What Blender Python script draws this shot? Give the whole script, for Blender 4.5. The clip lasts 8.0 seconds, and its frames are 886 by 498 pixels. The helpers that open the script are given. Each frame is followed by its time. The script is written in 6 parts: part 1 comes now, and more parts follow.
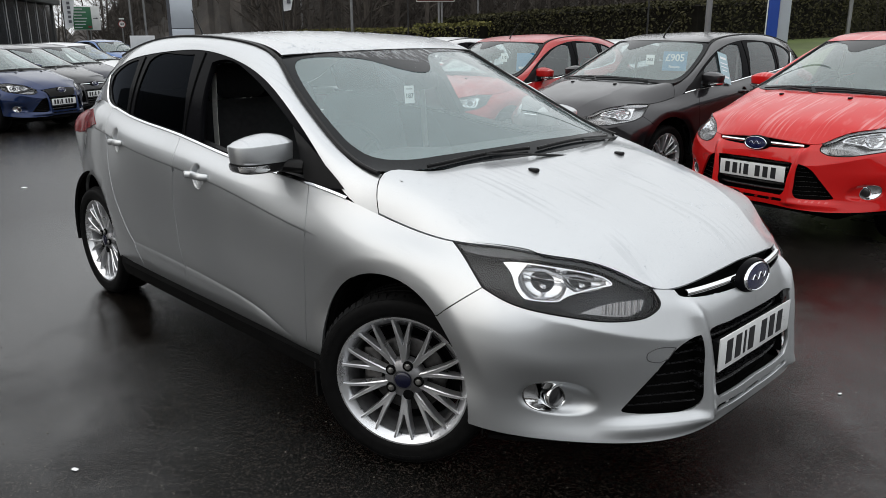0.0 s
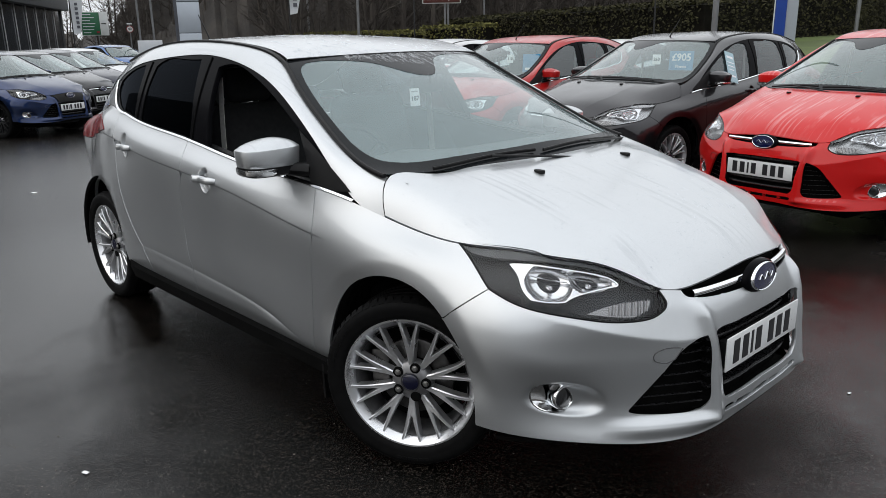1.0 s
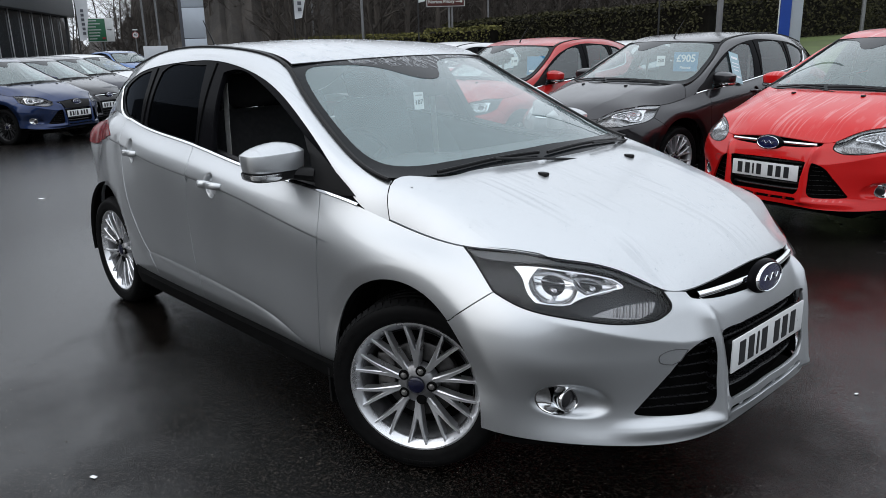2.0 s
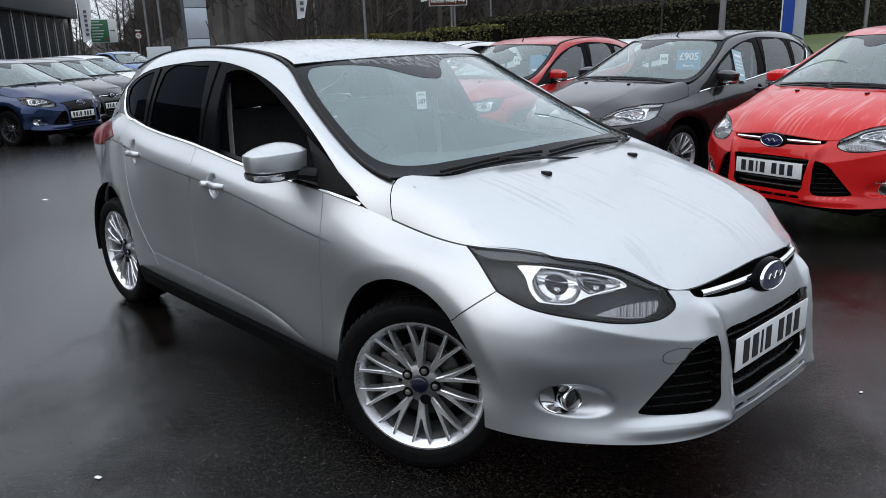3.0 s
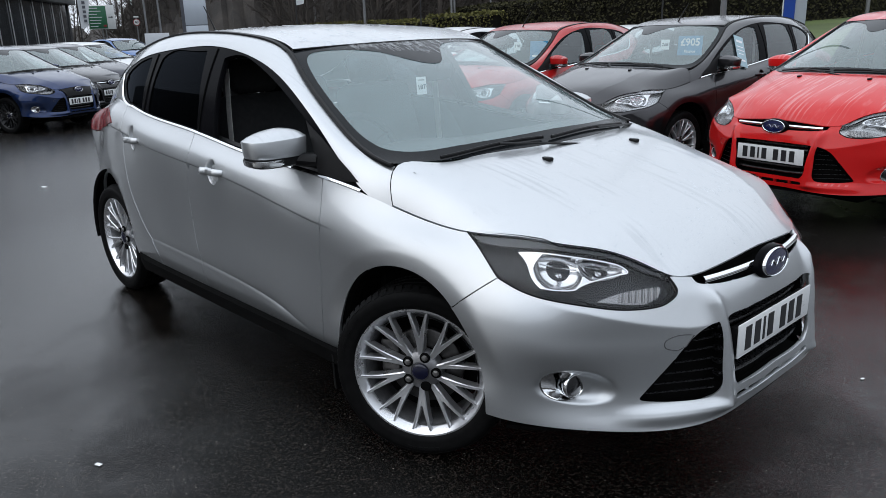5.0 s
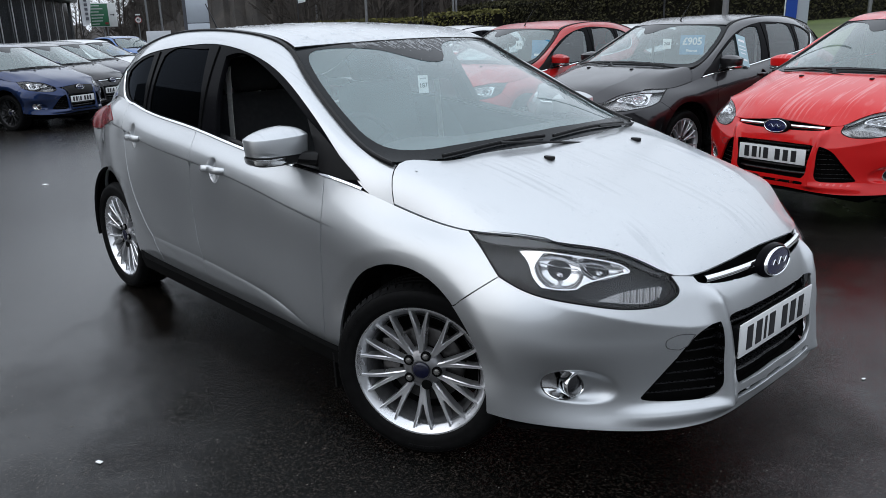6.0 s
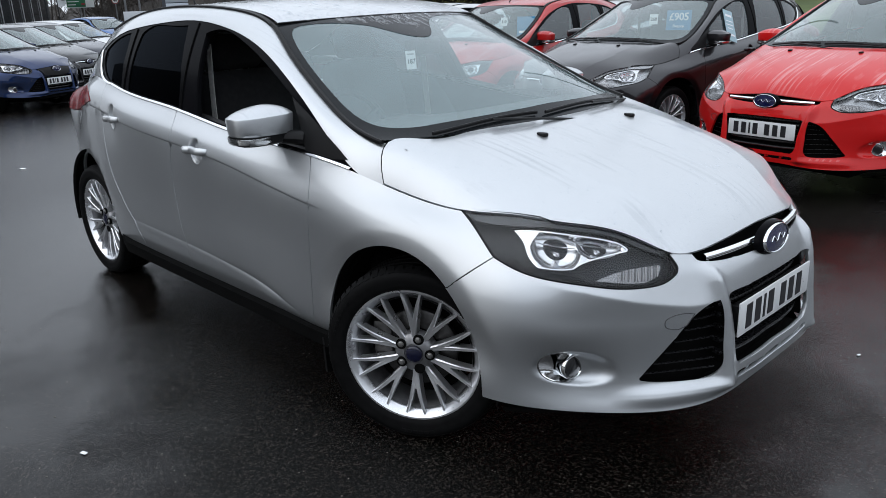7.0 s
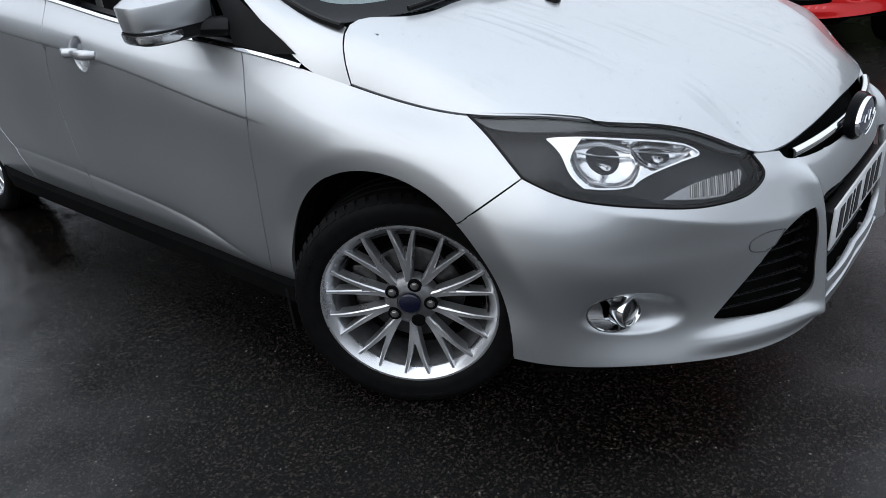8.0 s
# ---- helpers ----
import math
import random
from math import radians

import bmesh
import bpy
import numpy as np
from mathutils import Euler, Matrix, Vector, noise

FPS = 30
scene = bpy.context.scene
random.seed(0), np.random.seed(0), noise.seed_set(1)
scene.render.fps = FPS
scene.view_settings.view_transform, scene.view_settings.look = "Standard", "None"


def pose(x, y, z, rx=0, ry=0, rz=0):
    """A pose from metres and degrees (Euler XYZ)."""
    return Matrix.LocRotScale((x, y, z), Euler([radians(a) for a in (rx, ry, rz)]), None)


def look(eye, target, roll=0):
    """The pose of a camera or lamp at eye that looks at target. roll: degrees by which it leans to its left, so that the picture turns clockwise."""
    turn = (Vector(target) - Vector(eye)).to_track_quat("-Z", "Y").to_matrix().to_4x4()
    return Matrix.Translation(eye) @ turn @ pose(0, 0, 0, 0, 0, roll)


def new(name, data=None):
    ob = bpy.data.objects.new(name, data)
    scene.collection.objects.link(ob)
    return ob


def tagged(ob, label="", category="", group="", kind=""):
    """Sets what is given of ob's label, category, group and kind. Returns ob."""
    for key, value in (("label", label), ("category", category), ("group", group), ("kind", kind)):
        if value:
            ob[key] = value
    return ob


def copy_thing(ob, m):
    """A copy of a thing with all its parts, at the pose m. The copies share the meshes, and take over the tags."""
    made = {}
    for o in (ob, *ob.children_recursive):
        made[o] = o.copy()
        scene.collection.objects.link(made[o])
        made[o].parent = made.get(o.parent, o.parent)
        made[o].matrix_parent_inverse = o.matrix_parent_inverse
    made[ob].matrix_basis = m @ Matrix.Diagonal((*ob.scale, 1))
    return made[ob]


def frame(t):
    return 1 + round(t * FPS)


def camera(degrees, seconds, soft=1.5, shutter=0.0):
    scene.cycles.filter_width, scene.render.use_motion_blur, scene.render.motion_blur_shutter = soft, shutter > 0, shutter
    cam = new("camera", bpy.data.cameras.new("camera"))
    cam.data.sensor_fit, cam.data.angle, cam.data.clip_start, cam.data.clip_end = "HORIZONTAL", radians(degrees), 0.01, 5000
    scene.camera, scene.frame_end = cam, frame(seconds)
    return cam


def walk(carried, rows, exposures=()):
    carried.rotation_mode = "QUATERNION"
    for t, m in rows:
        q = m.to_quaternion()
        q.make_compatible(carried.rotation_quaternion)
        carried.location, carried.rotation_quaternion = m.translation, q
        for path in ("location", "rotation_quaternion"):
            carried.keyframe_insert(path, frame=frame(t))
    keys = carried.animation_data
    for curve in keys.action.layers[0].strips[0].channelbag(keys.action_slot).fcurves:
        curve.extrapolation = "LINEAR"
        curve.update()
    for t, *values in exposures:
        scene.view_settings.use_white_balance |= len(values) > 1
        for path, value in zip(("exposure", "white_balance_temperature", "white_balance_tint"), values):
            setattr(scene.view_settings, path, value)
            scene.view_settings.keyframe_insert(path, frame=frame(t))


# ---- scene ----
cam = camera(60.3, 8.0, soft=0.8)
PATH = [
    (0, (1.841, -2.388, 1.473), (0.459, -1.048, 0.927), -0.3),
    (0.5, (1.843, -2.386, 1.474), (0.456, -1.054, 0.924), -0.7),
    (1, (1.85, -2.388, 1.477), (0.453, -1.063, 0.935), -0.9),
    (1.5, (1.857, -2.389, 1.479), (0.453, -1.07, 0.942), -1.2),
    (3, (1.856, -2.387, 1.48), (0.442, -1.079, 0.944), -1.7),
    (3.5, (1.859, -2.384, 1.474), (0.443, -1.084, 0.922), -1.9),
    (4, (1.855, -2.382, 1.473), (0.443, -1.083, 0.907), -1.8),
    (4.5, (1.846, -2.38, 1.473), (0.438, -1.077, 0.906), -1.8),
    (6, (1.842, -2.379, 1.472), (0.433, -1.08, 0.901), -1.6),
    (6.5, (1.828, -2.379, 1.469), (0.424, -1.071, 0.908), -1.2),
    (7, (1.778, -2.351, 1.453), (0.406, -1.035, 0.832), -2.0),
    (7.2, (1.701, -2.321, 1.439), (0.365, -0.992, 0.767), -2.3),
    (7.5, (1.56, -2.195, 1.399), (0.24, -0.868, 0.694), -4.0),
    (7.7, (1.427, -2.11, 1.391), (0.152, -0.789, 0.598), -5.5),
    (7.9, (1.299, -2.066, 1.369), (0.088, -0.742, 0.485), -4.5),
    (8, (1.203, -2.04, 1.37), (0.046, -0.7, 0.44), -5.1),
]
walk(cam, [(t, look(eye, target, roll)) for t, eye, target, roll in PATH],
     [(0.0, .05, 6950, 10), (1.0, .05, 6800, 10), (1.5, .05, 6620, 10), (3.0, .05, 6350, 10), (8.0, .03, 6300, 10)])

# world, light and exposure
world = bpy.data.worlds.new("overcast")
scene.world = world
world.use_nodes = True
wn, wl = world.node_tree.nodes, world.node_tree.links
sky = wn.new("ShaderNodeTexSky")
sky.sky_type, sky.sun_disc = "NISHITA", False
SUN_ELEVATION, SUN_ROTATION = radians(38), radians(200)
sky.sun_elevation, sky.sun_rotation, sky.altitude, sky.dust_density = SUN_ELEVATION, SUN_ROTATION, 50, 4.0
# an overcast veil, three times as bright overhead as at the horizon
veil = wn.new("ShaderNodeMix")
veil.data_type = "RGBA"
veil.inputs["Factor"].default_value = 0.93
wl.new(sky.outputs[0], veil.inputs["A"])
where, split, lift = wn.new("ShaderNodeTexCoord"), wn.new("ShaderNodeSeparateXYZ"), wn.new("ShaderNodeMapRange")
wl.new(where.outputs["Generated"], split.inputs[0])
wl.new(split.outputs["Z"], lift.inputs[0])
lift.inputs["From Min"].default_value, lift.inputs["From Max"].default_value = 0.0, 1.0
lift.inputs["To Min"].default_value, lift.inputs["To Max"].default_value = 7.7, 14.0
tone = wn.new("ShaderNodeVectorMath")
tone.operation = "SCALE"
tone.inputs[0].default_value = (.94, 1.0, 1.08)
wl.new(lift.outputs[0], tone.inputs["Scale"])
wl.new(tone.outputs[0], veil.inputs["B"])
wl.new(veil.outputs["Result"], wn["Background"].inputs[0])
wn["Background"].inputs[1].default_value = 0.115
sun_data = bpy.data.lights.new("sun", "SUN")
sun_data.energy, sun_data.angle, sun_data.color = 0.5, radians(70), (1, .96, .9)
sun = new("sun", sun_data)
sun.matrix_world = look((0, 0, 40), Vector((0, 0, 40)) - Vector((math.sin(SUN_ROTATION) * math.cos(SUN_ELEVATION), math.cos(SUN_ROTATION) * math.cos(SUN_ELEVATION), math.sin(SUN_ELEVATION))))

# ---------------------------------------------------------------- materials
def make(name, color=(.5, .5, .5), rough=.5, metal=0.0, **extra):
    m = bpy.data.materials.new(name)
    m.use_nodes = True
    b = m.node_tree.nodes["Principled BSDF"]
    b.inputs["Base Color"].default_value = (*color, 1)
    b.inputs["Roughness"].default_value = rough
    b.inputs["Metallic"].default_value = metal
    for key, value in extra.items():
        b.inputs[key.replace("_", " ")].default_value = value
    return m


def nodes_of(m):
    t = m.node_tree
    return t, t.nodes["Principled BSDF"], lambda kind: t.nodes.new("ShaderNode" + kind)


def mixed(t, add, factor, a, b, blend="MIX"):
    """A colour mix node; a and b are colours or sockets. Returns its result."""
    n = add("Mix")
    n.data_type, n.blend_type = "RGBA", blend
    for key, value in (("Factor", factor), ("A", a), ("B", b)):
        if isinstance(value, (int, float)):
            n.inputs[key].default_value = value
        elif isinstance(value, tuple):
            n.inputs[key].default_value = (*value, 1)
        else:
            t.links.new(value, n.inputs[key])
    return n.outputs["Result"]


def noise_at(t, add, scale, detail=4, rough=.55, space="Object", stretch=None):
    c = add("TexCoord")
    n = add("TexNoise")
    n.inputs["Scale"].default_value, n.inputs["Detail"].default_value, n.inputs["Roughness"].default_value = scale, detail, rough
    if stretch:
        mp = add("Mapping")
        mp.inputs["Scale"].default_value = stretch
        t.links.new(c.outputs[space], mp.inputs[0])
        t.links.new(mp.outputs[0], n.inputs[0])
    else:
        t.links.new(c.outputs[space], n.inputs[0])
    return n.outputs[0]


def ramp(t, add, value, lo, hi, a=0.0, b=1.0):
    r = add("MapRange")
    for key, v in (("From Min", lo), ("From Max", hi), ("To Min", a), ("To Max", b)):
        r.inputs[key].default_value = v
    t.links.new(value, r.inputs[0])
    return r.outputs[0]


def bump(t, add, b, value, strength=.2, distance=.01):
    n = add("Bump")
    n.inputs["Strength"].default_value, n.inputs["Distance"].default_value = strength, distance
    t.links.new(value, n.inputs["Height"])
    t.links.new(n.outputs[0], b.inputs["Normal"])
    return n


def worn(name, color, rough=.5, metal=0.0, scale=9, amount=.25, relief=.1, fine=120, **extra):
    """A surface with blotches at one scale and grain at another."""
    m = make(name, color, rough, metal, **extra)
    t, b, add = nodes_of(m)
    big, small = noise_at(t, add, scale), noise_at(t, add, fine, 3)
    dark = tuple(c * (1 - amount) for c in color)
    t.links.new(mixed(t, add, ramp(t, add, big, .35, .65), dark, color), b.inputs["Base Color"])
    t.links.new(ramp(t, add, small, .3, .7, max(rough - .08, .02), min(rough + .08, 1)), b.inputs["Roughness"])
    if relief:
        bump(t, add, b, small, relief, .002)
    return m


def car_paint(name, metal, rough, coat=1.0, wet=.50, run=("MULTIPLY", 1.0, (.86, .86, .87))):
    """Lacquered paint in the object's own colour, wet with fine beads and run marks."""
    m = make(name, (.5, .5, .5), rough, metal, Coat_Weight=coat, Coat_Roughness=.035)
    t, b, add = nodes_of(m)
    info = add("ObjectInfo")
    film = noise_at(t, add, 2.2, 3)
    flake = noise_at(t, add, 900, 1)
    dirt = noise_at(t, add, 14, 5)
    shade = mixed(t, add, ramp(t, add, flake, .3, .7, .0, 1.0), info.outputs["Color"], (.80, .80, .80), "MULTIPLY")
    shade = mixed(t, add, ramp(t, add, dirt, .60, .85, 0, .04), shade, (.20, .19, .17))
    # water standing in beads between the tracks where it has run off, along the slope
    geo, axis = add("NewGeometry"), add("SeparateXYZ")
    t.links.new(geo.outputs["Normal"], axis.inputs[0])
    flat = ramp(t, add, axis.outputs["Z"], .55, .9)
    trail = noise_at(t, add, 1.0, 5, .6, stretch=(1.1, 55, 3))
    broad = noise_at(t, add, 1.0, 3, .5, stretch=(3.0, 7.0, 3))
    tracks, lying = add("Math"), add("Math")
    tracks.operation = lying.operation = "MULTIPLY"
    t.links.new(ramp(t, add, trail, .50, .57), tracks.inputs[0])
    t.links.new(ramp(t, add, broad, wet, wet + .14), tracks.inputs[1])
    t.links.new(tracks.outputs[0], lying.inputs[0])
    t.links.new(flat, lying.inputs[1])
    # the tracks' tint puts the reflection in the wet paint into its colour
    shade = mixed(t, add, ramp(t, add, lying.outputs[0], 0, 1, 0, run[1]), shade, run[2], run[0])
    t.links.new(shade, b.inputs["Base Color"])
    t.links.new(ramp(t, add, film, .3, .7, max(rough - .04, .02), rough + .05), b.inputs["Roughness"])
    coat_rough = add("Math")
    coat_rough.operation = "MULTIPLY"
    t.links.new(flat, coat_rough.inputs[0])
    t.links.new(ramp(t, add, lying.outputs[0], 0, 1, .12, .02), coat_rough.inputs[1])
    above = add("Math")
    above.operation = "ADD"
    t.links.new(coat_rough.outputs[0], above.inputs[0])
    above.inputs[1].default_value = .03
    t.links.new(above.outputs[0], b.inputs["Coat Roughness"])
    # beads of rain in the lacquer
    c = add("TexCoord")
    v = add("TexVoronoi")
    v.inputs["Scale"].default_value, v.inputs["Randomness"].default_value = 95, 1
    t.links.new(c.outputs["Object"], v.inputs["Vector"])
    drop = ramp(t, add, v.outputs["Distance"], .10, .30, 1, 0)
    many = ramp(t, add, noise_at(t, add, 5, 3), .52, .68)
    mul = add("Math")
    mul.operation = "MULTIPLY"
    t.links.new(drop, mul.inputs[0])
    t.links.new(many, mul.inputs[1])
    n = add("Bump")
    n.inputs["Strength"].default_value, n.inputs["Distance"].default_value = .25, .002
    t.links.new(mul.outputs[0], n.inputs["Height"])
    t.links.new(n.outputs[0], b.inputs["Coat Normal"])
    return m


def pane(name, tint, gloss_tint=(1, 1, 1), ior=1.52, haze=0.0, haze_color=(.6, .65, .66)):
    """Thin glass: tinted see-through, with a mirror gloss that grows at a slant, and a film painting in damp and the
    sky's reflection.
    """
    m = bpy.data.materials.new(name)
    m.use_nodes = True
    t = m.node_tree
    t.nodes.remove(t.nodes["Principled BSDF"])
    add = lambda kind: t.nodes.new("ShaderNode" + kind)
    see, gloss, film = add("BsdfTransparent"), add("BsdfGlossy"), add("BsdfDiffuse")
    see.inputs[0].default_value = (*tint, 1)
    gloss.inputs[0].default_value = (*gloss_tint, 1)
    gloss.inputs["Roughness"].default_value = .015
    film.inputs[0].default_value = (*haze_color, 1)
    slant, a, b = add("LayerWeight"), add("MixShader"), add("MixShader")
    slant.inputs["Blend"].default_value = .5
    power, rise = add("Math"), add("Math")
    power.operation, rise.operation = "POWER", "MULTIPLY_ADD"
    t.links.new(slant.outputs["Facing"], power.inputs[0])
    power.inputs[1].default_value = 5.0
    f0 = ((ior - 1) / (ior + 1)) ** 2
    t.links.new(power.outputs[0], rise.inputs[0])
    rise.inputs[1].default_value, rise.inputs[2].default_value = 1 - f0, f0
    wet = noise_at(t, add, 6, 5)
    t.links.new(ramp(t, add, wet, .3, .7, haze * .9, haze * 1.1), a.inputs[0])
    t.links.new(see.outputs[0], a.inputs[1])
    t.links.new(film.outputs[0], a.inputs[2])
    t.links.new(rise.outputs[0], b.inputs[0])
    t.links.new(a.outputs[0], b.inputs[1])
    t.links.new(gloss.outputs[0], b.inputs[2])
    t.links.new(b.outputs[0], t.nodes["Material Output"].inputs[0])
    return m


METALLIC = car_paint("metallic_paint", .89, .40)
SOLID = car_paint("solid_paint", .0, .32, .6, .42, ("MIX", .20, (.80, .74, .74)))
SOLID.node_tree.nodes["Principled BSDF"].inputs["Specular IOR Level"].default_value = .15
GLOSS_BLACK = worn("gloss_black_trim", (.004, .004, .005), .2, scale=4, amount=.3, relief=0, Specular_IOR_Level=.025)
BLACK_PLASTIC = worn("black_plastic", (.007, .007, .0075), .45, scale=20, amount=.3, relief=.15, fine=300, Specular_IOR_Level=.16)
SLAT_BLACK = worn("grille_slat_black", (.010, .010, .011), .28, scale=20, amount=.2, relief=0, Specular_IOR_Level=.45)
DARK_VOID = worn("underbody_and_gap_black", (.004, .004, .004), .9, scale=8, amount=.4, relief=.2, Specular_IOR_Level=.05)
RUBBER = worn("tyre_rubber", (.006, .006, .0062), .6, scale=30, amount=.35, relief=.25, fine=200, Specular_IOR_Level=.06)
ALLOY = worn("alloy_silver", (.78, .79, .81), .30, .88, scale=6, amount=.10, relief=0, fine=12, Coat_Weight=.3)
ALLOY_DULL = worn("alloy_barrel", (.32, .32, .33), .42, .8, scale=20, amount=.35, relief=.05)
STEEL = worn("brake_steel", (.075, .072, .07), .45, .8, scale=40, amount=.4, relief=.1)
CHROME = make("chrome", (.86, .87, .88), .06, 1.0)
SATIN_CHROME = make("satin_chrome", (.75, .76, .77), .16, 1.0)
BADGE_BLUE = make("badge_blue", (.006, .009, .055), .2, 0, Coat_Weight=1.0)
SEAT_CLOTH = worn("seat_cloth", (.022, .022, .024), .9, scale=40, amount=.3, relief=.3, fine=400)
DASH = worn("dashboard_vinyl", (.030, .031, .033), .6, scale=30, amount=.2, relief=.2, fine=500)
CARD = make("white_card", (.78, .79, .80), .6)
INK = make("black_ink", (.012, .012, .014), .5)
PLATE_WHITE = worn("plate_white", (.70, .71, .71), .35, scale=30, amount=.06, relief=0)
BLUE_CARD = worn("blue_price_card", (.005, .20, .42), .5, scale=12, amount=.15, relief=0)
LENS = pane("lamp_lens", (.95, .955, .96), ior=1.38)
# the windscreens' haze colour stands in for sky reflected in the glass
SCREEN_GLASS = pane("windscreen_glass", (.82, .89, .88), ior=1.78, haze=.19, haze_color=(.54, .76, .79))
SKY_HAZE_GLASS = pane("sky_haze_windscreen", (.80, .88, .87), ior=1.75, haze=.16, haze_color=(.60, .78, .78))
CLEAR_GLASS = pane("side_glass", (.82, .86, .85), ior=1.45, haze=.03)
PRIVACY_GLASS = pane("privacy_glass", (.030, .033, .040), (.12, .135, .16), ior=1.14, haze=.0)
RED_LENS = worn("red_lens", (.17, .004, .007), .2, scale=20, amount=.3, relief=0, Specular_IOR_Level=.25)
AMBER_LENS = make("clear_ribbed_lens", (.24, .24, .245), .15, .7)

# ---------------------------------------------------------------- car body surfaces
# x ahead of the front axle, y to the car's left, z up; the lines below run along the right flank,
# u from the middle of the nose (-1.45) round the corner and along the side (u = -x) to the tail (3.95).
def spline(knots, values):
    """A natural cubic spline through rows of values."""
    k, p = np.asarray(knots, float), np.asarray(values, float)
    n, h = len(k), np.diff(np.asarray(knots, float))
    a, r = np.eye(n), np.zeros_like(p)
    for i in range(1, n - 1):
        a[i, i - 1:i + 2] = h[i - 1], 2 * (h[i - 1] + h[i]), h[i]
        r[i] = 6 * ((p[i + 1] - p[i]) / h[i] - (p[i] - p[i - 1]) / h[i - 1])
    a[0, 1], a[-1, -2] = -1, -1
    m = np.linalg.solve(a, r)

    def at(t):
        t = np.asarray(t, float)
        i = np.clip(np.searchsorted(k, t) - 1, 0, n - 2)
        d, e = (t - k[i])[..., None], (k[i + 1] - t)[..., None]
        w = h[i][..., None]
        return (m[i] * e ** 3 + m[i + 1] * d ** 3) / (6 * w) + (p[i] / w - m[i] * w / 6) * e + (p[i + 1] / w - m[i + 1] * w / 6) * d
    return at


def line(rows):
    rows = np.array(rows, float)
    return spline(rows[:, 0], rows[:, 1:])


SILL_LINE = line([(-1.76, .868, .31, .276), (-1.65, .880, .2, .283), (-1.45, .884, 0, .285), (-1.25, .880, -.2, .283), (-1.14, .868, -.31, .276), (-.96, .80, -.475, .268), (-.80, .695, -.598, .268), (-.62, .564, -.722, .278),
                  (-.42, .412, -.835, .30), (-.2, .2, -.868, .31), (.1, -.1, -.866, .305), (.45, -.45, -.862, .284), (1.0, -1.0, -.862, .280), (2.0, -2.0, -.862, .290),
                  (2.6, -2.6, -.830, .31), (2.95, -2.95, -.755, .32), (3.2, -3.15, -.65, .32), (3.45, -3.36, -.5, .32), (3.95, -3.42, 0, .32)])
LOW_LINE = line([(-1.76, .86, .30, .365), (-1.45, .885, 0, .36), (-1.14, .86, -.30, .365), (-.96, .778, -.449, .37), (-.80, .683, -.573, .37), (-.62, .561, -.698, .385),
                 (-.42, .425, -.829, .41), (-.2, .2, -.885, .42), (.1, -.1, -.888, .40), (.45, -.45, -.889, .352), (.8, -.8, -.896, .412), (1.1, -1.1, -.899, .445),
                 (1.4, -1.4, -.90, .46), (2.0, -2.0, -.897, .47), (2.6, -2.6, -.852, .47), (2.95, -2.95, -.78, .47), (3.2, -3.17, -.68, .47), (3.45, -3.42, -.5, .47), (3.95, -3.49, 0, .47)])
MID_LINE = line([(-1.76, .84, .295, .55), (-1.45, .868, 0, .55), (-1.14, .84, -.295, .55), (-.96, .775, -.45, .55), (-.80, .69, -.58, .55), (-.62, .578, -.713, .56),
                 (-.42, .433, -.829, .58), (-.2, .2, -.886, .60), (.1, -.1, -.898, .60), (.45, -.45, -.893, .60), (1.1, -1.1, -.898, .62), (2.0, -2.0, -.896, .64),
                 (2.6, -2.6, -.852, .64), (2.95, -2.95, -.775, .64), (3.2, -3.16, -.68, .64), (3.45, -3.40, -.5, .64), (3.95, -3.46, 0, .64)])
CREASE_LINE = line([(-1.76, .812, .29, .66), (-1.45, .845, 0, .66), (-1.14, .812, -.29, .66), (-.96, .752, -.44, .665), (-.80, .672, -.57, .675), (-.62, .555, -.690, .687),
                    (-.42, .394, -.780, .717), (-.2, .2, -.833, .750), (.1, -.1, -.876, .775), (.45, -.45, -.891, .797), (.95, -.95, -.902, .868), (1.4, -1.4, -.905, .910),
                    (2.0, -2.0, -.893, .955), (2.3, -2.3, -.860, .985), (2.65, -2.65, -.812, .995), (2.95, -2.93, -.735, .96), (3.2, -3.16, -.70, .94), (3.45, -3.32, -.45, .92), (3.95, -3.38, 0, .90)])
BELT_LINE = line([(-1.76, .768, .29, .727), (-1.45, .79, 0, .745), (-1.14, .768, -.29, .727), (-.96, .718, -.422, .732), (-.88, .672, -.457, .757), (-.80, .612, -.512, .793), (-.62, .50, -.63, .829),
                  (-.42, .365, -.69, .841), (-.2, .19, -.745, .838), (.1, -.1, -.785, .877), (.3, -.3, -.81, .920), (.5, -.5, -.825, .944), (1.07, -1.07, -.838, .988),
                  (1.48, -1.48, -.838, 1.035), (2.04, -2.04, -.825, 1.08), (2.3, -2.3, -.80, 1.115), (2.6, -2.58, -.74, 1.125), (2.95, -2.88, -.65, 1.08), (3.2, -3.08, -.60, 1.05),
                  (3.45, -3.2, -.40, 1.02), (3.95, -3.26, 0, 1.01)])


def hermite(t, rows):
    """A cubic through rows (..., i, 3) at i = 0, 1, 2, ..., with tangents from the neighbours."""
    n = rows.shape[-2]
    i = np.clip(t.astype(int), 0, n - 2)
    f = (t - i)[..., None]

    def row(j):
        return np.take_along_axis(rows, np.clip(j, 0, n - 1)[..., None, None] + np.zeros(3, int), -2)[..., 0, :]
    a, b = row(i), row(i + 1)
    ta = np.where((i > 0)[..., None], (b - row(i - 1)) / 2, b - a)
    tb = np.where((i < n - 2)[..., None], (row(i + 2) - a) / 2, b - a)
    return a * (1 + 2 * f) * (1 - f) ** 2 + ta * f * (1 - f) ** 2 + b * f * f * (3 - 2 * f) + tb * f * f * (f - 1)


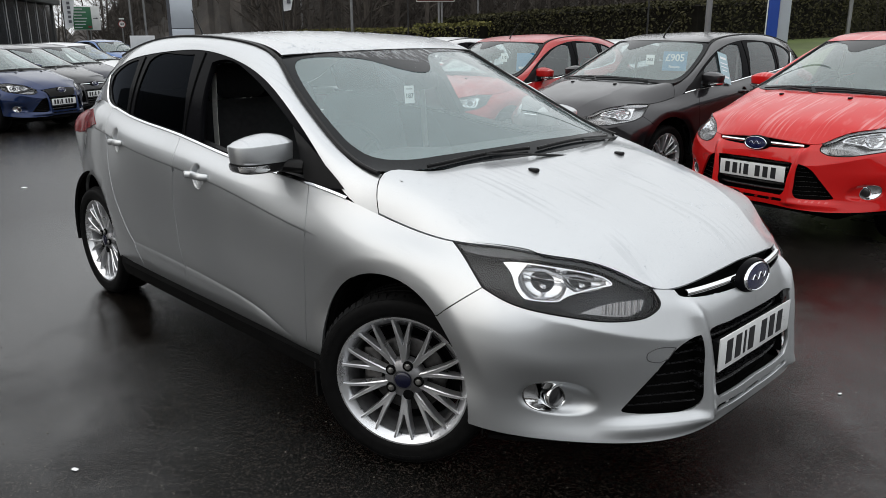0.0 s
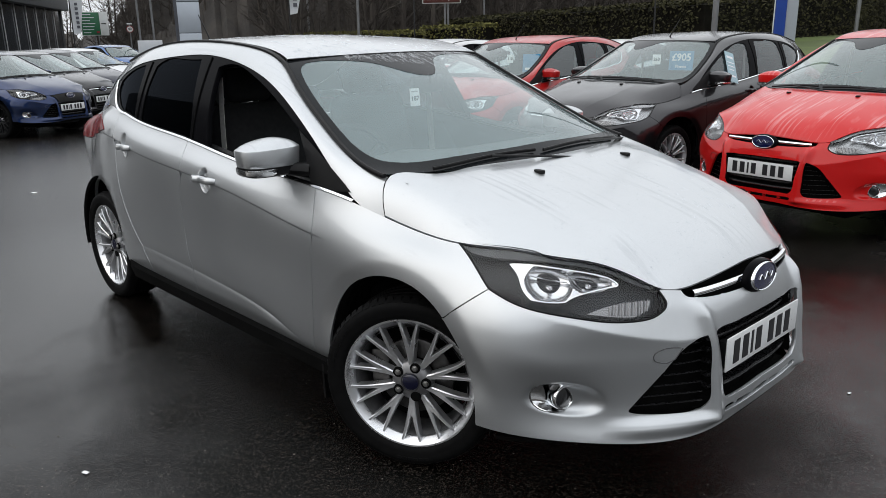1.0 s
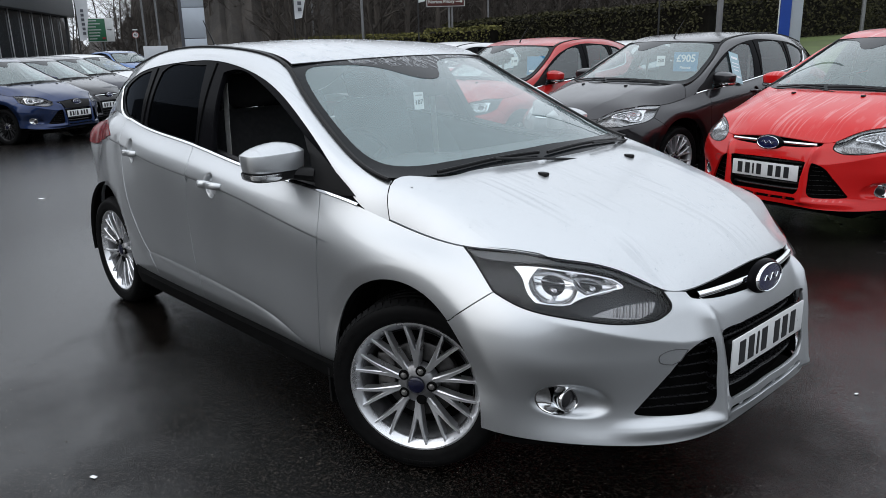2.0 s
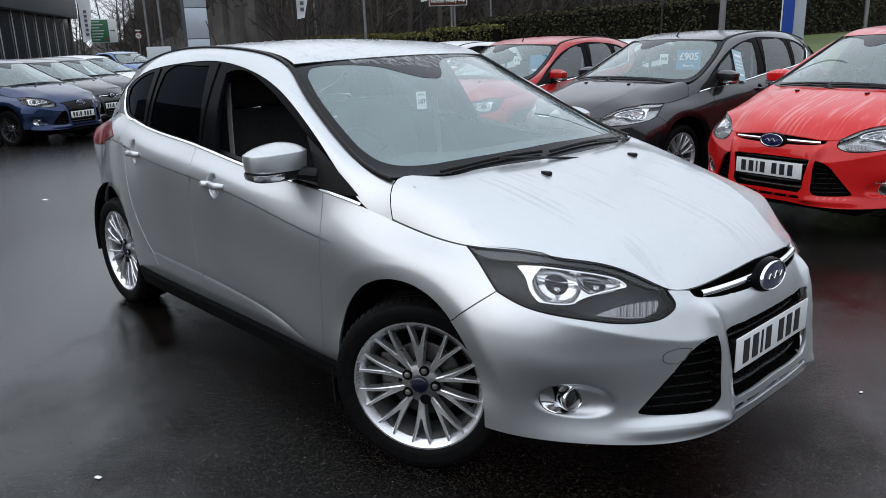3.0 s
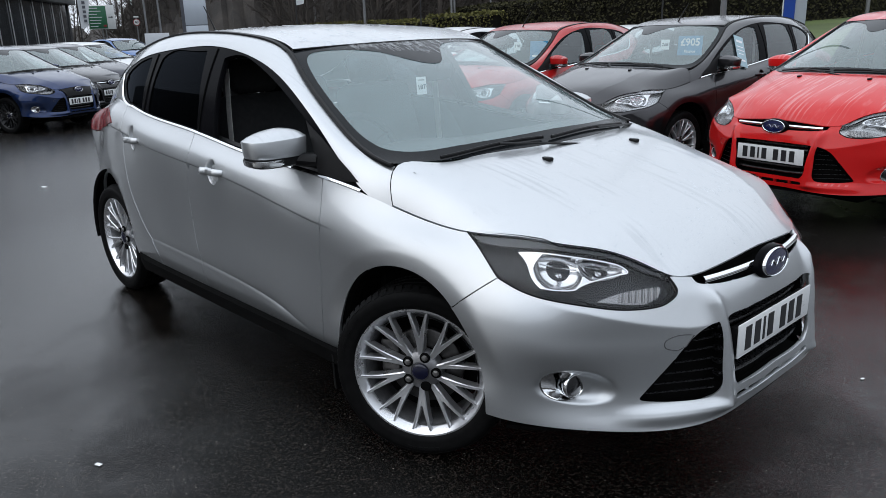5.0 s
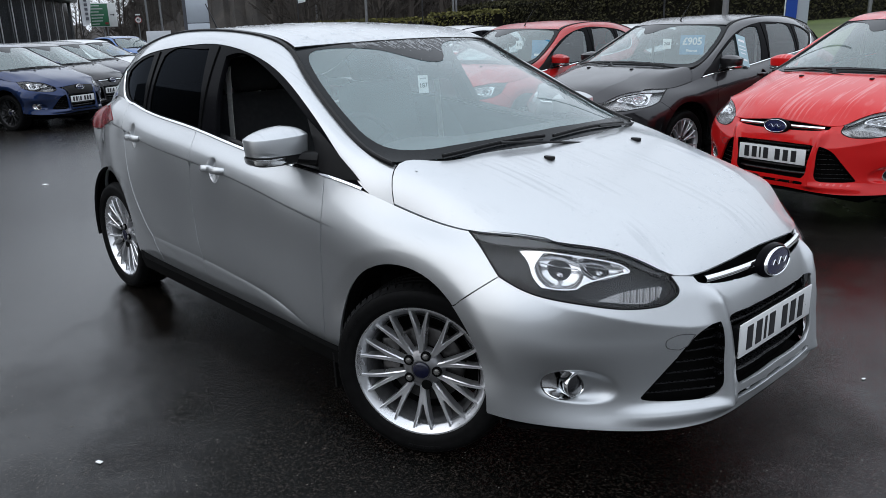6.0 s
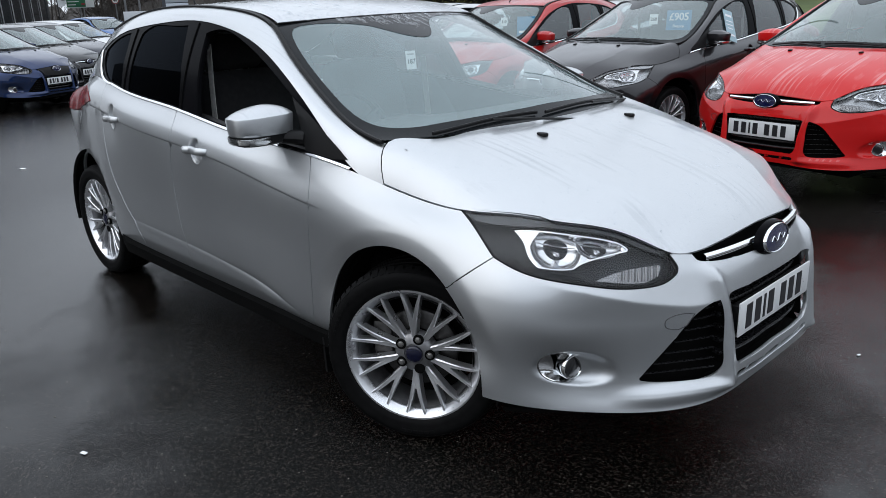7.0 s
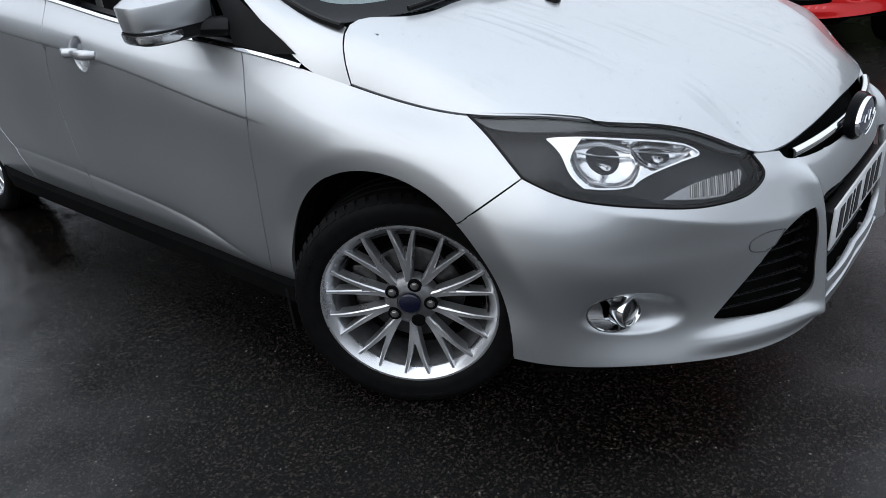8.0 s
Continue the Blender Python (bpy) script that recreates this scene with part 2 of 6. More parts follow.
def smooth(x, a, b):
    x = np.clip((x - a) / (b - a), 0, 1)
    return x * x * (3 - 2 * x)


def flank_plain(u, v):
    u, v = np.broadcast_arrays(np.asarray(u, float), np.asarray(v, float))
    rows = np.stack([f(u) for f in (SILL_LINE, LOW_LINE, MID_LINE, CREASE_LINE, BELT_LINE)], -2)
    return hermite(np.clip(v, 0, 4), rows)


def normal_of(f, u, v, e=2e-3):
    du, dv = f(u + e, v) - f(u - e, v), f(u, v + e * 4) - f(u, v - e * 4)
    n = np.cross(du, dv)
    return n / np.maximum(np.linalg.norm(n, axis=-1, keepdims=True), 1e-9)


FOG = (-.645, 1.0)
SHOULDER = ([-1.14, -1.10, -.988, -.874, -.759, -.666, -.528, -.40], [2.17, 2.18, 2.23, 2.395, 2.60, 2.74, 2.82, 2.92])
HAND_DISHES = ((1.205, 2.90), (2.09, 2.92))


def flank_relief(u, v):
    """How far the pressed creases, arch lips and dishes stand out of the plain surface."""
    p = flank_plain(u, v)
    d = np.zeros(np.shape(u))
    # shoulder crease along the doors: proud above the line, undercut below it, running out ahead in a point
    fade = smooth(u, .33, .62) * (1 - smooth(u, 2.5, 2.9))
    over = v - 2.985
    d = d + fade * np.where(over > 0, .0045 * np.exp(-np.maximum(over, 0) / .35), (.0045 - .0150 * smooth(-over, 0, .050)) * np.exp(np.minimum(over, 0) / .52))
    for cu, cv in HAND_DISHES:
        d = d * smooth(np.hypot((u - cu) / .044, (v - cv) / np.where(v < cv, .17, .40)), .75, 1.1)
    # sill crease: hollow above it
    fade = smooth(u, .5, .8) * (1 - smooth(u, 1.9, 2.15))
    over = v - .84
    d = d - fade * .013 * np.where(over > 0, np.exp(-np.maximum(over, 0) / .30), np.exp(np.minimum(over, 0) / .10))
    # arch lips
    for cx in (.012, -2.655):
        r = np.hypot(p[..., 0] - cx, p[..., 2] - .335)
        tuck = (.426 - r) / .005
        tuck = .005 * np.where(tuck > 20, tuck, np.log1p(np.exp(np.clip(tuck, -20, 20))))
        d = d - .27 * np.minimum(tuck, .09) * (v < 3.6) * (np.abs(p[..., 0] - cx) < .6) * smooth(p[..., 2], .33, .52)
    # fog lamp dish
    a = (u - FOG[0] - .002) / .138
    b = (v - FOG[1] - .14) / .38
    dish = np.clip(1 - (a * a + b * b), 0, 1)
    d = d - .021 * smooth(dish, 0, .80)
    # a soft brow over it, and a fuller cheek under the lamp's outer end
    d = d + .005 * np.exp(-((u - FOG[0] - .05) / .12) ** 2) * np.exp(-((v - FOG[1] - .72) / .26) ** 2)
    d = d + .012 * np.exp(-((u + .46) / .17) ** 2) * np.exp(-((v - 2.70) / .55) ** 2)
    # hand dishes behind the door pulls
    for cu, cv in HAND_DISHES:
        q = np.clip(1 - ((u - cu) / .043) ** 2 - ((v - cv) / np.where(v < cv, .17, .40)) ** 2, 0, 1)
        d = d - .020 * smooth(q, 0, .6)
    # the bumper's shoulder under the lamps
    over = v - np.interp(u, *SHOULDER)
    away = np.sqrt(over * over + .0012) - .035
    d = d + .0125 * np.where(over > 0, np.exp(-away / .36), np.exp(-away / .45)) * (1 - smooth(u, -.66, -.46)) * smooth(u, -1.14, -1.03)
    # the ridge from the lamp down to the chin
    along = np.clip(v / 3.3, 0, 1)
    mid = -1.145 + .05 * along ** 2
    ridge = np.exp(-np.abs((u - mid) / .034) ** 1.6) * smooth(v, .1, .5) * (1 - smooth(v, 2.7, 3.6))
    d = d + .029 * ridge
    # the lower lip stands out as a ledge under the side vents and ends in a fin
    lip = smooth(v, .05, .45) * (1 - smooth(v, .52, .86))
    d = d + .015 * lip * smooth(u, -1.17, -1.08) * (1 - smooth(u, -.94, -.74))
    return d


def flank(u, v):
    u, v = np.broadcast_arrays(np.asarray(u, float), np.asarray(v, float))
    return flank_plain(u, v) + normal_of(flank_plain, u, v) * flank_relief(u, v)[..., None] * -1.0


# bonnet: a from the side edge (0) to the middle (1), b from the front (0) to the windscreen (1)
SCUTTLE = spline([0, .05, .10, .22, .42, .7, 1], [(-.122, -.787, .881), (-.165, -.757, .955), (-.185, -.715, 1.0), (-.115, -.61, 1.008), (-.065, -.43, 1.015), (-.035, -.2, 1.024), (-.028, 0, 1.026)])
NOSE_U = -1.45


def bonnet(a, b):
    a, b = np.broadcast_arrays(np.asarray(a, float), np.asarray(b, float))
    # the edge: along the belt line from the nose's shut line to the windscreen's corner
    side_u = -1.12 + b * (1.12 + .122)
    front = BELT_LINE(-1.12 + (NOSE_U + 1.12) * a)
    side = BELT_LINE(side_u)
    back = SCUTTLE(a)
    mid = spline([0, .12, .35, .65, 1], [BELT_LINE(NOSE_U), (.725, 0, .81), (.55, 0, .890), (.27, 0, .964), SCUTTLE(1.0)])(b)

    def body(a, b, side, mid):
        power = 2.0 + 13.0 * np.clip(b, 0, 1) ** 3.2
        x = side[..., 0] + (mid[..., 0] - side[..., 0]) * (1 - (1 - a) ** 1.9)
        y = side[..., 1] * (1 - a)
        z = side[..., 2] + (mid[..., 2] - side[..., 2]) * ((1 - (1 - a) ** power) * .80 + .20 * (1 - (1 - a) ** 2))
        return np.stack([x, y, z], -1)
    p = body(a, b, side, mid)
    f0 = body(a, 0 * b, BELT_LINE(-1.12 + 0 * b), BELT_LINE(NOSE_U + 0 * b))
    b0 = body(a, 0 * b + 1, BELT_LINE(.122 + 0 * b), SCUTTLE(1.0 + 0 * b))
    B = b[..., None]
    p = p + (front - f0) * (1 - smooth(B, 0, .45)) + (back - b0) * smooth(B, .45, 1)
    # raised flutes on either side
    q = a - (.34 + .10 * b)
    p[..., 2] += .007 * np.where(q < 0, np.exp(q / .14), np.exp(-q / .30)) * smooth(b, .02, .3) * (1 - smooth(b, .85, 1.0))
    return p


# greenhouse side: the glass line, y from x and z
def house_y(x, z):
    base = BELT_LINE(np.clip(-x, .05, 2.95))
    h = np.maximum(z - base[..., 2], -.05)
    return base[..., 1] + .28 * h + .55 * h * np.abs(h)


def house(u, z):
    u, z = np.broadcast_arrays(np.asarray(u, float), np.asarray(z, float))
    return np.stack([-u, house_y(-u, z), z], -1)


# outer edge of the side windows' frame, and the roof ditch / windscreen edge above it, by x
FRAME_TOP = spline([.10, .25, .33, .416, .548, .691, .908, 1.121, 1.326, 1.534, 1.743, 2.058, 2.269, 2.434, 2.6, 2.75, 2.95],
                   [(.877,), (.912,), (.962,), (1.02,), (1.105,), (1.183,), (1.280,), (1.345,), (1.384,), (1.403,), (1.398,), (1.372,), (1.332,), (1.262,), (1.18,), (1.13,), (1.085,)])
DITCH = spline([0, .1, .22, .36, .55, .72, .84, .93, 1.0],
               [(-.19, -.73, 1.0), (-.33, -.735, 1.035), (-.52, -.71, 1.115), (-.80, -.65, 1.255), (-1.03, -.588, 1.378), (-1.35, -.578, 1.442), (-1.85, -.57, 1.46), (-2.3, -.563, 1.43), (-2.75, -.53, 1.35)])


def pillar(a, b):
    """Cant rail from A-pillar foot to tail: a along, b from the window frame (0) to the roof ditch (1)."""
    a, b = np.broadcast_arrays(np.asarray(a, float), np.asarray(b, float))
    top = DITCH(a)
    u = spline([0, .22, .36, .55, .72, .84, .93, 1.0], [(.115,), (.52,), (.80,), (1.05,), (1.36,), (1.86,), (2.32,), (2.75,)])(a)[..., 0]
    low = house(u, FRAME_TOP(u)[..., 0])
    out = np.stack([np.zeros_like(u), -np.ones_like(u) * .55, np.ones_like(u) * .83], -1)
    bulge = .011 * 4 * b * (1 - b)
    p = low * (1 - b)[..., None] + top * b[..., None] + out * bulge[..., None]
    # the foot follows the bonnet's corner
    return p + (SCUTTLE(.10 * b) + np.array([-.0025, 0, 0]) - (FOOT_LOW * (1 - b)[..., None] + FOOT_TOP * b[..., None] + out * bulge[..., None])) * (1 - smooth(a, 0, .14))[..., None]


FOOT_LOW, FOOT_TOP = house(.115, FRAME_TOP(.115)[0]), DITCH(0.0)
ROOF_MID = spline([0, .18, .42, .65, .85, 1.0], [(-.865, 0, 1.404), (-1.15, 0, 1.452), (-1.6, 0, 1.484), (-2.1, 0, 1.475), (-2.6, 0, 1.435), (-2.88, 0, 1.39)])


def roof(a, b):
    """a from the ditch (0) to the middle (1), b from the windscreen (0) to the tail (1)."""
    a, b = np.broadcast_arrays(np.asarray(a, float), np.asarray(b, float))
    side = DITCH(.555 + b * .445) + np.array([.03, .018, .006])
    mid = ROOF_MID(b)
    s = ((1 - a) ** 2.0)[..., None]
    p = side * s + mid * (1 - s)
    p[..., 1] = side[..., 1] * (1 - a)
    return p


def screen(a, b):
    """Windscreen: a from the right edge (0) to the middle (1), b from the foot (0) to the top (1)."""
    a, b = np.broadcast_arrays(np.asarray(a, float), np.asarray(b, float))
    edge = DITCH(.012 + b * .535) + np.array([.0, .012, .004])
    mid = spline([0, .5, 1], [(.02, 0, 1.010), (-.41, 0, 1.23), (-.865, 0, 1.402)])(b)
    s = (np.abs(1 - a) ** 2.2)[..., None]
    p = edge * s + mid * (1 - s)
    p[..., 1] = edge[..., 1] * (1 - a)
    return p


def invert(f, target, axes, start):
    """The surface parameters at which f has the given coordinates along two axes."""
    q = np.array(start, float)
    target = np.array(target, float)
    for _ in range(30):
        p = f(q[0], q[1])[list(axes)]
        e = 1e-4
        j = np.stack([(f(q[0] + e, q[1])[list(axes)] - p) / e, (f(q[0], q[1] + e)[list(axes)] - p) / e], -1)
        step = np.linalg.lstsq(j, target - p, rcond=None)[0]
        q = q + np.clip(step, -.2, .2)
        q[1] = min(max(q[1], 0.0), 4.0)
        if np.abs(step).max() < 1e-6:
            break
    return q


def on_side(x, z):
    """Flank parameters of the place seen from the side at x, z."""
    return invert(flank_plain, (x, z), (0, 2), (-x, np.clip((z - .28) / .16, .1, 3.9)))


def on_front(y, z):
    """Flank parameters of the place seen from ahead at y, z (y negative: right side)."""
    u0 = np.interp(-y, [0, .3, .45, .58, .71, .81], [-1.45, -1.14, -.96, -.8, -.62, -.42])
    return invert(flank_plain, (y, z), (1, 2), (u0, np.clip((z - .28) / .12, .1, 3.9)))


def curve(points, per=8, closed=False):
    """Points of a smooth curve through the given ones."""
    p = np.array(points, float)
    k = np.concatenate([[0], np.cumsum(np.linalg.norm(np.diff(p, axis=0), axis=1) + 1e-9)])
    if len(p) == 2:
        return [tuple(p[0] + (p[1] - p[0]) * t) for t in np.linspace(0, 1, per + 1)]
    t = np.concatenate([np.linspace(k[i], k[i + 1], per, endpoint=False) for i in range(len(k) - 1)] + [[k[-1]]])
    return [tuple(q) for q in spline(k, p)(t)]


def loop(*curves):
    """A closed outline from curves that meet end to end."""
    out = []
    for c in curves:
        for q in c:
            if not out or max(abs(out[-1][0] - q[0]), abs(out[-1][1] - q[1])) > 1e-5:
                out.append(tuple(float(w) for w in q))
    if max(abs(out[0][0] - out[-1][0]), abs(out[0][1] - out[-1][1])) < 1e-5:
        out.pop()
    return out

# ---------------------------------------------------------------- mesh builders
from mathutils.geometry import delaunay_2d_cdt


def mesh_of(name, verts, faces, normals=None, sharp=35):
    me = bpy.data.meshes.new(name)
    me.from_pydata([tuple(float(c) for c in v) for v in verts], [], [tuple(int(i) for i in f) for f in faces])
    me.update()
    me.polygons.foreach_set("use_smooth", [True] * len(me.polygons))
    if normals is not None:
        me.normals_split_custom_set_from_vertices([tuple(float(c) for c in n) for n in normals])
    else:
        me.set_sharp_from_angle(angle=radians(sharp))
    return me


def part(name, geo, material, parent=None, label="", m=None, sharp=35):
    """Links one mesh as an object under its thing. geo: (verts, faces) or (verts, faces, normals), a bmesh or a mesh."""
    if isinstance(geo, bmesh.types.BMesh):
        me = bpy.data.meshes.new(name)
        bmesh.ops.recalc_face_normals(geo, faces=geo.faces)
        geo.to_mesh(me)
        geo.free()
        me.polygons.foreach_set("use_smooth", [True] * len(me.polygons))
        me.set_sharp_from_angle(angle=radians(sharp))
    elif isinstance(geo, bpy.types.Mesh):
        me = geo
    else:
        me = mesh_of(name, *geo, sharp=sharp)
    if not me.materials:
        me.materials.append(material)
    ob = new(name, me)
    if m is not None:
        ob.matrix_basis = m
    if parent is not None:
        ob.parent = parent
    if label:
        ob["label"] = label
    return ob


def empty(name, m=None, parent=None):
    ob = new(name)
    ob.empty_display_size = .2
    if m is not None:
        ob.matrix_basis = m
    if parent is not None:
        ob.parent = parent
    return ob


def flipped(geo):
    """The same piece on the car's other side."""
    v = np.array(geo[0], float) * [1, -1, 1]
    f = [tuple(reversed(q)) for q in geo[1]]
    return (v, f) if len(geo) < 3 else (v, f, np.array(geo[2], float) * [1, -1, 1])


def joined(*geos):
    """Several pieces as one; normals only where all have them."""
    verts, faces, normals, n = [], [], [], 0
    keep = all(len(g) > 2 for g in geos)
    for g in geos:
        verts += [tuple(v) for v in g[0]]
        faces += [tuple(i + n for i in f) for f in g[1]]
        if keep:
            normals += [tuple(v) for v in g[2]]
        n = len(verts)
    return (verts, faces, normals) if keep else (verts, faces)


def inside(poly, pts):
    poly, pts = np.asarray(poly), np.asarray(pts)
    c = np.zeros(len(pts), bool)
    a, b = poly, np.roll(poly, -1, 0)
    for (x0, y0), (x1, y1) in zip(a, b):
        if y0 == y1:
            continue
        c ^= ((pts[:, 1] < y0) != (pts[:, 1] < y1)) & (pts[:, 0] < (x1 - x0) * (pts[:, 1] - y0) / (y1 - y0) + x0)
    return c


def panel(f, outline, holes=(), step=.035, vs=.15, lift=0.0, thick=.016, gap=.0021, sign=-1, rows=(), dense=(), folds=()):
    """A sheet cut from the surface f along an outline in its parameters, with turned-in edges."""
    def flat(p):
        return np.array(p, float) * [1, vs]
    loops = [flat(outline)] + [flat(h) for h in holes]
    pts, edges = [], []
    for lp in loops:
        n0 = len(pts)
        pts += [tuple(p) for p in lp]
        edges += [(n0 + i, n0 + (i + 1) % len(lp)) for i in range(len(lp))]
    rim = np.array(pts)
    lo, hi = loops[0].min(0), loops[0].max(0)
    gx, gy = np.meshgrid(np.arange(lo[0] + step / 2, hi[0], step), np.arange(lo[1] + step / 2, hi[1], step))
    grid = np.stack([gx.ravel(), gy.ravel()], -1)
    # finer rows where the surface is creased
    for v in rows:
        grid = grid[np.abs(grid[:, 1] / vs - v - .07) > .30]
    for v in rows:
        for dv in (-.19, -.11, -.07, -.055, -.042, -.028, -.014, .0, .03, .09, .18, .30):
            line_u = np.arange(lo[0] + step / 2, hi[0], step * .7)
            grid = np.concatenate([grid, np.stack([line_u, np.full_like(line_u, (v + dv) * vs)], -1)])
    # and along folds that wander over it
    for fu, fv in folds:
        near_v = np.interp(grid[:, 0], fu, fv)
        grid = grid[(np.abs(grid[:, 1] / vs - near_v) > .13) | (grid[:, 0] < fu[0]) | (grid[:, 0] > fu[-1])]
        line_u = np.arange(fu[0], fu[-1], step * .9)
        for dv in (-.11, -.065, -.03, 0, .03, .065, .11):
            grid = np.concatenate([grid, np.stack([line_u, (np.interp(line_u, fu, fv) + dv) * vs], -1)])
    # finer rings where it is dished
    for cu, cv, ru, low, high in dense:
        ring = [(k * math.cos(w), k * math.sin(w)) for k in (.35, .6, .74, .82, .90, .98, 1.08, 1.2) for w in np.linspace(0, 2 * math.pi, 26 if ru < .1 else 72, endpoint=False)]
        ring = np.array([(cu + ru * p, cv + (high if q > 0 else low) * q) for p, q in ring])
        off = (grid[:, 1] / vs - cv)
        grid = grid[np.hypot((grid[:, 0] - cu) / ru, off / np.where(off > 0, high, low)) > 1.28]
        grid = np.concatenate([grid, ring * [1, vs]])
    ok = inside(loops[0], grid)
    for h in loops[1:]:
        ok &= ~inside(h, grid)
    grid = grid[ok]
    if len(grid):
        near = np.min(np.linalg.norm(grid[:, None] - rim[None], axis=-1), axis=1)
        grid = grid[near > step * .30]
    out = delaunay_2d_cdt([Vector(p) for p in pts] + [Vector(p) for p in grid], edges, [], 0, 1e-6)
    q = np.array([tuple(v) for v in out[0]])
    tris = np.array([t for t in out[2] if len(t) == 3])
    mid = q[tris].mean(1)
    ok = inside(loops[0], mid)
    for h in loops[1:]:
        ok &= ~inside(h, mid)
    tris = tris[ok]
    u, v = q[:, 0], q[:, 1] / vs
    p = f(u, v)
    n = normal_of(f, u, v) * sign
    p = p + n * lift
    count = {}
    for a, b, c in tris:
        for i, j, k in ((a, b, c), (b, c, a), (c, a, b)):
            key = (min(i, j), max(i, j))
            count[key] = None if key in count else (i, j, k)
    border = [e for e in count.values() if e]
    push = np.zeros_like(p)
    for i, j, k in border:
        e = p[j] - p[i]
        o = np.cross(e, n[i])
        o /= max(np.linalg.norm(o), 1e-9)
        if np.dot(o, p[k] - p[i]) > 0:
            o = -o
        if max(abs(p[i][1]), abs(p[j][1])) > 2e-3:
            push[i] += o
            push[j] += o
    size = np.linalg.norm(push, axis=1, keepdims=True)
    push = np.divide(push, np.maximum(size, 1e-9))
    p = p - push * gap
    verts, normals = list(p), list(n)
    turn = np.cross(p[tris[:, 1]] - p[tris[:, 0]], p[tris[:, 2]] - p[tris[:, 0]])
    flip = (turn * n[tris[:, 0]]).sum() < 0
    faces = [tuple(t[::-1]) if flip else tuple(t) for t in tris]
    if thick:
        top, low = {}, {}
        for i, j, k in border:
            if max(abs(p[i][1]), abs(p[j][1])) <= 2e-3:
                continue
            for w in (i, j):
                if w not in top:
                    top[w] = len(verts)
                    verts.append(p[w])
                    normals.append(push[w] * .9 + n[w] * .4)
                    low[w] = len(verts)
                    verts.append(p[w] - n[w] * thick - push[w] * thick * .25)
                    normals.append(push[w])
            faces.append((top[i], low[i], low[j], top[j]) if not flip else (top[j], low[j], low[i], top[i]))
    return verts, faces, normals


def patch(f, ua, va, nu, nv, sign=1, lift=0.0):
    """A plain grid over a rectangle of the surface's parameters."""
    u, v = np.meshgrid(np.linspace(*ua, nu + 1), np.linspace(*va, nv + 1), indexing="ij")
    p, n = f(u, v), normal_of(f, np.clip(u, ua[0] + .003, ua[1] - .003), np.clip(v, va[0] + .009, va[1] - .009)) * sign
    p = p + n * lift
    idx = np.arange((nu + 1) * (nv + 1)).reshape(nu + 1, nv + 1)
    faces = [(idx[i, j], idx[i + 1, j], idx[i + 1, j + 1], idx[i, j + 1]) for i in range(nu) for j in range(nv)]
    if sign < 0:
        faces = [q[::-1] for q in faces]
    return list(p.reshape(-1, 3)), faces, list(n.reshape(-1, 3))


def sweep(path, section, up=(0, 0, 1), closed=False, caps=True):
    """A section (list of (side, height)) carried along a path; up: one direction or one per point."""
    path = [Vector(p) for p in path]
    ups = [Vector(up)] * len(path) if not isinstance(up[0], (tuple, list, Vector, np.ndarray)) else [Vector(q) for q in up]
    verts, faces, n, s = [], [], len(path), len(section)
    for i, p in enumerate(path):
        a, b = path[i - 1 if closed or i else 0], path[(i + 1) % n if closed or i < n - 1 else i]
        d = (b - a).normalized()
        side = d.cross(ups[i]).normalized()
        top = side.cross(d)
        sec = section[i] if isinstance(section[0][0], (tuple, list)) else section
        verts += [p + side * x + top * y for x, y in sec]
    s = len(verts) // n
    for i in range(n if closed else n - 1):
        for j in range(s):
            a, b = i * s, (i + 1) % n * s
            faces.append((a + j, a + (j + 1) % s, b + (j + 1) % s, b + j))
    if caps and not closed:
        faces += [tuple(range(s))[::-1], tuple((n - 1) * s + j for j in range(s))]
    return verts, faces


def disc_section(r, n=8, squash=1.0):
    return [(r * math.cos(2 * math.pi * i / n), r * squash * math.sin(2 * math.pi * i / n)) for i in range(n)]


def lathe(profile, n=48, axis="y", arc=1.0):
    """Profile of (radius, along) turned about an axis."""
    verts, faces, m = [], [], len(profile)
    steps = n if arc == 1 else n + 1
    for i in range(steps):
        a = 2 * math.pi * arc * i / n
        for r, h in profile:
            c, s = r * math.cos(a), r * math.sin(a)
            verts.append({"y": (c, h, s), "z": (c, s, h), "x": (h, c, s)}[axis])
    for i in range(n):
        for j in range(m - 1):
            a, b = i * m, (i + 1) % steps * m
            faces.append((a + j, a + j + 1, b + j + 1, b + j))
    return verts, faces


def block(size, at=(0, 0, 0), bevel=.01, seg=2, turn=None):
    """A bevelled box as (verts, faces)."""
    bm = bmesh.new()
    bmesh.ops.create_cube(bm, size=1)
    bmesh.ops.scale(bm, vec=size, verts=bm.verts)
    if bevel:
        bmesh.ops.bevel(bm, geom=bm.edges[:], offset=min(bevel, min(size) * .45), segments=seg, affect="EDGES", profile=.5)
    if turn is not None:
        bmesh.ops.transform(bm, matrix=turn, verts=bm.verts)
    bmesh.ops.translate(bm, vec=at, verts=bm.verts)
    bm.verts.index_update()
    out = [tuple(v.co) for v in bm.verts], [tuple(v.index for v in q.verts) for q in bm.faces]
    bm.free()
    return out


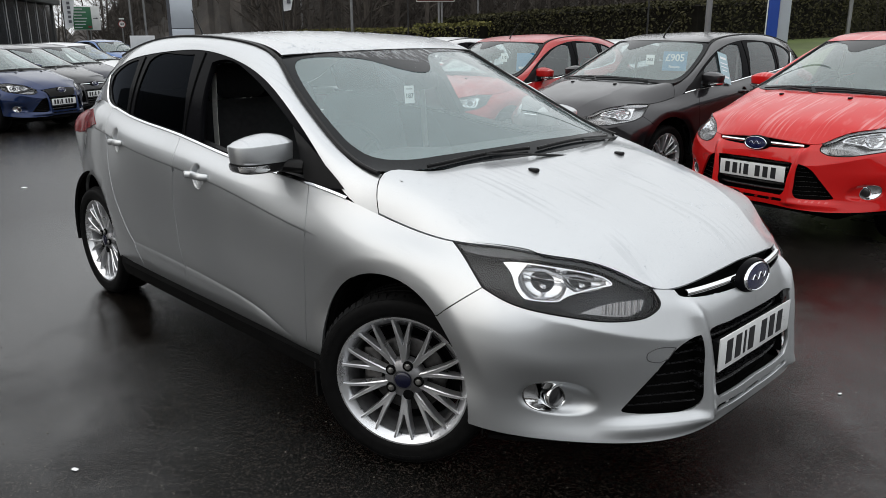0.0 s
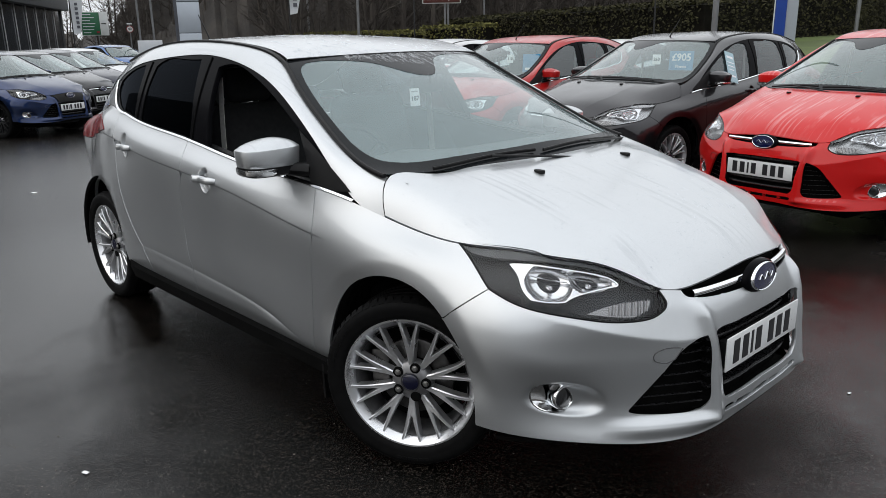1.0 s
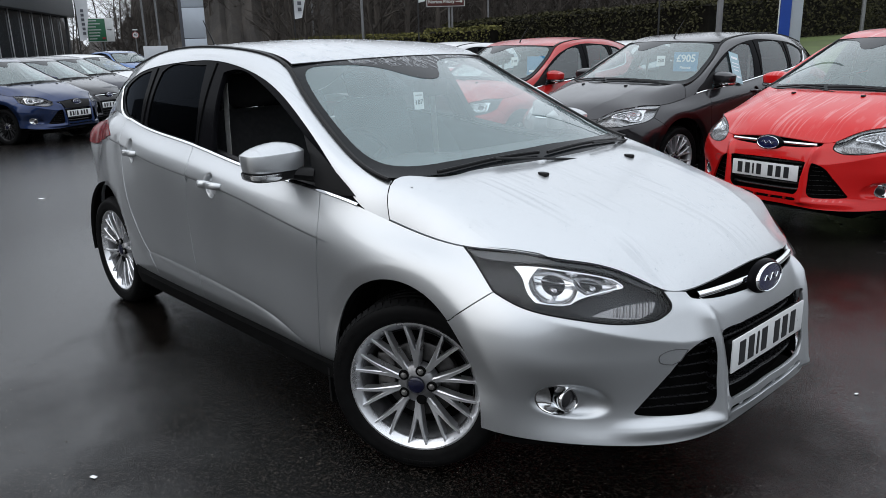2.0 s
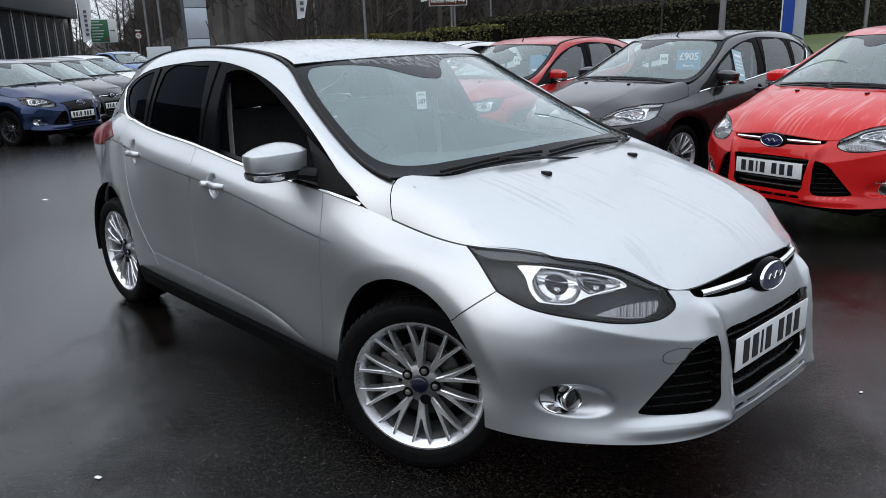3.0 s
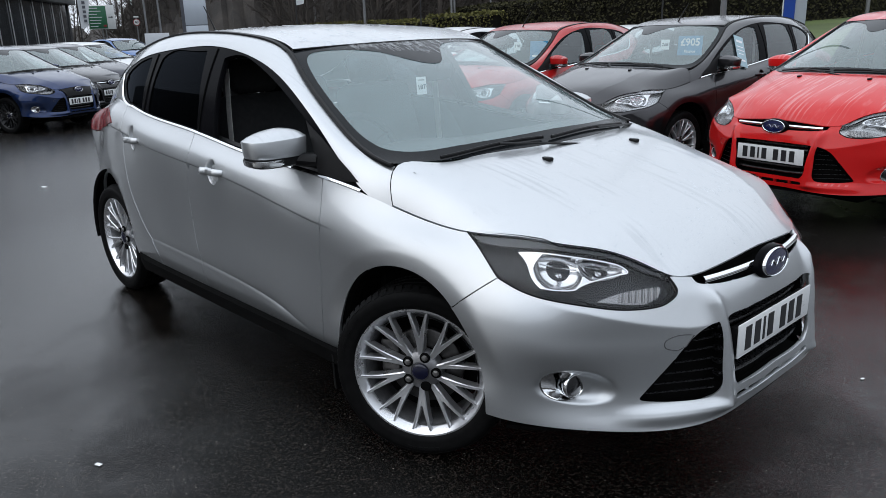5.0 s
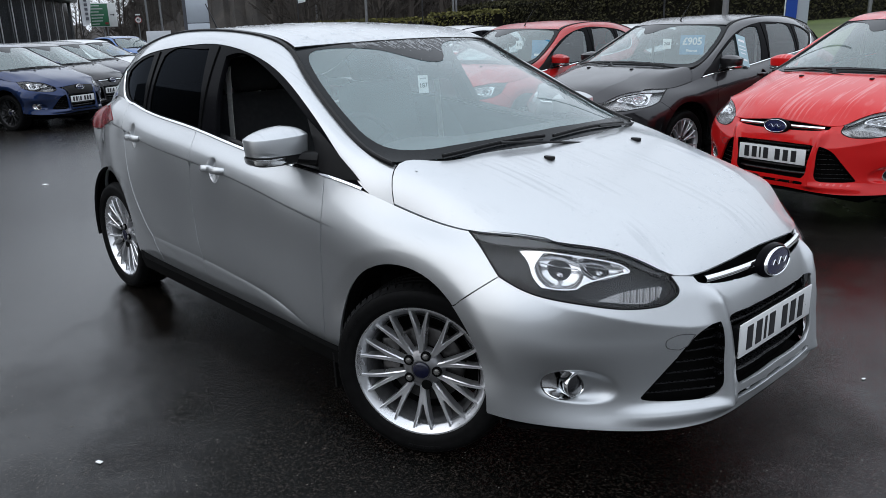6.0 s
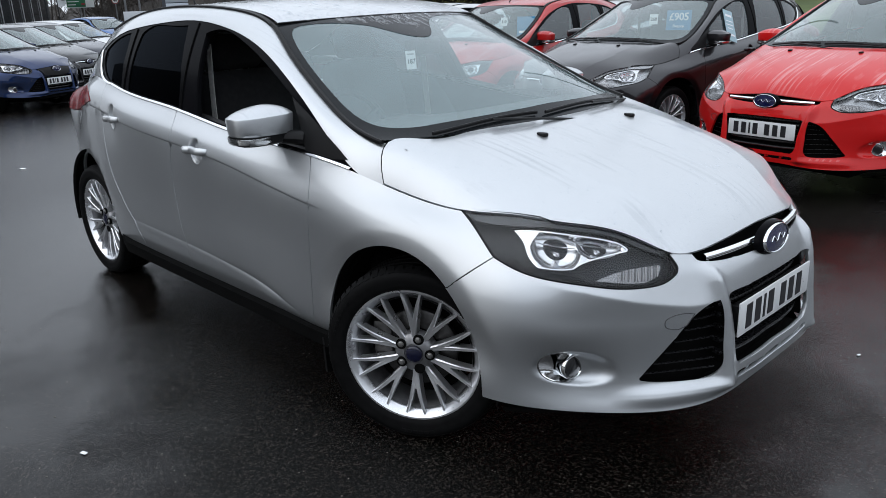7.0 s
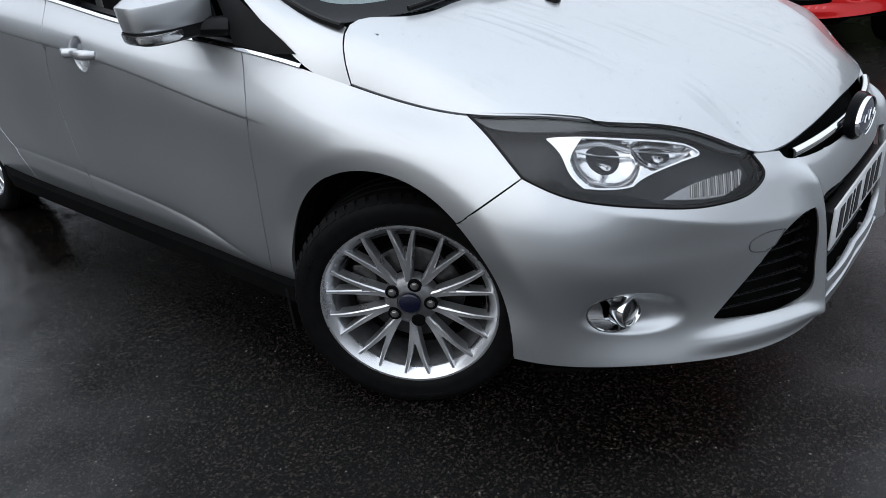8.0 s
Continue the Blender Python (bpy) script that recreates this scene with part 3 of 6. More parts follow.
def egg(size, at, power=2.5, nu=24, nv=14, cut=None):
    """A superellipsoid, for rounded shells."""
    def s(w):
        return math.copysign(abs(w) ** (2 / power), w)
    verts, faces = [], []
    for i in range(nv + 1):
        b = -math.pi / 2 + math.pi * i / nv
        for j in range(nu):
            a = 2 * math.pi * j / nu
            p = [s(math.cos(b)) * s(math.cos(a)), s(math.cos(b)) * s(math.sin(a)), s(math.sin(b))]
            if cut:
                p = cut(p)
            verts.append(tuple(at[k] + size[k] * p[k] for k in range(3)))
    for i in range(nv):
        for j in range(nu):
            faces.append((i * nu + j, i * nu + (j + 1) % nu, (i + 1) * nu + (j + 1) % nu, (i + 1) * nu + j))
    return verts, faces


def moved(geo, m):
    return [tuple(m @ Vector(v)) for v in geo[0]], geo[1]


def lettering(text, size, material, m, parent, name="writing"):
    """Raised characters in the built-in font, as a mesh."""
    cu = bpy.data.curves.new(name, "FONT")
    cu.body, cu.size, cu.extrude, cu.align_x, cu.align_y, cu.resolution_u = text, size, .0008, "CENTER", "CENTER", 3
    cu.offset = size * .022
    tmp = bpy.data.objects.new(name, cu)
    scene.collection.objects.link(tmp)
    me = bpy.data.meshes.new_from_object(tmp.evaluated_get(bpy.context.evaluated_depsgraph_get()))
    bpy.data.objects.remove(tmp)
    me.materials.clear()
    return part(name, me, material, parent, m=m)

# ---------------------------------------------------------------- ground
def ground_z(x, y):
    """The yard is level under the car and falls gently away from it."""
    d = np.hypot(np.asarray(x, float) + .8, np.asarray(y, float))
    return -.018 * np.clip(d - 3.6, 0, 12)


def build_ground():
    rings = list(np.linspace(.0, 4, 9)) + [5, 6, 7.5, 9, 11, 13, 15, 18, 24, 40, 80, 200, 600, 2500]
    n = 96
    verts, faces = [(-.8, 0, 0)], []
    for r in rings[1:]:
        for k in range(n):
            a = 2 * math.pi * k / n
            x, y = -.8 + r * math.cos(a), r * math.sin(a)
            verts.append((x, y, float(ground_z(x, y))))
    for k in range(n):
        faces.append((0, 1 + k, 1 + (k + 1) % n))
    for i in range(len(rings) - 2):
        for k in range(n):
            a, b = 1 + i * n, 1 + (i + 1) * n
            faces.append((a + k, b + k, b + (k + 1) % n, a + (k + 1) % n))
    return verts, faces


def wet_asphalt():
    m = make("wet_asphalt", (.03, .03, .03), .4)
    t, b, add = nodes_of(m)
    big = noise_at(t, add, .55, 4, .6)
    mid = noise_at(t, add, 3.5, 4, .6)
    # chippings
    c = add("TexCoord")
    v = add("TexVoronoi")
    v.inputs["Scale"].default_value = 175
    t.links.new(c.outputs["Object"], v.inputs["Vector"])
    v2 = add("TexVoronoi")
    v2.inputs["Scale"].default_value = 520
    t.links.new(c.outputs["Object"], v2.inputs["Vector"])
    mix_grain = add("Math")
    mix_grain.operation = "MULTIPLY_ADD"
    t.links.new(v.outputs["Color"], mix_grain.inputs[0])
    mix_grain.inputs[1].default_value = .55
    half = add("Math")
    half.operation = "MULTIPLY"
    t.links.new(noise_at(t, add, 330, 2), half.inputs[0])
    half.inputs[1].default_value = .6
    t.links.new(half.outputs[0], mix_grain.inputs[2])
    grain = mix_grain.outputs[0]
    stone = mixed(t, add, ramp(t, add, grain, .64, .80), (.0006, .0005, .0004), (.040, .032, .026))
    stone = mixed(t, add, ramp(t, add, mid, .35, .7, 0, .5), stone, (.005, .0048, .0046))
    wet = ramp(t, add, big, .22, .80)
    both = add("Math")
    both.operation = "MULTIPLY_ADD"
    t.links.new(mid, both.inputs[0])
    both.inputs[1].default_value = .35
    t.links.new(wet, both.inputs[2])
    # film thickens beyond the car's tail, its edges placed to fit the camera's view
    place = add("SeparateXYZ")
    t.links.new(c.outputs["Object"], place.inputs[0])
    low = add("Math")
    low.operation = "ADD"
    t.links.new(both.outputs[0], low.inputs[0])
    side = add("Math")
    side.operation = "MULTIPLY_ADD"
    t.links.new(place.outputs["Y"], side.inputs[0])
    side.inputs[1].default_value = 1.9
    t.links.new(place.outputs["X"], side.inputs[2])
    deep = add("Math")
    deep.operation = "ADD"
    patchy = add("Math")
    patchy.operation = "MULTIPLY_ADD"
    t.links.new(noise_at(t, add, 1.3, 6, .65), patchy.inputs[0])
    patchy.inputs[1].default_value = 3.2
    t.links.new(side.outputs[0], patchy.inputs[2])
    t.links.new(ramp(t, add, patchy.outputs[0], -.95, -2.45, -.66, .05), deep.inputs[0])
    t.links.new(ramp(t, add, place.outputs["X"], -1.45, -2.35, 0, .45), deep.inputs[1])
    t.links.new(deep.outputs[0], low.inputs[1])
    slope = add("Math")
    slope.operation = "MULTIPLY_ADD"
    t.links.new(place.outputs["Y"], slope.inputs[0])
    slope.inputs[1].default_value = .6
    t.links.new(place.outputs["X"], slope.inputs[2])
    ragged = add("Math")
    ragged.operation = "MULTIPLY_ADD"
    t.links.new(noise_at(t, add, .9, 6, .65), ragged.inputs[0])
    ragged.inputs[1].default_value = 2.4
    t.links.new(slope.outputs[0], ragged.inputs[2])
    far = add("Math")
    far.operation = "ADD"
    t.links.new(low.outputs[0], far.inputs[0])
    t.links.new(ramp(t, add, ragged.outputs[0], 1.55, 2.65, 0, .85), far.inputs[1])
    # the bare wedge left beside the car darkens the ground in place of shade
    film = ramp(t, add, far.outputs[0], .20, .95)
    # beyond the nose a paler grey puts the sky's reflection into the colour
    pale = ramp(t, add, ragged.outputs[0], 2.15, 3.5, 0, .30)
    stone = mixed(t, add, pale, stone, (.030, .027, .026))
    t.links.new(stone, b.inputs["Base Color"])
    b.inputs["IOR"].default_value = 1.40
    # bare chippings shine less than the film, which deepens that painted shade
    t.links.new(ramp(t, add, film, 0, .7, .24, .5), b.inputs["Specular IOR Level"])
    pale_rough = add("Math")
    pale_rough.operation = "MULTIPLY_ADD"
    t.links.new(pale, pale_rough.inputs[0])
    pale_rough.inputs[1].default_value = .55
    # standing water by the tail lies smooth, farther off it is rougher
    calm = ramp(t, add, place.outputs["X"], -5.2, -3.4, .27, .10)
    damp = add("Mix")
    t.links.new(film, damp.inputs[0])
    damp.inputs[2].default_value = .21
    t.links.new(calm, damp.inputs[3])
    t.links.new(damp.outputs[0], pale_rough.inputs[2])
    t.links.new(pale_rough.outputs[0], b.inputs["Roughness"])
    h = add("Math")
    h.operation = "ADD"
    t.links.new(v.outputs["Distance"], h.inputs[0])
    t.links.new(v2.outputs["Distance"], h.inputs[1])
    n = add("Bump")
    n.inputs["Distance"].default_value = .0035
    t.links.new(ramp(t, add, film, 0, 1, .42, .08), n.inputs["Strength"])
    t.links.new(h.outputs[0], n.inputs["Height"])
    t.links.new(n.outputs[0], b.inputs["Normal"])
    return m


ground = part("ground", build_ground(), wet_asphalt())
tagged(ground, "wet dark asphalt car park with shallow puddles", "asphalt", kind="structure")

# ---------------------------------------------------------------- the hatchback
def build_wheel(car, m):
    """Alloy wheel with ten Y spokes; the axle runs along y and the outer face looks to -y."""
    rim = lathe([(.224, .09), (.214, .06), (.206, .02), (.206, -.03), (.214, -.06), (.221, -.072), (.2235, -.0785), (.233, -.0815), (.240, -.087), (.241, -.091),
                 (.239, -.0935), (.2335, -.0930), (.2312, -.0905), (.2125, -.0680), (.2085, -.0610), (.2070, -.0500)], 72)
    wheel = part("wheel", rim, ALLOY, car, "silver multi-spoke alloy wheel with low-profile tyre", m)
    groove = []
    for y0 in (-.062, -.022, .018, .058):
        groove += [(.312, y0 - .006), (.305, y0 - .005), (.305, y0 + .005), (.312, y0 + .006)]
    tyre = [(.232, -.080), (.240, -.093), (.246, -.0985), (.256, -.1035), (.262, -.1035), (.273, -.1060), (.287, -.1062), (.299, -.102), (.3065, -.092), (.3105, -.080)] + groove + \
           [(.3105, .080), (.305, .095), (.293, .106), (.275, .105), (.25, .098), (.232, .085)]
    part("tyre", lathe(tyre, 96), RUBBER, wheel, "black rubber low-profile tyre")
    # shoulder lugs of the tread
    lugs = []
    for k in range(64):
        a = 2 * math.pi * k / 64
        lugs.append(block((.0034, .034, .0215), (.3095 * math.cos(a), -.0815, .3095 * math.sin(a)), 0, 1, Matrix.Rotation(-a, 4, "Y") @ Matrix.Rotation(radians(-24), 4, "Z") @ Matrix.Rotation(radians(8), 4, "X")))
    part("tread_shoulder", joined(*lugs), RUBBER, wheel)
    # raised sidewall blocks in place of its moulded writing
    for a0, nb in ((20, 6), (140, 7), (262, 6)):
        geo = []
        for k in range(nb):
            a = radians(a0 + 4.2 * k)
            geo.append(block((.010, .003, .016), (.281 * math.cos(a), -.1065, .281 * math.sin(a)), .001, 1, Matrix.Rotation(-a, 4, "Y")))
        part("sidewall_moulding", joined(*geo), RUBBER, wheel)
    # spoke: stem from the hub, then two arms to the rim
    def arm(path, widths, depth):
        secs, pts = [], []
        for (x, z, y), w in zip(path, widths):
            pts.append((x, y, z))
            d = depth
            secs.append([(-w * 1.1, -d), (-w * 1.02, -.014), (-w, -.0045), (-w * .62, -.0010), (0, -.0016), (w * .62, -.0010), (w, -.0045), (w * 1.02, -.014), (w * 1.1, -d)])
        return sweep(pts, secs, up=(0, -1, 0))
    geos = []
    def face(r):
        return -.066 - .016 * smooth(np.array(r), .05, .21)
    stem = [(r, 0, float(face(r))) for r in np.linspace(.034, .132, 8)]
    geos.append(arm(stem, [.0125, .0112, .0102, .0104, .0118, .0140, .0150, .0140], .036))
    for s in (-1, 1):
        path, widths = [], []
        for t in np.linspace(0, 1, 9):
            r = .094 + (.2375 - .094) * t
            a = s * radians(1.6 + 7.4 * t ** 0.80)
            path.append((r * math.cos(a), r * math.sin(a), float(face(r)) - (.003 * t)))
            widths.append(.0092 - .0048 * t)
        geos.append(arm(path, widths, .036))
    spoke_mesh = mesh_of("spoke", *joined(*geos), sharp=24)
    for i in range(10):
        part("spoke", spoke_mesh, ALLOY, wheel, m=Matrix.Rotation(radians(36 * i + 18), 4, "Y"))
    part("hub", lathe([(.076, -.030), (.073, -.054), (.066, -.063), (.050, -.069), (.036, -.072), (.034, -.066), (.0, -.064)], 40), ALLOY_DULL, wheel)
    cap = part("centre_cap", lathe([(.0295, -.066), (.029, -.0755), (.024, -.0785), (0, -.0795)], 32), CAP_BLUE, wheel, "dark blue wheel centre cap")
    nut = mesh_of("nut", *joined(lathe([(.0092, -.05), (.0092, -.0770), (.0075, -.0790), (0, -.0796)], 6), lathe([(.0112, -.050), (.0110, -.0746), (.0092, -.0750)], 20)), sharp=30)
    # a dark disc proud of the hub stands in for each nut recess's shade
    shade_disc = mesh_of("nut_pocket", *lathe([(.0185, -.066), (.0185, -.0730), (.0175, -.0738), (0, -.0738)], 20))
    for i in range(5):
        a = radians(72 * i)
        where = Matrix.Translation((.056 * math.cos(a), 0, .056 * math.sin(a)))
        part("nut_pocket", shade_disc, DARK_VOID, wheel, m=where)
        if i != 4:
            part("wheel_nut", nut, NUT_STEEL, wheel, m=where)
    part("brake_disc", lathe([(.07, -.005), (.075, -.018), (.13, -.018), (.139, -.012), (.139, .01), (.07, .01)], 48), STEEL, wheel)
    part("brake_caliper", block((.07, .06, .13), (-.125, -.005, .03), .012), STEEL, wheel)
    part("barrel", lathe([(.205, .088), (.2, .02), (.2, -.05), (.206, -.07)], 48), ALLOY_DULL, wheel)
    # dark plate added behind the spokes to give the wheel's inner shade
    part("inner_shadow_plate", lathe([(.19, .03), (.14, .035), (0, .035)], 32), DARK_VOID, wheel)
    return wheel


def shell_of(size, at, profile, power=3.0, n=36, lean=0.0):
    """A rounded shell: a blunt oval plan, scaled by a profile of (height, width)."""
    verts, faces = [], []
    for z, w in profile:
        for k in range(n):
            a = 2 * math.pi * k / n
            c, q = math.cos(a), math.sin(a)
            r = (abs(c) ** power + abs(q) ** power) ** (-1 / power)
            verts.append((max(at[0] + size[0] * w * r * c, at[0] - size[0] * .74), at[1] + size[1] * w * r * q, at[2] + size[2] * z * (1 + lean * r * q * w)))
    for i in range(len(profile) - 1):
        for k in range(n):
            faces.append((i * n + k, i * n + (k + 1) % n, (i + 1) * n + (k + 1) % n, (i + 1) * n + k))
    return verts, faces


LAMP_FRONT = curve([(-.955, 3.90), (-.972, 3.55), (-.968, 3.20), (-.931, 2.95), (-.872, 2.835), (-.782, 2.83), (-.693, 2.885), (-.605, 2.915), (-.517, 2.925), (-.424, 3.02), (-.384, 3.085)], 5)
LAMP_BACK = curve([(-.384, 3.085), (-.345, 3.28), (-.293, 3.55), (-.245, 3.80), (-.205, 4.0)], 4)
LAMP_TOP = [(u, 4.0) for u in np.linspace(-.205, -.93, 22)]
GAP_BUMPER = curve([(-.384, 3.085), (-.314, 2.667), (-.236, 2.22)], 4)
SEAM_A = curve([(.477, 4.0), (.445, 3.55), (.420, 3.07), (.424, 2.6), (.430, 2.256), (.440, 1.604), (.452, .947), (.470, .4), (.49, .0)], 4)
SEAM_B = curve([(1.452, 4.0), (1.428, 3.55), (1.416, 3.124), (1.448, 2.576), (1.452, 2.006), (1.436, 1.308), (1.432, .6), (1.43, 0)], 4)
SEAM_C = curve([(2.275, 4.0), (2.262, 3.565), (2.262, 2.836), (2.236, 2.354), (2.127, 1.764), (2.03, 1.1), (1.985, .72), (1.95, .3), (1.94, 0)], 4)


def arch_curve(cx, rx, rz, a0, a1, n=26):
    out = []
    for a in np.linspace(a0, a1, n):
        x, z = cx + rx * math.cos(radians(a)), .338 + rz * math.sin(radians(a))
        out.append(tuple(on_side(x, z)))
    return out


def build_car(name):
    """Five-door hatchback at the origin, front axle over x = 0, with all its parts. The paint takes the objects' colour."""
    car = empty(name)
    paint = METALLIC
    # --- flank panels
    front_arch_rear = [q for q in arch_curve(.01, .362, .374, 117, 186) if q[1] > .02]
    front_arch_ahead = [q for q in arch_curve(.01, .352, .374, 51.5, -6) if q[1] > .03]
    foot_r = (front_arch_rear[-1][0] + .012, 0.0)
    top_arch = [q for q in arch_curve(.01, .357, .374, 51.5, 117)]
    fender = loop([(u, 4.0) for u in np.linspace(-.205, .477, 20)], SEAM_A, [(.49, 0), foot_r], front_arch_rear[::-1], top_arch[::-1], GAP_BUMPER[::-1], LAMP_BACK)
    front_door = loop([(u, 4.0) for u in np.linspace(.477, 1.452, 26)], SEAM_B, [(u, 0.0) for u in np.linspace(1.43, .49, 24)], SEAM_A[::-1])
    rear_door = loop([(u, 4.0) for u in np.linspace(1.452, 2.275, 22)], SEAM_C, [(u, 0.0) for u in np.linspace(1.94, 1.43, 14)], SEAM_B[::-1])
    rear_arch = [q for q in arch_curve(-2.655, .352, .362, 4, 176, 40) if q[1] > .02]
    tail_top = [(u, 4.0) for u in np.linspace(2.275, 3.95, 34)]
    TAIL_LAMP = loop(curve([(2.42, 3.06), (2.50, 3.28), (2.58, 3.45), (2.75, 3.62), (3.0, 3.68), (3.25, 3.62)], 5), curve([(3.25, 3.62), (3.28, 3.2), (3.2, 2.88)], 4), curve([(3.2, 2.88), (2.95, 2.82), (2.7, 2.87), (2.52, 2.96), (2.42, 3.06)], 5))
    quarter = loop(tail_top, [(3.95, v) for v in np.linspace(4, 0, 14)], [(u, 0.0) for u in np.linspace(3.95, rear_arch[-1][0] + .01, 20)], rear_arch[::-1], [(rear_arch[0][0] - .012, 0.0), (1.94, 0.0)], SEAM_C[::-1])
    for s in (1, -1):
        side = (lambda g: g) if s == 1 else flipped
        part("front_wing", side(panel(flank, fender, step=.016, rows=(2.985,))), paint, car)
        fd = part("front_door", side(panel(flank, front_door, step=.013, rows=(.84, 2.985), dense=[(*HAND_DISHES[0], .044, .17, .40)])), paint, car)
        rd = part("rear_door", side(panel(flank, rear_door, step=.013, rows=(.84, 2.985), dense=[(*HAND_DISHES[1], .044, .17, .40)])), paint, car)
        part("rear_quarter", side(panel(flank, quarter, holes=[TAIL_LAMP], step=.03, rows=(2.985,))), paint, car)
        part("tail_lamp", side(panel(flank, TAIL_LAMP, lift=.004, step=.03)), RED_LENS, car, "red tail lamp wrapping round the corner")
        # door pulls, in a dished cup
        for door, x, z in ((fd, -1.205, .890), (rd, -2.09, .944)):
            u, v = on_side(x, z)
            p, n = flank(u, v), -normal_of(flank, np.array(u), np.array(v))
            path = []
            for t in np.linspace(-1, 1, 15):
                uu = u + .105 * t
                vv = v + (.02 - .12 * t) * .55
                rise = .028 * (1 - abs(t) ** 5) - .003
                q = flank(uu, vv)
                path.append(q + n * rise)
            secs = [[(a * w, b * w) for a, b in disc_section(.0155, 12, .62)] for w in [.80, .95, 1, 1, 1, 1, 1, 1, 1, 1, 1, 1, 1, .95, .80]]
            part("door_handle", side(sweep(path, secs, up=tuple(n))), paint, door, "body-coloured pull handle")
        # dark strips under the panel gaps stand in for the shade in them
        for seam in (SEAM_A, SEAM_B, SEAM_C, GAP_BUMPER):
            path = [tuple(flank(u, v) + normal_of(flank_plain, np.array(u), np.array(v)) * .013) for u, v in seam]
            part("seam_seal", side(sweep(path, [(-.012, -.002), (.012, -.002), (.012, .002), (-.012, .002)], up=(0, -1, .2))), DARK_VOID, car)
    # --- bumper, one piece across both sides
    foot_f = (front_arch_ahead[-1][0] - .004, 0.0)
    half = loop(GAP_BUMPER[::-1][:1], front_arch_ahead, [foot_f], [(u, 0.0) for u in np.linspace(foot_f[0], -1.45, 90)], [(-1.45, .55)],
                curve([(-1.45, .55), (-1.30, .55), (-1.205, .57), (-1.19, .66), (-1.205, .76), (-1.30, .77), (-1.45, .77)], 3), [(-1.45, 1.04)],
                curve([(-1.45, 1.04), (-1.30, 1.03), (-1.205, 1.0)], 4), curve([(-1.205, 1.0), (-1.180, 1.17), (-1.172, 1.5), (-1.158, 1.9), (-1.150, 2.2)], 4), curve([(-1.150, 2.2), (-1.165, 2.30), (-1.25, 2.34), (-1.45, 2.36)], 4),
                [(-1.45, 3.27)], curve([(-1.45, 3.27), (-1.30, 3.29), (-1.17, 3.37), (-1.09, 3.52), (-1.066, 3.75), (-1.062, 3.93)], 5), [(-.955, 3.93)],
                LAMP_FRONT, GAP_BUMPER)
    vent = loop(curve([(-1.100, 2.25), (-1.060, 2.17), (-1.013, 2.00), (-.961, 1.70), (-.897, 1.335), (-.848, 1.0)], 5), curve([(-.848, 1.0), (-.858, .92), (-.93, .855), (-1.044, .84), (-1.09, .90)], 5),
                curve([(-1.09, .90), (-1.104, 1.0), (-1.112, 1.39), (-1.111, 1.85), (-1.106, 2.10), (-1.100, 2.25)], 5))
    fog_hole = [(FOG[0] + .046 + .069 * math.cos(a), FOG[1] + .13 + .31 * math.sin(a) + .03 * math.cos(a)) for a in np.linspace(0, 2 * math.pi, 28, endpoint=False)]
    right = panel(flank, half, holes=[vent, fog_hole], step=.0105, thick=.018, dense=[(FOG[0] + .002, FOG[1] + .14, .138, .38, .38)], folds=[SHOULDER])
    bumper = part("front_bumper", joined(right, flipped(right)), paint, car)
    # grilles behind the openings
    def mesh_bars(u0, u1, v0, v1, count, depth):
        bars = []
        for k in range(count):
            v = v0 + (v1 - v0) * (k + .5) / count
            path = [flank_plain(u, v) + np.array([-depth, 0, 0]) + normal_of(flank_plain, np.array(u), np.array(v)) * depth * .4 for u in np.linspace(u0, u1, 9)]
            bars.append([tuple(p) for p in path])
        return bars
    # black sheets close the hollow nose, standing in for shade in the openings
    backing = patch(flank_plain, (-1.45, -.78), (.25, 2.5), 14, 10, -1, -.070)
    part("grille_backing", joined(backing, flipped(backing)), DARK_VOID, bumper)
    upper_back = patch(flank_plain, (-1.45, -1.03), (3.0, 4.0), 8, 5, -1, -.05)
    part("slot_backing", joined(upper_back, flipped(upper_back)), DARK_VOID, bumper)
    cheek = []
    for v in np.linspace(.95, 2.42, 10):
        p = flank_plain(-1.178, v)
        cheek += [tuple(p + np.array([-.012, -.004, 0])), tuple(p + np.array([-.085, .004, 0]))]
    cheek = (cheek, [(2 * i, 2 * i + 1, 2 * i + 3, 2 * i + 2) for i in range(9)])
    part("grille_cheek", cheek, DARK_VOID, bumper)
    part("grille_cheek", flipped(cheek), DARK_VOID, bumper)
    for k, bar in enumerate(mesh_bars(-1.45, -1.155, 1.10, 2.32, 6, .030)):
        full = bar[::-1] + [(p[0], -p[1], p[2]) for p in bar[1:]]
        part("grille_slat", sweep(full, [(-.016, -.006), (.010, -.007), (.012, 0), (.010, .005), (-.016, .006)]), SLAT_BLACK, bumper)
    for s in (1, -1):
        side = (lambda g: g) if s == 1 else flipped
        for k, bar in enumerate(mesh_bars(-1.105, -.855, .95, 2.1, 7, .022)):
            lo = -.846 - .225 * (k + .5) / 7
            path = [tuple(flank_plain(u, .95 + 1.2 * (k + .5) / 7) + normal_of(flank_plain, np.array(u), np.array(1.0)) * .016) for u in np.linspace(-1.106, lo, 7)]
            part("vent_slat", side(sweep(path, [(-.004, -.0012), (.003, -.0016), (.004, 0), (.003, .0012), (-.004, .0012)])), SLAT_BLACK, bumper)
        # fog lamp: chrome eye with a round lamp set in it
        fu, fv = FOG[0] + .045, FOG[1] + .12
        base, n = flank(fu, fv), -normal_of(flank_plain, np.array(fu), np.array(fv))
        bowl = panel(flank, [(fu + (a[0] - fu) * 1.02, fv + (a[1] - fv) * 1.02) for a in fog_hole], lift=-.024, thick=0, step=.008)
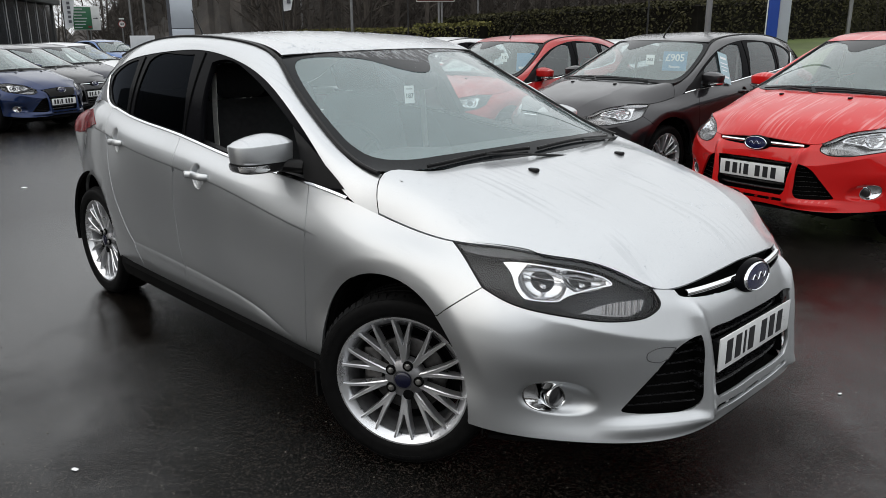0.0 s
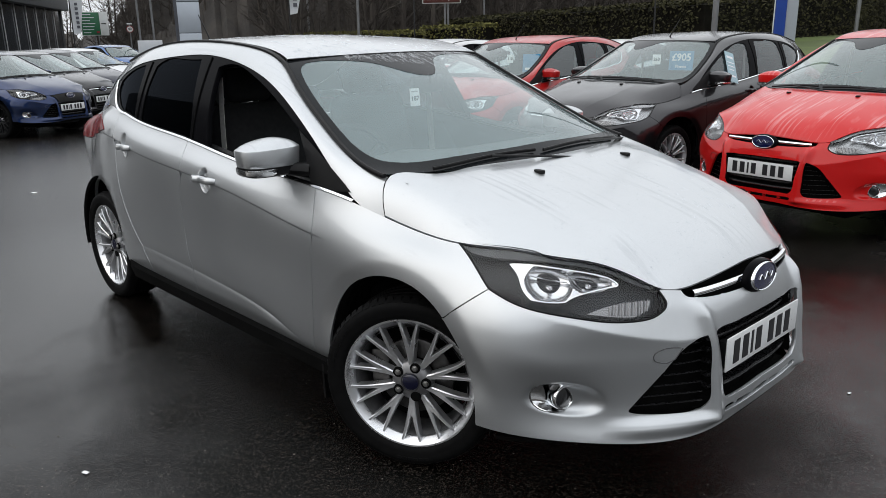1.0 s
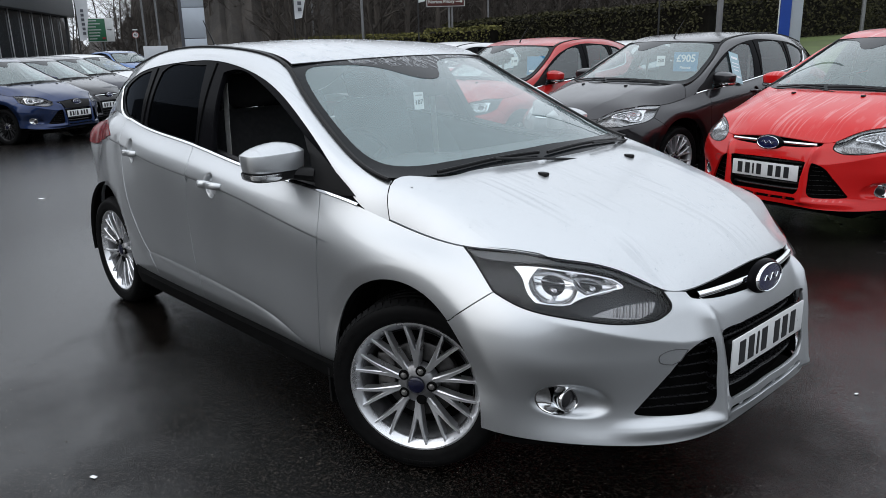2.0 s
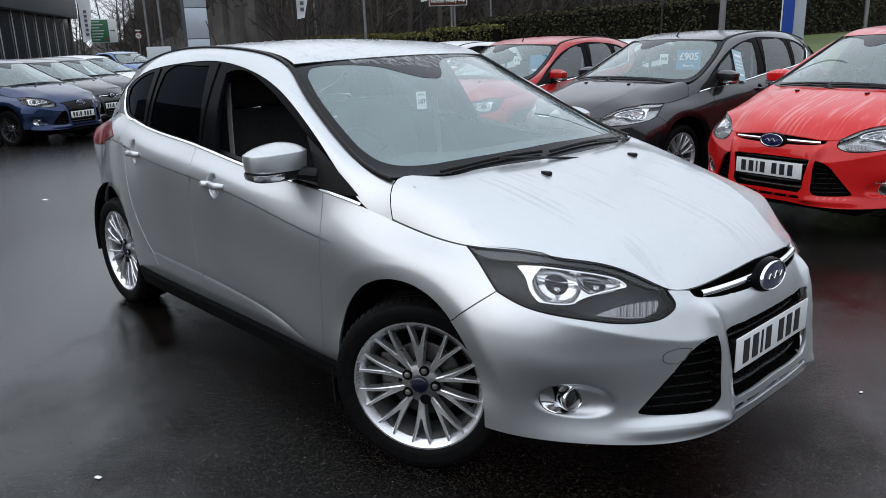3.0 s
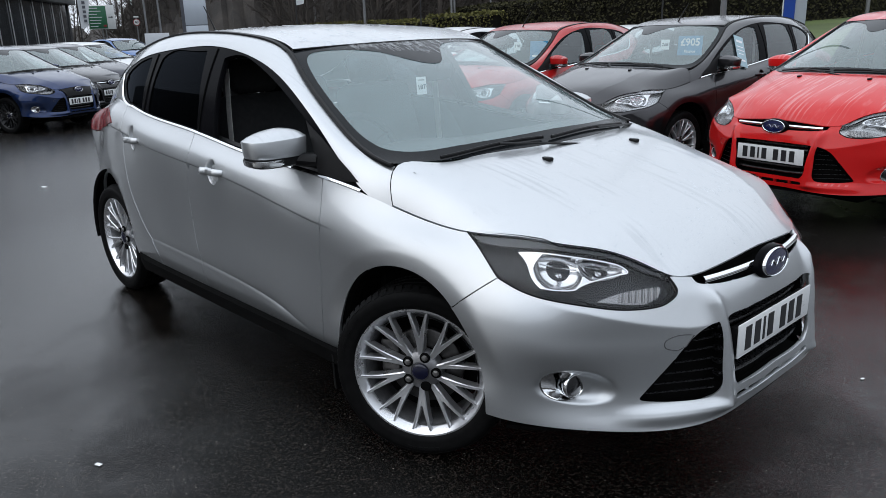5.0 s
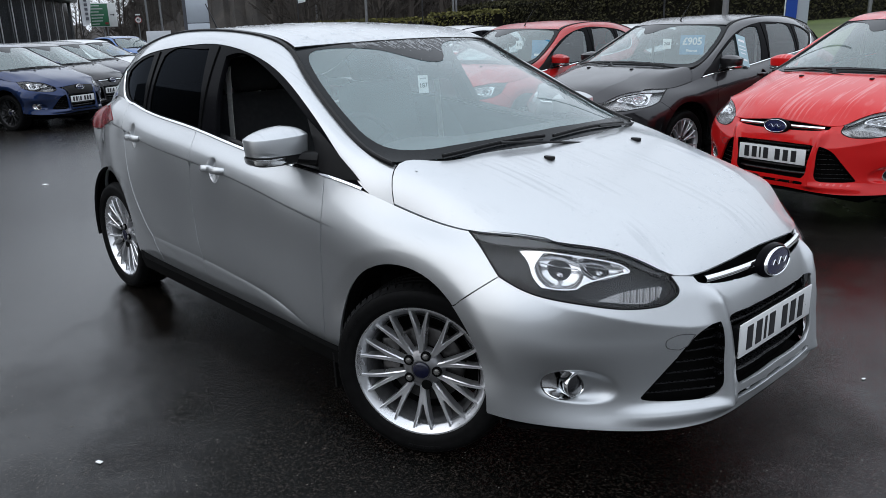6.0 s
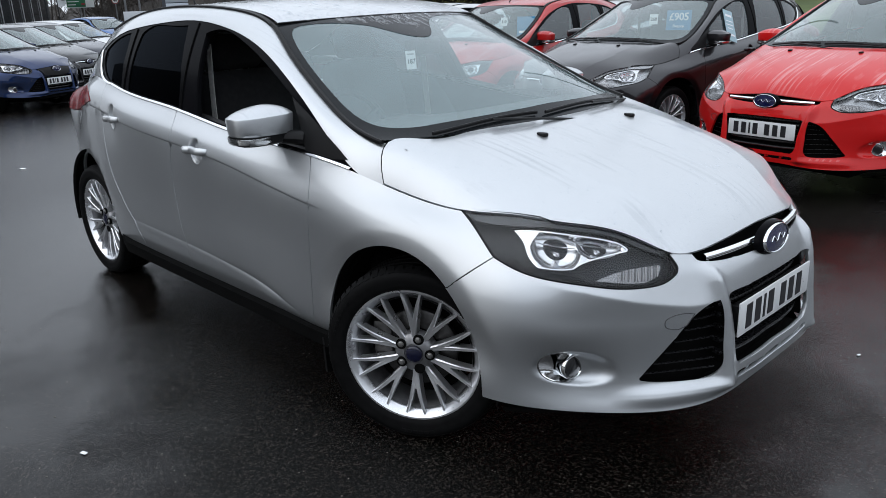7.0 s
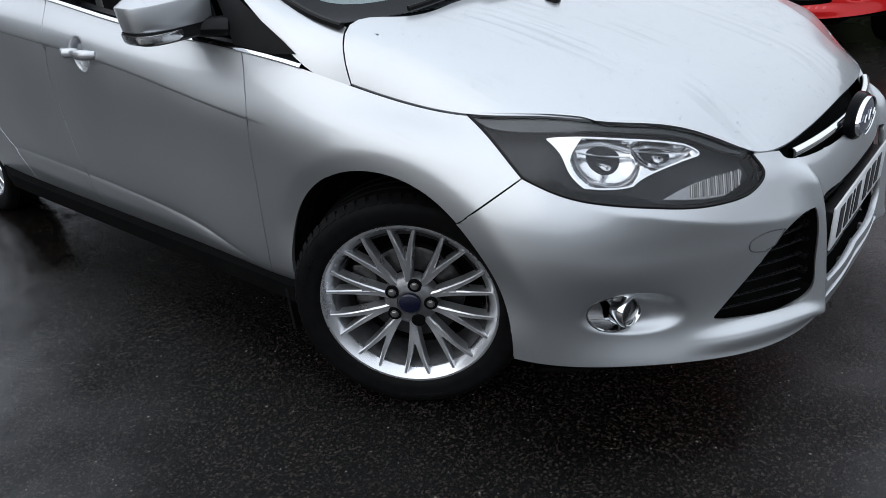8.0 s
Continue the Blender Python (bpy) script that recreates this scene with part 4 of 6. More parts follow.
        bez = sweep([tuple(flank(a, b) - n * .002) for a, b in fog_hole], disc_section(.0032, 6), up=tuple(n), closed=True)
        pod = part("fog_lamp", side(joined((bowl[0], bowl[1]), bez)), CHROME, bumper, "chrome eye-shaped fog lamp")
        turn = Vector((.975, -.20, .02)).to_track_quat("Z", "Y").to_matrix().to_4x4()
        at = flank(FOG[0] + .012, fv + .03) - n * .002
        ring = moved(lathe([(.0405, -.016), (.041, .004), (.0405, .014), (.0385, .019), (.0350, .0195), (.0325, .016), (.0300, -.010), (.0, -.020)], 32, "z"), Matrix.Translation(at) @ turn)
        part("lamp_ring", side(ring), CHROME, pod)
        part("lamp_glass", side(moved(lathe([(.0315, .0085), (.025, .0110), (.012, .0130), (0, .0135)], 28, "z"), Matrix.Translation(at) @ turn)), SMOKE_LENS, pod)
    # towing eye cover on the right
    cover = curve([(-1.012, 2.06), (-.955, 2.10), (-.925, 2.05), (-.912, 1.93), (-.925, 1.84), (-.958, 1.80)], 4) + [(-.985, 1.85)]
    ring_c = [tuple(flank(u, v) - normal_of(flank_plain, np.array(u), np.array(v)) * .0006) for u, v in cover]
    part("towing_cover", sweep(ring_c, disc_section(.0016, 5), up=(1, 0, 0), closed=True), SEAM_DARK, bumper)
    # chrome bar of the upper slot, with the badge in its middle
    bar = [tuple(flank_plain(u, 3.48 + .10 * (u + 1.45) / .35) + np.array([-.004, 0, .004])) for u in np.linspace(-1.45, -1.10, 12)]
    bar = [(p[0], -p[1], p[2]) for p in bar[::-1]] + bar[1:]
    part("chrome_bar", sweep(bar, disc_section(.0115, 14, 1.0)), CHROME, bumper, "polished chrome grille bar")
    bm_pose = Matrix.Translation((.846, 0, .703)) @ Matrix.Rotation(radians(-5), 4, "Y") @ Matrix.Diagonal((1, 1, .52, 1))
    badge = part("badge", moved(lathe([(.106, -.020), (.103, -.006), (.094, .001), (.080, .003)], 48, "x"), bm_pose), GLOSS_BLACK, bumper)
    part("badge_rim", moved(lathe([(.0875, .000), (.087, .009), (.0835, .012), (.080, .010)], 48, "x"), bm_pose), CHROME, badge)
    part("badge_oval", moved(lathe([(.081, .008), (.05, .0115), (0, .0125)], 48, "x"), bm_pose), BADGE_BLUE, badge, "dark blue oval badge with a silver script mark")
    wave = [(.0135 + .846, .048 * t, .703 + .011 * math.sin(t * 7) * (1 - abs(t) * .3) + .003) for t in np.linspace(-1, 1, 25)]
    part("badge_mark", sweep([(x - (z - .703) * .09, y, z) for x, y, z in wave], disc_section(.0026, 6), up=(1, 0, 0)), SATIN_CHROME, badge)
    # number plate, its characters as plain bars
    plate = part("number_plate", block((.006, .52, .111), (.870, 0, .506), .0025), PLATE_WHITE, bumper, "white number plate with dark bars")
    x = -.222
    for w in (.050, .050, .018, .050, None, .050, .050, .050):
        if w is None:
            x += .030
            continue
        part("plate_bar", block((.003, w * .78, .079), (.8735, x + w / 2, .506), .001, 1), INK, plate)
        x += w + .012
    part("plate_mount", block((.03, .50, .08), (.851, 0, .506), .006), BLACK_PLASTIC, bumper)
    # webs under the grille
    for y0 in (-.17, -.06, .06, .17):
        part("chin_web", block((.022, .018, .020), (.868 - .15 * y0 * y0, y0, .328), .004), paint, bumper)
    # --- headlamps
    lamp_outline = loop(LAMP_FRONT, LAMP_BACK, LAMP_TOP)
    for s in (1, -1):
        side = (lambda g: g) if s == 1 else flipped
        def deep(u, v, d=.055):
            return flank(u, v) + normal_of(flank_plain, u, v) * d
        lamp = part("headlamp", side(panel(flank, lamp_outline, lift=-.046, thick=-.046, gap=.004, step=.02)), LAMP_BLACK, car, "black-lined headlamp with chrome reflectors under a clear cover")
        frame_c = loop(curve([(-.425, 3.715), (-.49, 3.77), (-.553, 3.80), (-.70, 3.80), (-.785, 3.79)], 4), curve([(-.785, 3.79), (-.812, 3.73), (-.810, 3.65)], 3), curve([(-.810, 3.65), (-.743, 3.485), (-.682, 3.355), (-.640, 3.205)], 4), curve([(-.640, 3.205), (-.584, 3.143), (-.527, 3.12)], 4), curve([(-.527, 3.12), (-.496, 3.276), (-.470, 3.52), (-.425, 3.715)], 4))
        cells = ((-.580, 3.47, .092, .36), (-.725, 3.61, .078, .21))
        def bowls_f(u, v):
            u, v = np.broadcast_arrays(np.asarray(u, float), np.asarray(v, float))
            dip = np.zeros(np.shape(u))
            for cu, cv, ru, rv in cells:
                dip = np.maximum(dip, 1 - ((u - cu) / ru) ** 2 - np.where(v > cv + rv * .45, (v - cv - rv * .45) / (rv * .55), (v - cv - rv * .45) / (rv * 1.45)) ** 2)
            return flank(u, v) + normal_of(flank_plain, u, v) * (.014 + .052 * np.maximum(dip, 0) / (.45 + np.maximum(dip, 0)))[..., None]
        box = part("reflector_box", side(panel(bowls_f, frame_c, thick=0, gap=0, step=.0045)), REFLECTOR, lamp, "polished chrome reflector bowls")
        rim = [tuple(flank(u, v) + normal_of(flank_plain, np.array(u), np.array(v)) * .013) for u, v in frame_c]
        rim_up = [tuple(-normal_of(flank_plain, np.array(u), np.array(v))) for u, v in frame_c]
        part("reflector_trim", side(sweep(rim, [(-.0018, -.004), (.0018, -.004), (.0018, .002), (-.0018, .002)], up=rim_up, closed=True)), SATIN_CHROME, box)
        corner = loop([(-.425, 3.715), (-.52, 3.78)], curve([(-.52, 3.78), (-.500, 3.62), (-.492, 3.45), (-.505, 3.25), (-.527, 3.12)], 4), curve([(-.527, 3.12), (-.496, 3.276), (-.470, 3.52), (-.425, 3.715)], 4))
        part("reflector_cheek", side(panel(flank, corner, lift=-.012, thick=.004, gap=0, step=.012)), REFLECTOR, box)
        for cu, cv, ru, rv in cells:
            at = flank(cu, cv) + normal_of(flank_plain, np.array(cu), np.array(cv)) * .040
            turn = Vector((.86, -.42, .12)).to_track_quat("Z", "Y").to_matrix().to_4x4()
            part("bulb_shield", side(moved(lathe([(.0075, -.02), (.0075, .012), (.006, .017), (0, .018)], 16, "z"), Matrix.Translation(at) @ turn)), SATIN_CHROME, box)
            shelf = [tuple(flank(cu + ru * t, cv + rv * .35) + normal_of(flank_plain, np.array(cu), np.array(cv)) * (.020 + .012 * (1 - t * t))) for t in np.linspace(-.72, .72, 9)]
            part("reflector_step", side(sweep(shelf, [(-.004, -.001), (.003, -.001), (.003, .001), (-.004, .001)])), SATIN_CHROME, box)
        ind = loop(curve([(-.707, 3.006), (-.771, 3.175), (-.85, 3.34), (-.922, 3.498)], 4), curve([(-.922, 3.498), (-.918, 3.30), (-.905, 3.127), (-.865, 2.943)], 4), curve([(-.865, 2.943), (-.82, 2.945), (-.766, 2.973), (-.707, 3.006)], 3))
        indicator = part("indicator", side(panel(flank, ind, lift=-.016, thick=.01, gap=0, step=.012)), AMBER_LENS, lamp, "clear ribbed indicator lens")
        # every other rib is dark grey, its shadow put into the colour
        for k in range(13):
            t = (k + .5) / 13
            u = -.772 - .140 * t
            lo, hi = 2.975 - .03 * t + .14 * max(t - .75, 0) * 4, 3.16 + .31 * t
            path = [tuple(flank(u - .006 * w, lo + (hi - lo) * w) + normal_of(flank_plain, np.array(u), np.array(3.)) * .0145) for w in (.04, .5, .96)]
            part("indicator_rib", side(sweep(path, disc_section(.0022, 5), up=(1, 0, 0))), RIB_DARK if k % 2 else AMBER_LENS, indicator)
        # the shelf's lighter grey stands in for sky reflected in the lamp cover
        lid = loop(LAMP_TOP, curve([(-.93, 3.86), (-.86, 3.80), (-.80, 3.86), (-.70, 3.87), (-.55, 3.86), (-.42, 3.78), (-.33, 3.76), (-.262, 3.80)], 3))
        part("lamp_shelf", side(panel(flank, lid, lift=-.010, thick=.006, gap=.004, step=.02)), LAMP_SHELF, lamp, "upper shelf of the lamp, greyed for the sky's reflection")
        # dark lower band and lens
        low_band = loop(LAMP_FRONT, curve([(-.384, 3.085), (-.46, 3.20), (-.52, 3.085), (-.62, 3.10), (-.69, 2.985), (-.79, 2.915), (-.88, 2.93), (-.928, 3.06), (-.95, 3.30), (-.955, 3.90)], 4))
        part("lamp_band", side(panel(flank, low_band, lift=-.014, thick=.006, gap=.003, step=.012)), GLOSS_BLACK, lamp, "gloss black band along the lamp's foot")
        part("lamp_cover", side(panel(flank, lamp_outline, lift=-.001, thick=0, gap=.003, step=.03)), LENS, lamp, "clear cover beaded with rain").visible_shadow = False
        seal = [tuple(flank(u, v)) for u, v in LAMP_FRONT + LAMP_BACK]
        part("lamp_seal", side(sweep(seal, disc_section(.0035, 5), up=(0, 0, 1))), BLACK_PLASTIC, lamp)
    # --- bonnet
    nb = patch(bonnet, (0.003, 1), (0.004, .9985), 38, 44, 1)
    part("bonnet", joined(nb, flipped(nb)), paint, car, "bonnet wet with rain beads and runs")
    edge_geo = []
    for path in ([bonnet(.003, b) for b in np.linspace(.004, .9985, 45)], [bonnet(a, .004) for a in np.linspace(.003, 1, 39)]):
        low = [p + np.array([-.002, .003, -.006]) for p in path]
        n = len(path)
        edge_geo.append((list(path) + low, [(i, i + 1, n + i + 1, n + i) for i in range(n - 1)]))
    part("bonnet_edge", joined(*edge_geo, *[flipped(g) for g in edge_geo]), paint, car)
    for s in (-1, 1):
        jz = float(bonnet(*invert(bonnet, (.130, -.272), (0, 1), (.6, .8)))[2])
        jet = part("washer_jet", block((.034, .026, .016), (.130, s * .272, jz + .003), .006), BLACK_PLASTIC, car)
        part("nozzle", block((.008, .016, .007), (.112, s * .272, jz + .007), .002), RUBBER, jet)
    # engine bay closing under shut lines
    part("bay_floor", joined(patch(lambda a, b: bonnet(a, b) - np.array([.02, 0, .03]), (.0, 1), (.0, 1), 10, 12), flipped(patch(lambda a, b: bonnet(a, b) - np.array([.02, 0, .03]), (.0, 1), (.0, 1), 10, 12))), DARK_VOID, car)
    # --- windscreen, scuttle, wipers
    ws = patch(screen, (0.0, 1), (0.0, .985), 22, 26, 1)
    glass = part("windscreen", joined(ws, flipped(ws)), SCREEN_GLASS, car, "damp windscreen with a stock sticker")
    glass.visible_shadow = False
    outer = [(1, .985)] + [(a, .985) for a in np.linspace(.95, 0, 20)] + [(0, b) for b in np.linspace(.96, .02, 30)] + [(a, 0.0) for a in np.linspace(0, 1, 22)]
    foot_line = [(1, .105), (.6, .098), (.30, .092), (.16, .098), (.088, .135), (.052, .22), (.038, .40), (.038, .60), (.044, .76), (.062, .865), (.105, .925)]
    # the print's head is shaped to fit the camera's view, wider on the driver's side
    head_near = [(.18, .945), (.34, .935), (.47, .905), (.56, .86), (.64, .79), (.72, .735), (.80, .715), (.88, .735), (.94, .78), (1.0, .83)]
    head_far = [(.18, .945), (.34, .955), (.60, .955), (.78, .94), (.90, .90), (1.0, .83)]
    border, border_far = [panel(screen, loop(curve(foot_line + head, 4), outer), step=.03, vs=1, lift=.0018, thick=0, gap=0, sign=1) for head in (head_near, head_far)]
    part("frit_band", joined(border, flipped(border_far)), FRIT, glass, "black printed border, its head shaped to fit the camera's view")
    scuttle = []
    for a in np.linspace(0, 1, 14):
        scuttle.append((SCUTTLE(a) + np.array([-.004, 0, -.012]), screen(a, 0.03) + np.array([.0, 0, -.006])))
    sv = [p for q in scuttle for p in q]
    sf = [(2 * i, 2 * i + 2, 2 * i + 3, 2 * i + 1) for i in range(len(scuttle) - 1)]
    part("scuttle_panel", joined((sv, sf), flipped((sv, sf))), BLACK_PLASTIC, car)
    def on_screen(y, b):
        q = screen(1 - abs(y) / .72, b)
        return np.array([q[0], y, q[2]])
    for y0, b0, y1, b1 in ((-.57, .004, -.12, .052), (-.08, .045, .50, .020)):
        blade = [tuple(on_screen(y0 + (y1 - y0) * t, b0 + (b1 - b0) * t + .024 * math.sin(t * 3.1)) + np.array([.008, 0, .013])) for t in np.linspace(0, 1, 14)]
        w = part("wiper", sweep(blade, [(-.004, -.008), (.004, -.008), (.005, .0), (.002, .004), (-.002, .004), (-.005, .0)]), BLACK_PLASTIC, car, "black wiper parked at the foot of the windscreen")
        y2 = y1 + (.16 if y1 > y0 else -.16)
        armp = [tuple(on_screen(y0 + (y1 - y0) * .5, .03) + np.array([.012, 0, .024])), tuple(on_screen((y0 * .2 + y1 * .8), .012) + np.array([.022, 0, .022])), tuple(on_screen(min(y2, .68), .0) + np.array([.030, 0, -.004]))]
        part("wiper_arm", sweep(armp, disc_section(.008, 6, .6)), BLACK_PLASTIC, w)
    # --- cant rails, roof
    for s in (1, -1):
        side = (lambda g: g) if s == 1 else flipped
        part("pillar_rail", side(patch(pillar, (0, 1), (0, 1), 60, 8, -1)), paint, car)
        ditch = [tuple(DITCH(a) + np.array([0, .010, .004])) for a in np.linspace(.545, 1, 30)]
        part("roof_strip", side(sweep(ditch, [(-.016, -.006), (.014, -.006), (.013, .003), (0, .006), (-.015, .003)])), BLACK_PLASTIC, car, "black roof ditch strip")
        seal = [tuple(DITCH(a) + np.array([.004, .006, .003])) for a in np.linspace(.005, .55, 30)]
        part("screen_seal", side(sweep(seal, [(-.010, -.006), (.009, -.006), (.009, .003), (.004, .0085), (-.006, .0085), (-.010, .004)])), BLACK_PLASTIC, car)
    rf = patch(roof, (0, 1), (0, 1), 18, 34, 1)
    part("roof", joined(rf, flipped(rf)), paint, car, "roof panel streaked with rain")
    lip = [tuple(roof(a, 0.0) + np.array([.002, 0, -.003])) for a in np.linspace(0, 1, 16)]
    lip = lip + [(p[0], -p[1], p[2]) for p in lip[::-1][1:]]
    part("screen_top_seal", sweep(lip, disc_section(.004, 6)), BLACK_PLASTIC, car)
    # --- side windows
    def frame_z(u):
        return float(FRAME_TOP(np.array(u))[0])
    def belt_z(u):
        return float(BELT_LINE(np.array(u))[2])
    hoop = loop([(u, belt_z(u) - .004) for u in np.linspace(.280, 2.25, 40)], curve([(2.25, belt_z(2.25)), (2.33, 1.128), (2.376, 1.16), (2.425, 1.225), (2.434, 1.262)], 4), [(u, frame_z(u)) for u in np.linspace(2.434, .280, 60)])
    front_gap = loop([(u, belt_z(u) + .014) for u in np.linspace(.50, 1.29, 20)], curve([(1.29, 1.035), (1.347, 1.201), (1.388, 1.352)], 5), curve([(1.388, 1.352), (1.274, 1.366), (1.121, 1.330), (1.004, 1.290), (.85, 1.228), (.655, 1.135)], 4), [(.655, 1.135), (.56, 1.03)])
    rear_gap = loop([(u, belt_z(u) + .014) for u in np.linspace(1.445, 1.985, 14)], curve([(1.99, 1.095), (2.0, 1.22), (1.985, 1.345)], 5), curve([(1.985, 1.345), (1.95, 1.366), (1.75, 1.384), (1.565, 1.384)], 4), [(1.565, 1.384), (1.50, 1.22)])
    tail_gap = loop([(u, belt_z(u) + .014) for u in np.linspace(2.075, 2.21, 5)], curve([(2.21, 1.118), (2.30, 1.135), (2.345, 1.165), (2.395, 1.232), (2.36, 1.275)], 4), curve([(2.36, 1.275), (2.24, 1.325), (2.11, 1.350)], 4), [(2.11, 1.350), (2.095, 1.2)])
    for s in (1, -1):
        side = (lambda g: g) if s == 1 else flipped
        hoop_ob = part("window_frame", side(panel(house, hoop, [front_gap, rear_gap, tail_gap], step=.03, vs=1, lift=-.003, thick=.03, gap=0)), GLOSS_BLACK, car, "black window surround")
        part("rear_door_glass", side(panel(house, rear_gap, step=.06, vs=1, lift=-.008, thick=0, gap=0)), PRIVACY_GLASS, hoop_ob, "dark tinted glass")
        part("quarter_glass", side(panel(house, tail_gap, step=.06, vs=1, lift=-.008, thick=0, gap=0)), PRIVACY_GLASS, hoop_ob, "dark tinted glass")
        g = part("front_door_glass" if s == -1 else "lowered_glass", side(panel(house, front_gap, step=.06, vs=1, lift=-.010, thick=0, gap=0)), CLEAR_GLASS, hoop_ob)
        g.visible_shadow = False
        # door frames: B-pillar strips and the division of the rear door
        strip = []
        for u0, z0, u1, z1, w in ((1.418, belt_z(1.418) + .01, 1.475, 1.392, .003), (2.035, belt_z(2.03) + .01, 2.045, 1.366, .002)):
            strip.append(sweep([tuple(house(u0 + (u1 - u0) * t, z0 + (z1 - z0) * t)) for t in np.linspace(0, 1, 9)], [(-w, -.004), (w, -.004), (w, .0015), (-w, .0015)], up=(0, -1, .3)))
        for g in strip:
            part("frame_joint", side(g), DARK_VOID, hoop_ob)
        # bright belt moulding, curling up round the rear quarter light
        trim = [tuple(house(u, belt_z(u) + .004) + np.array([0, -.002, 0])) for u in np.linspace(.272, 2.2, 40)] + [tuple(house(u, z) + np.array([0, -.004, 0])) for u, z in curve([(2.2, belt_z(2.2) + .004), (2.30, 1.118), (2.362, 1.142), (2.412, 1.20), (2.434, 1.262)], 4)[1:]]
        part("belt_moulding", side(sweep(trim, [(-.0065, -.004), (.0065, -.004), (.0055, .002), (0, .0035), (-.0055, .002)], up=(0, -.75, 1))), CHROME, car, "bright chrome belt moulding")
        # inner trim behind belt
        part("door_card", side(patch(lambda u, v: flank_plain(u, v) + np.array([0, .075, -.005]), (.40, 2.4), (.6, 4.0), 16, 8, -1)), DASH, car)
        part("quarter_infill", side(panel(house, loop([(u, belt_z(u)) for u in np.linspace(2.24, 2.92, 14)], [(u, frame_z(u)) for u in np.linspace(2.92, 2.436, 10)], curve([(2.434, 1.262), (2.425, 1.225), (2.376, 1.155), (2.33, 1.124), (2.25, belt_z(2.25))], 4)), step=.04, vs=1, lift=-.0008, thick=.01, gap=0)), paint, car)
    # --- tail: hatch with its window and spoiler
    def hatch(a, b):
        a, b = np.broadcast_arrays(np.asarray(a, float), np.asarray(b, float))
        top = roof(a, np.full_like(a, 1.0)) + np.array([-.02, 0, -.02])
        low = BELT_LINE(2.95 + a * 1.0)
        B = b[..., None]
        return top * (1 - B) + low * B + np.array([-.06, 0, .03]) * (4 * B * (1 - B))
    hp = patch(hatch, (0, 1), (0, 1), 12, 12, 1)
    tail = part("tailgate", joined(hp, flipped(hp)), paint, car)
    hw = patch(hatch, (.18, 1), (.14, .78), 10, 8, 1, .006)
    part("rear_window", joined(hw, flipped(hw)), PRIVACY_GLASS, tail)
    sp = patch(lambda a, b: roof(a, .97 + 0 * a) + np.stack([-.16 * np.asarray(b, float) + 0 * np.asarray(a, float), 0 * a * b, -.03 * np.asarray(b, float) + 0 * np.asarray(a, float)], -1), (.1, 1), (0, 1), 10, 4, 1)
    part("spoiler", joined(sp, flipped(sp)), paint, tail)
    # --- mirrors
    for s in (1, -1):
        side = (lambda g: g) if s == 1 else flipped
        profile = ((-.90, .0), (-.90, .92), (-.84, .95), (-.5, .975), (.20, 1.0), (.27, .988), (.30, .955), (.47, .83), (.61, .67), (.73, .47), (.81, .25), (.85, 0))
        shell = part("door_mirror", side(shell_of((.076, .122, .062), (-.645, -.912, 1.067), profile, power=2.9, lean=.13)), paint, car, "body-coloured mirror shell with indicator strip")
        part("mirror_tray", side(shell_of((.074, .119, .018), (-.645, -.911, 1.000), ((-1, 0), (-1, .78), (-.6, .92), (.2, .98), (1, 1.0), (1, 0)), power=2.9)), BLACK_PLASTIC, shell, "black mirror underside")
        part("mirror_indicator", side(shell_of((.0755, .074, .0125), (-.643, -.957, 1.001), ((-1, 0), (-1, .88), (-.5, .97), (.6, 1.0), (1, .99), (1, 0)), power=2.9)), SATIN_CHROME, shell, "clear indicator strip")
        foot = [(-.655, -.93, 1.004), (-.625, -.87, 1.002), (-.585, -.825, .998), (-.55, -.79, .994)]
        part("mirror_foot", side(sweep(foot, [[(a * w, b * w) for a, b in disc_section(.034, 12, .72)] for w in (.5, 1, 1.08, 1.2)])), BLACK_PLASTIC, shell)
        part("mirror_glass", side(block((.004, .14, .060), (-.7035, -.91, 1.062), .002)), CHROME, shell)
        if s == -1:
            # the passenger's mirror is moved inboard and down to fit the camera's view
            shell.location = (0, -.05, -.008)
        sail = loop([(.29, .945), (.335, .975), (.52, 1.075), (.645, 1.13), (.555, 1.03), (.505, belt_z(.5) + .012), (.36, belt_z(.36) + .012)])
        part("mirror_sail", side(panel(house, sail, step=.03, vs=1, lift=.002, thick=.006, gap=0)), BLACK_PLASTIC, car)
    # --- sills, pans and arches
    for s in (1, -1):
        side = (lambda g: g) if s == 1 else flipped
        sill = [(x, -.838 + .05 * float(smooth(np.array(x), -2.1, -2.26)), .262) for x in np.linspace(-.34, -2.26, 12)]
        part("sill", side(sweep(sill, [(-.07, .0), (-.012, .0), (.010, .012), (.024, .045), (-.07, .05)])), DARK_VOID, car, "black lower sill")
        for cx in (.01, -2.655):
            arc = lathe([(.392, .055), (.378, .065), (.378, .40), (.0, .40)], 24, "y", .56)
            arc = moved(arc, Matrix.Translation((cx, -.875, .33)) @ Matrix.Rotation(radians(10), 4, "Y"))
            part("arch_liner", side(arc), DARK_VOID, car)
        flap = [(-.372, -.855, .30), (-.378, -.85, .22), (-.382, -.845, .155)]
        part("mud_flap", side(sweep(flap, [(-.055, -.006), (.03, -.006), (.03, .006), (-.055, .006)], up=(-1, 0, 0))), BLACK_PLASTIC, car)
    # unseen tray and pans, added to block light under the car
    tray_edge = [SILL_LINE(u) * np.array([1, 1, 0]) + np.array([-.022, .020, .256]) for u in np.linspace(-1.45, -.44, 40)]
    tray = [(.36, -.70, .256)] + [tuple(p) for p in tray_edge[::-1]]
    tray[-1] = (tray[-1][0], 0.0, .256)
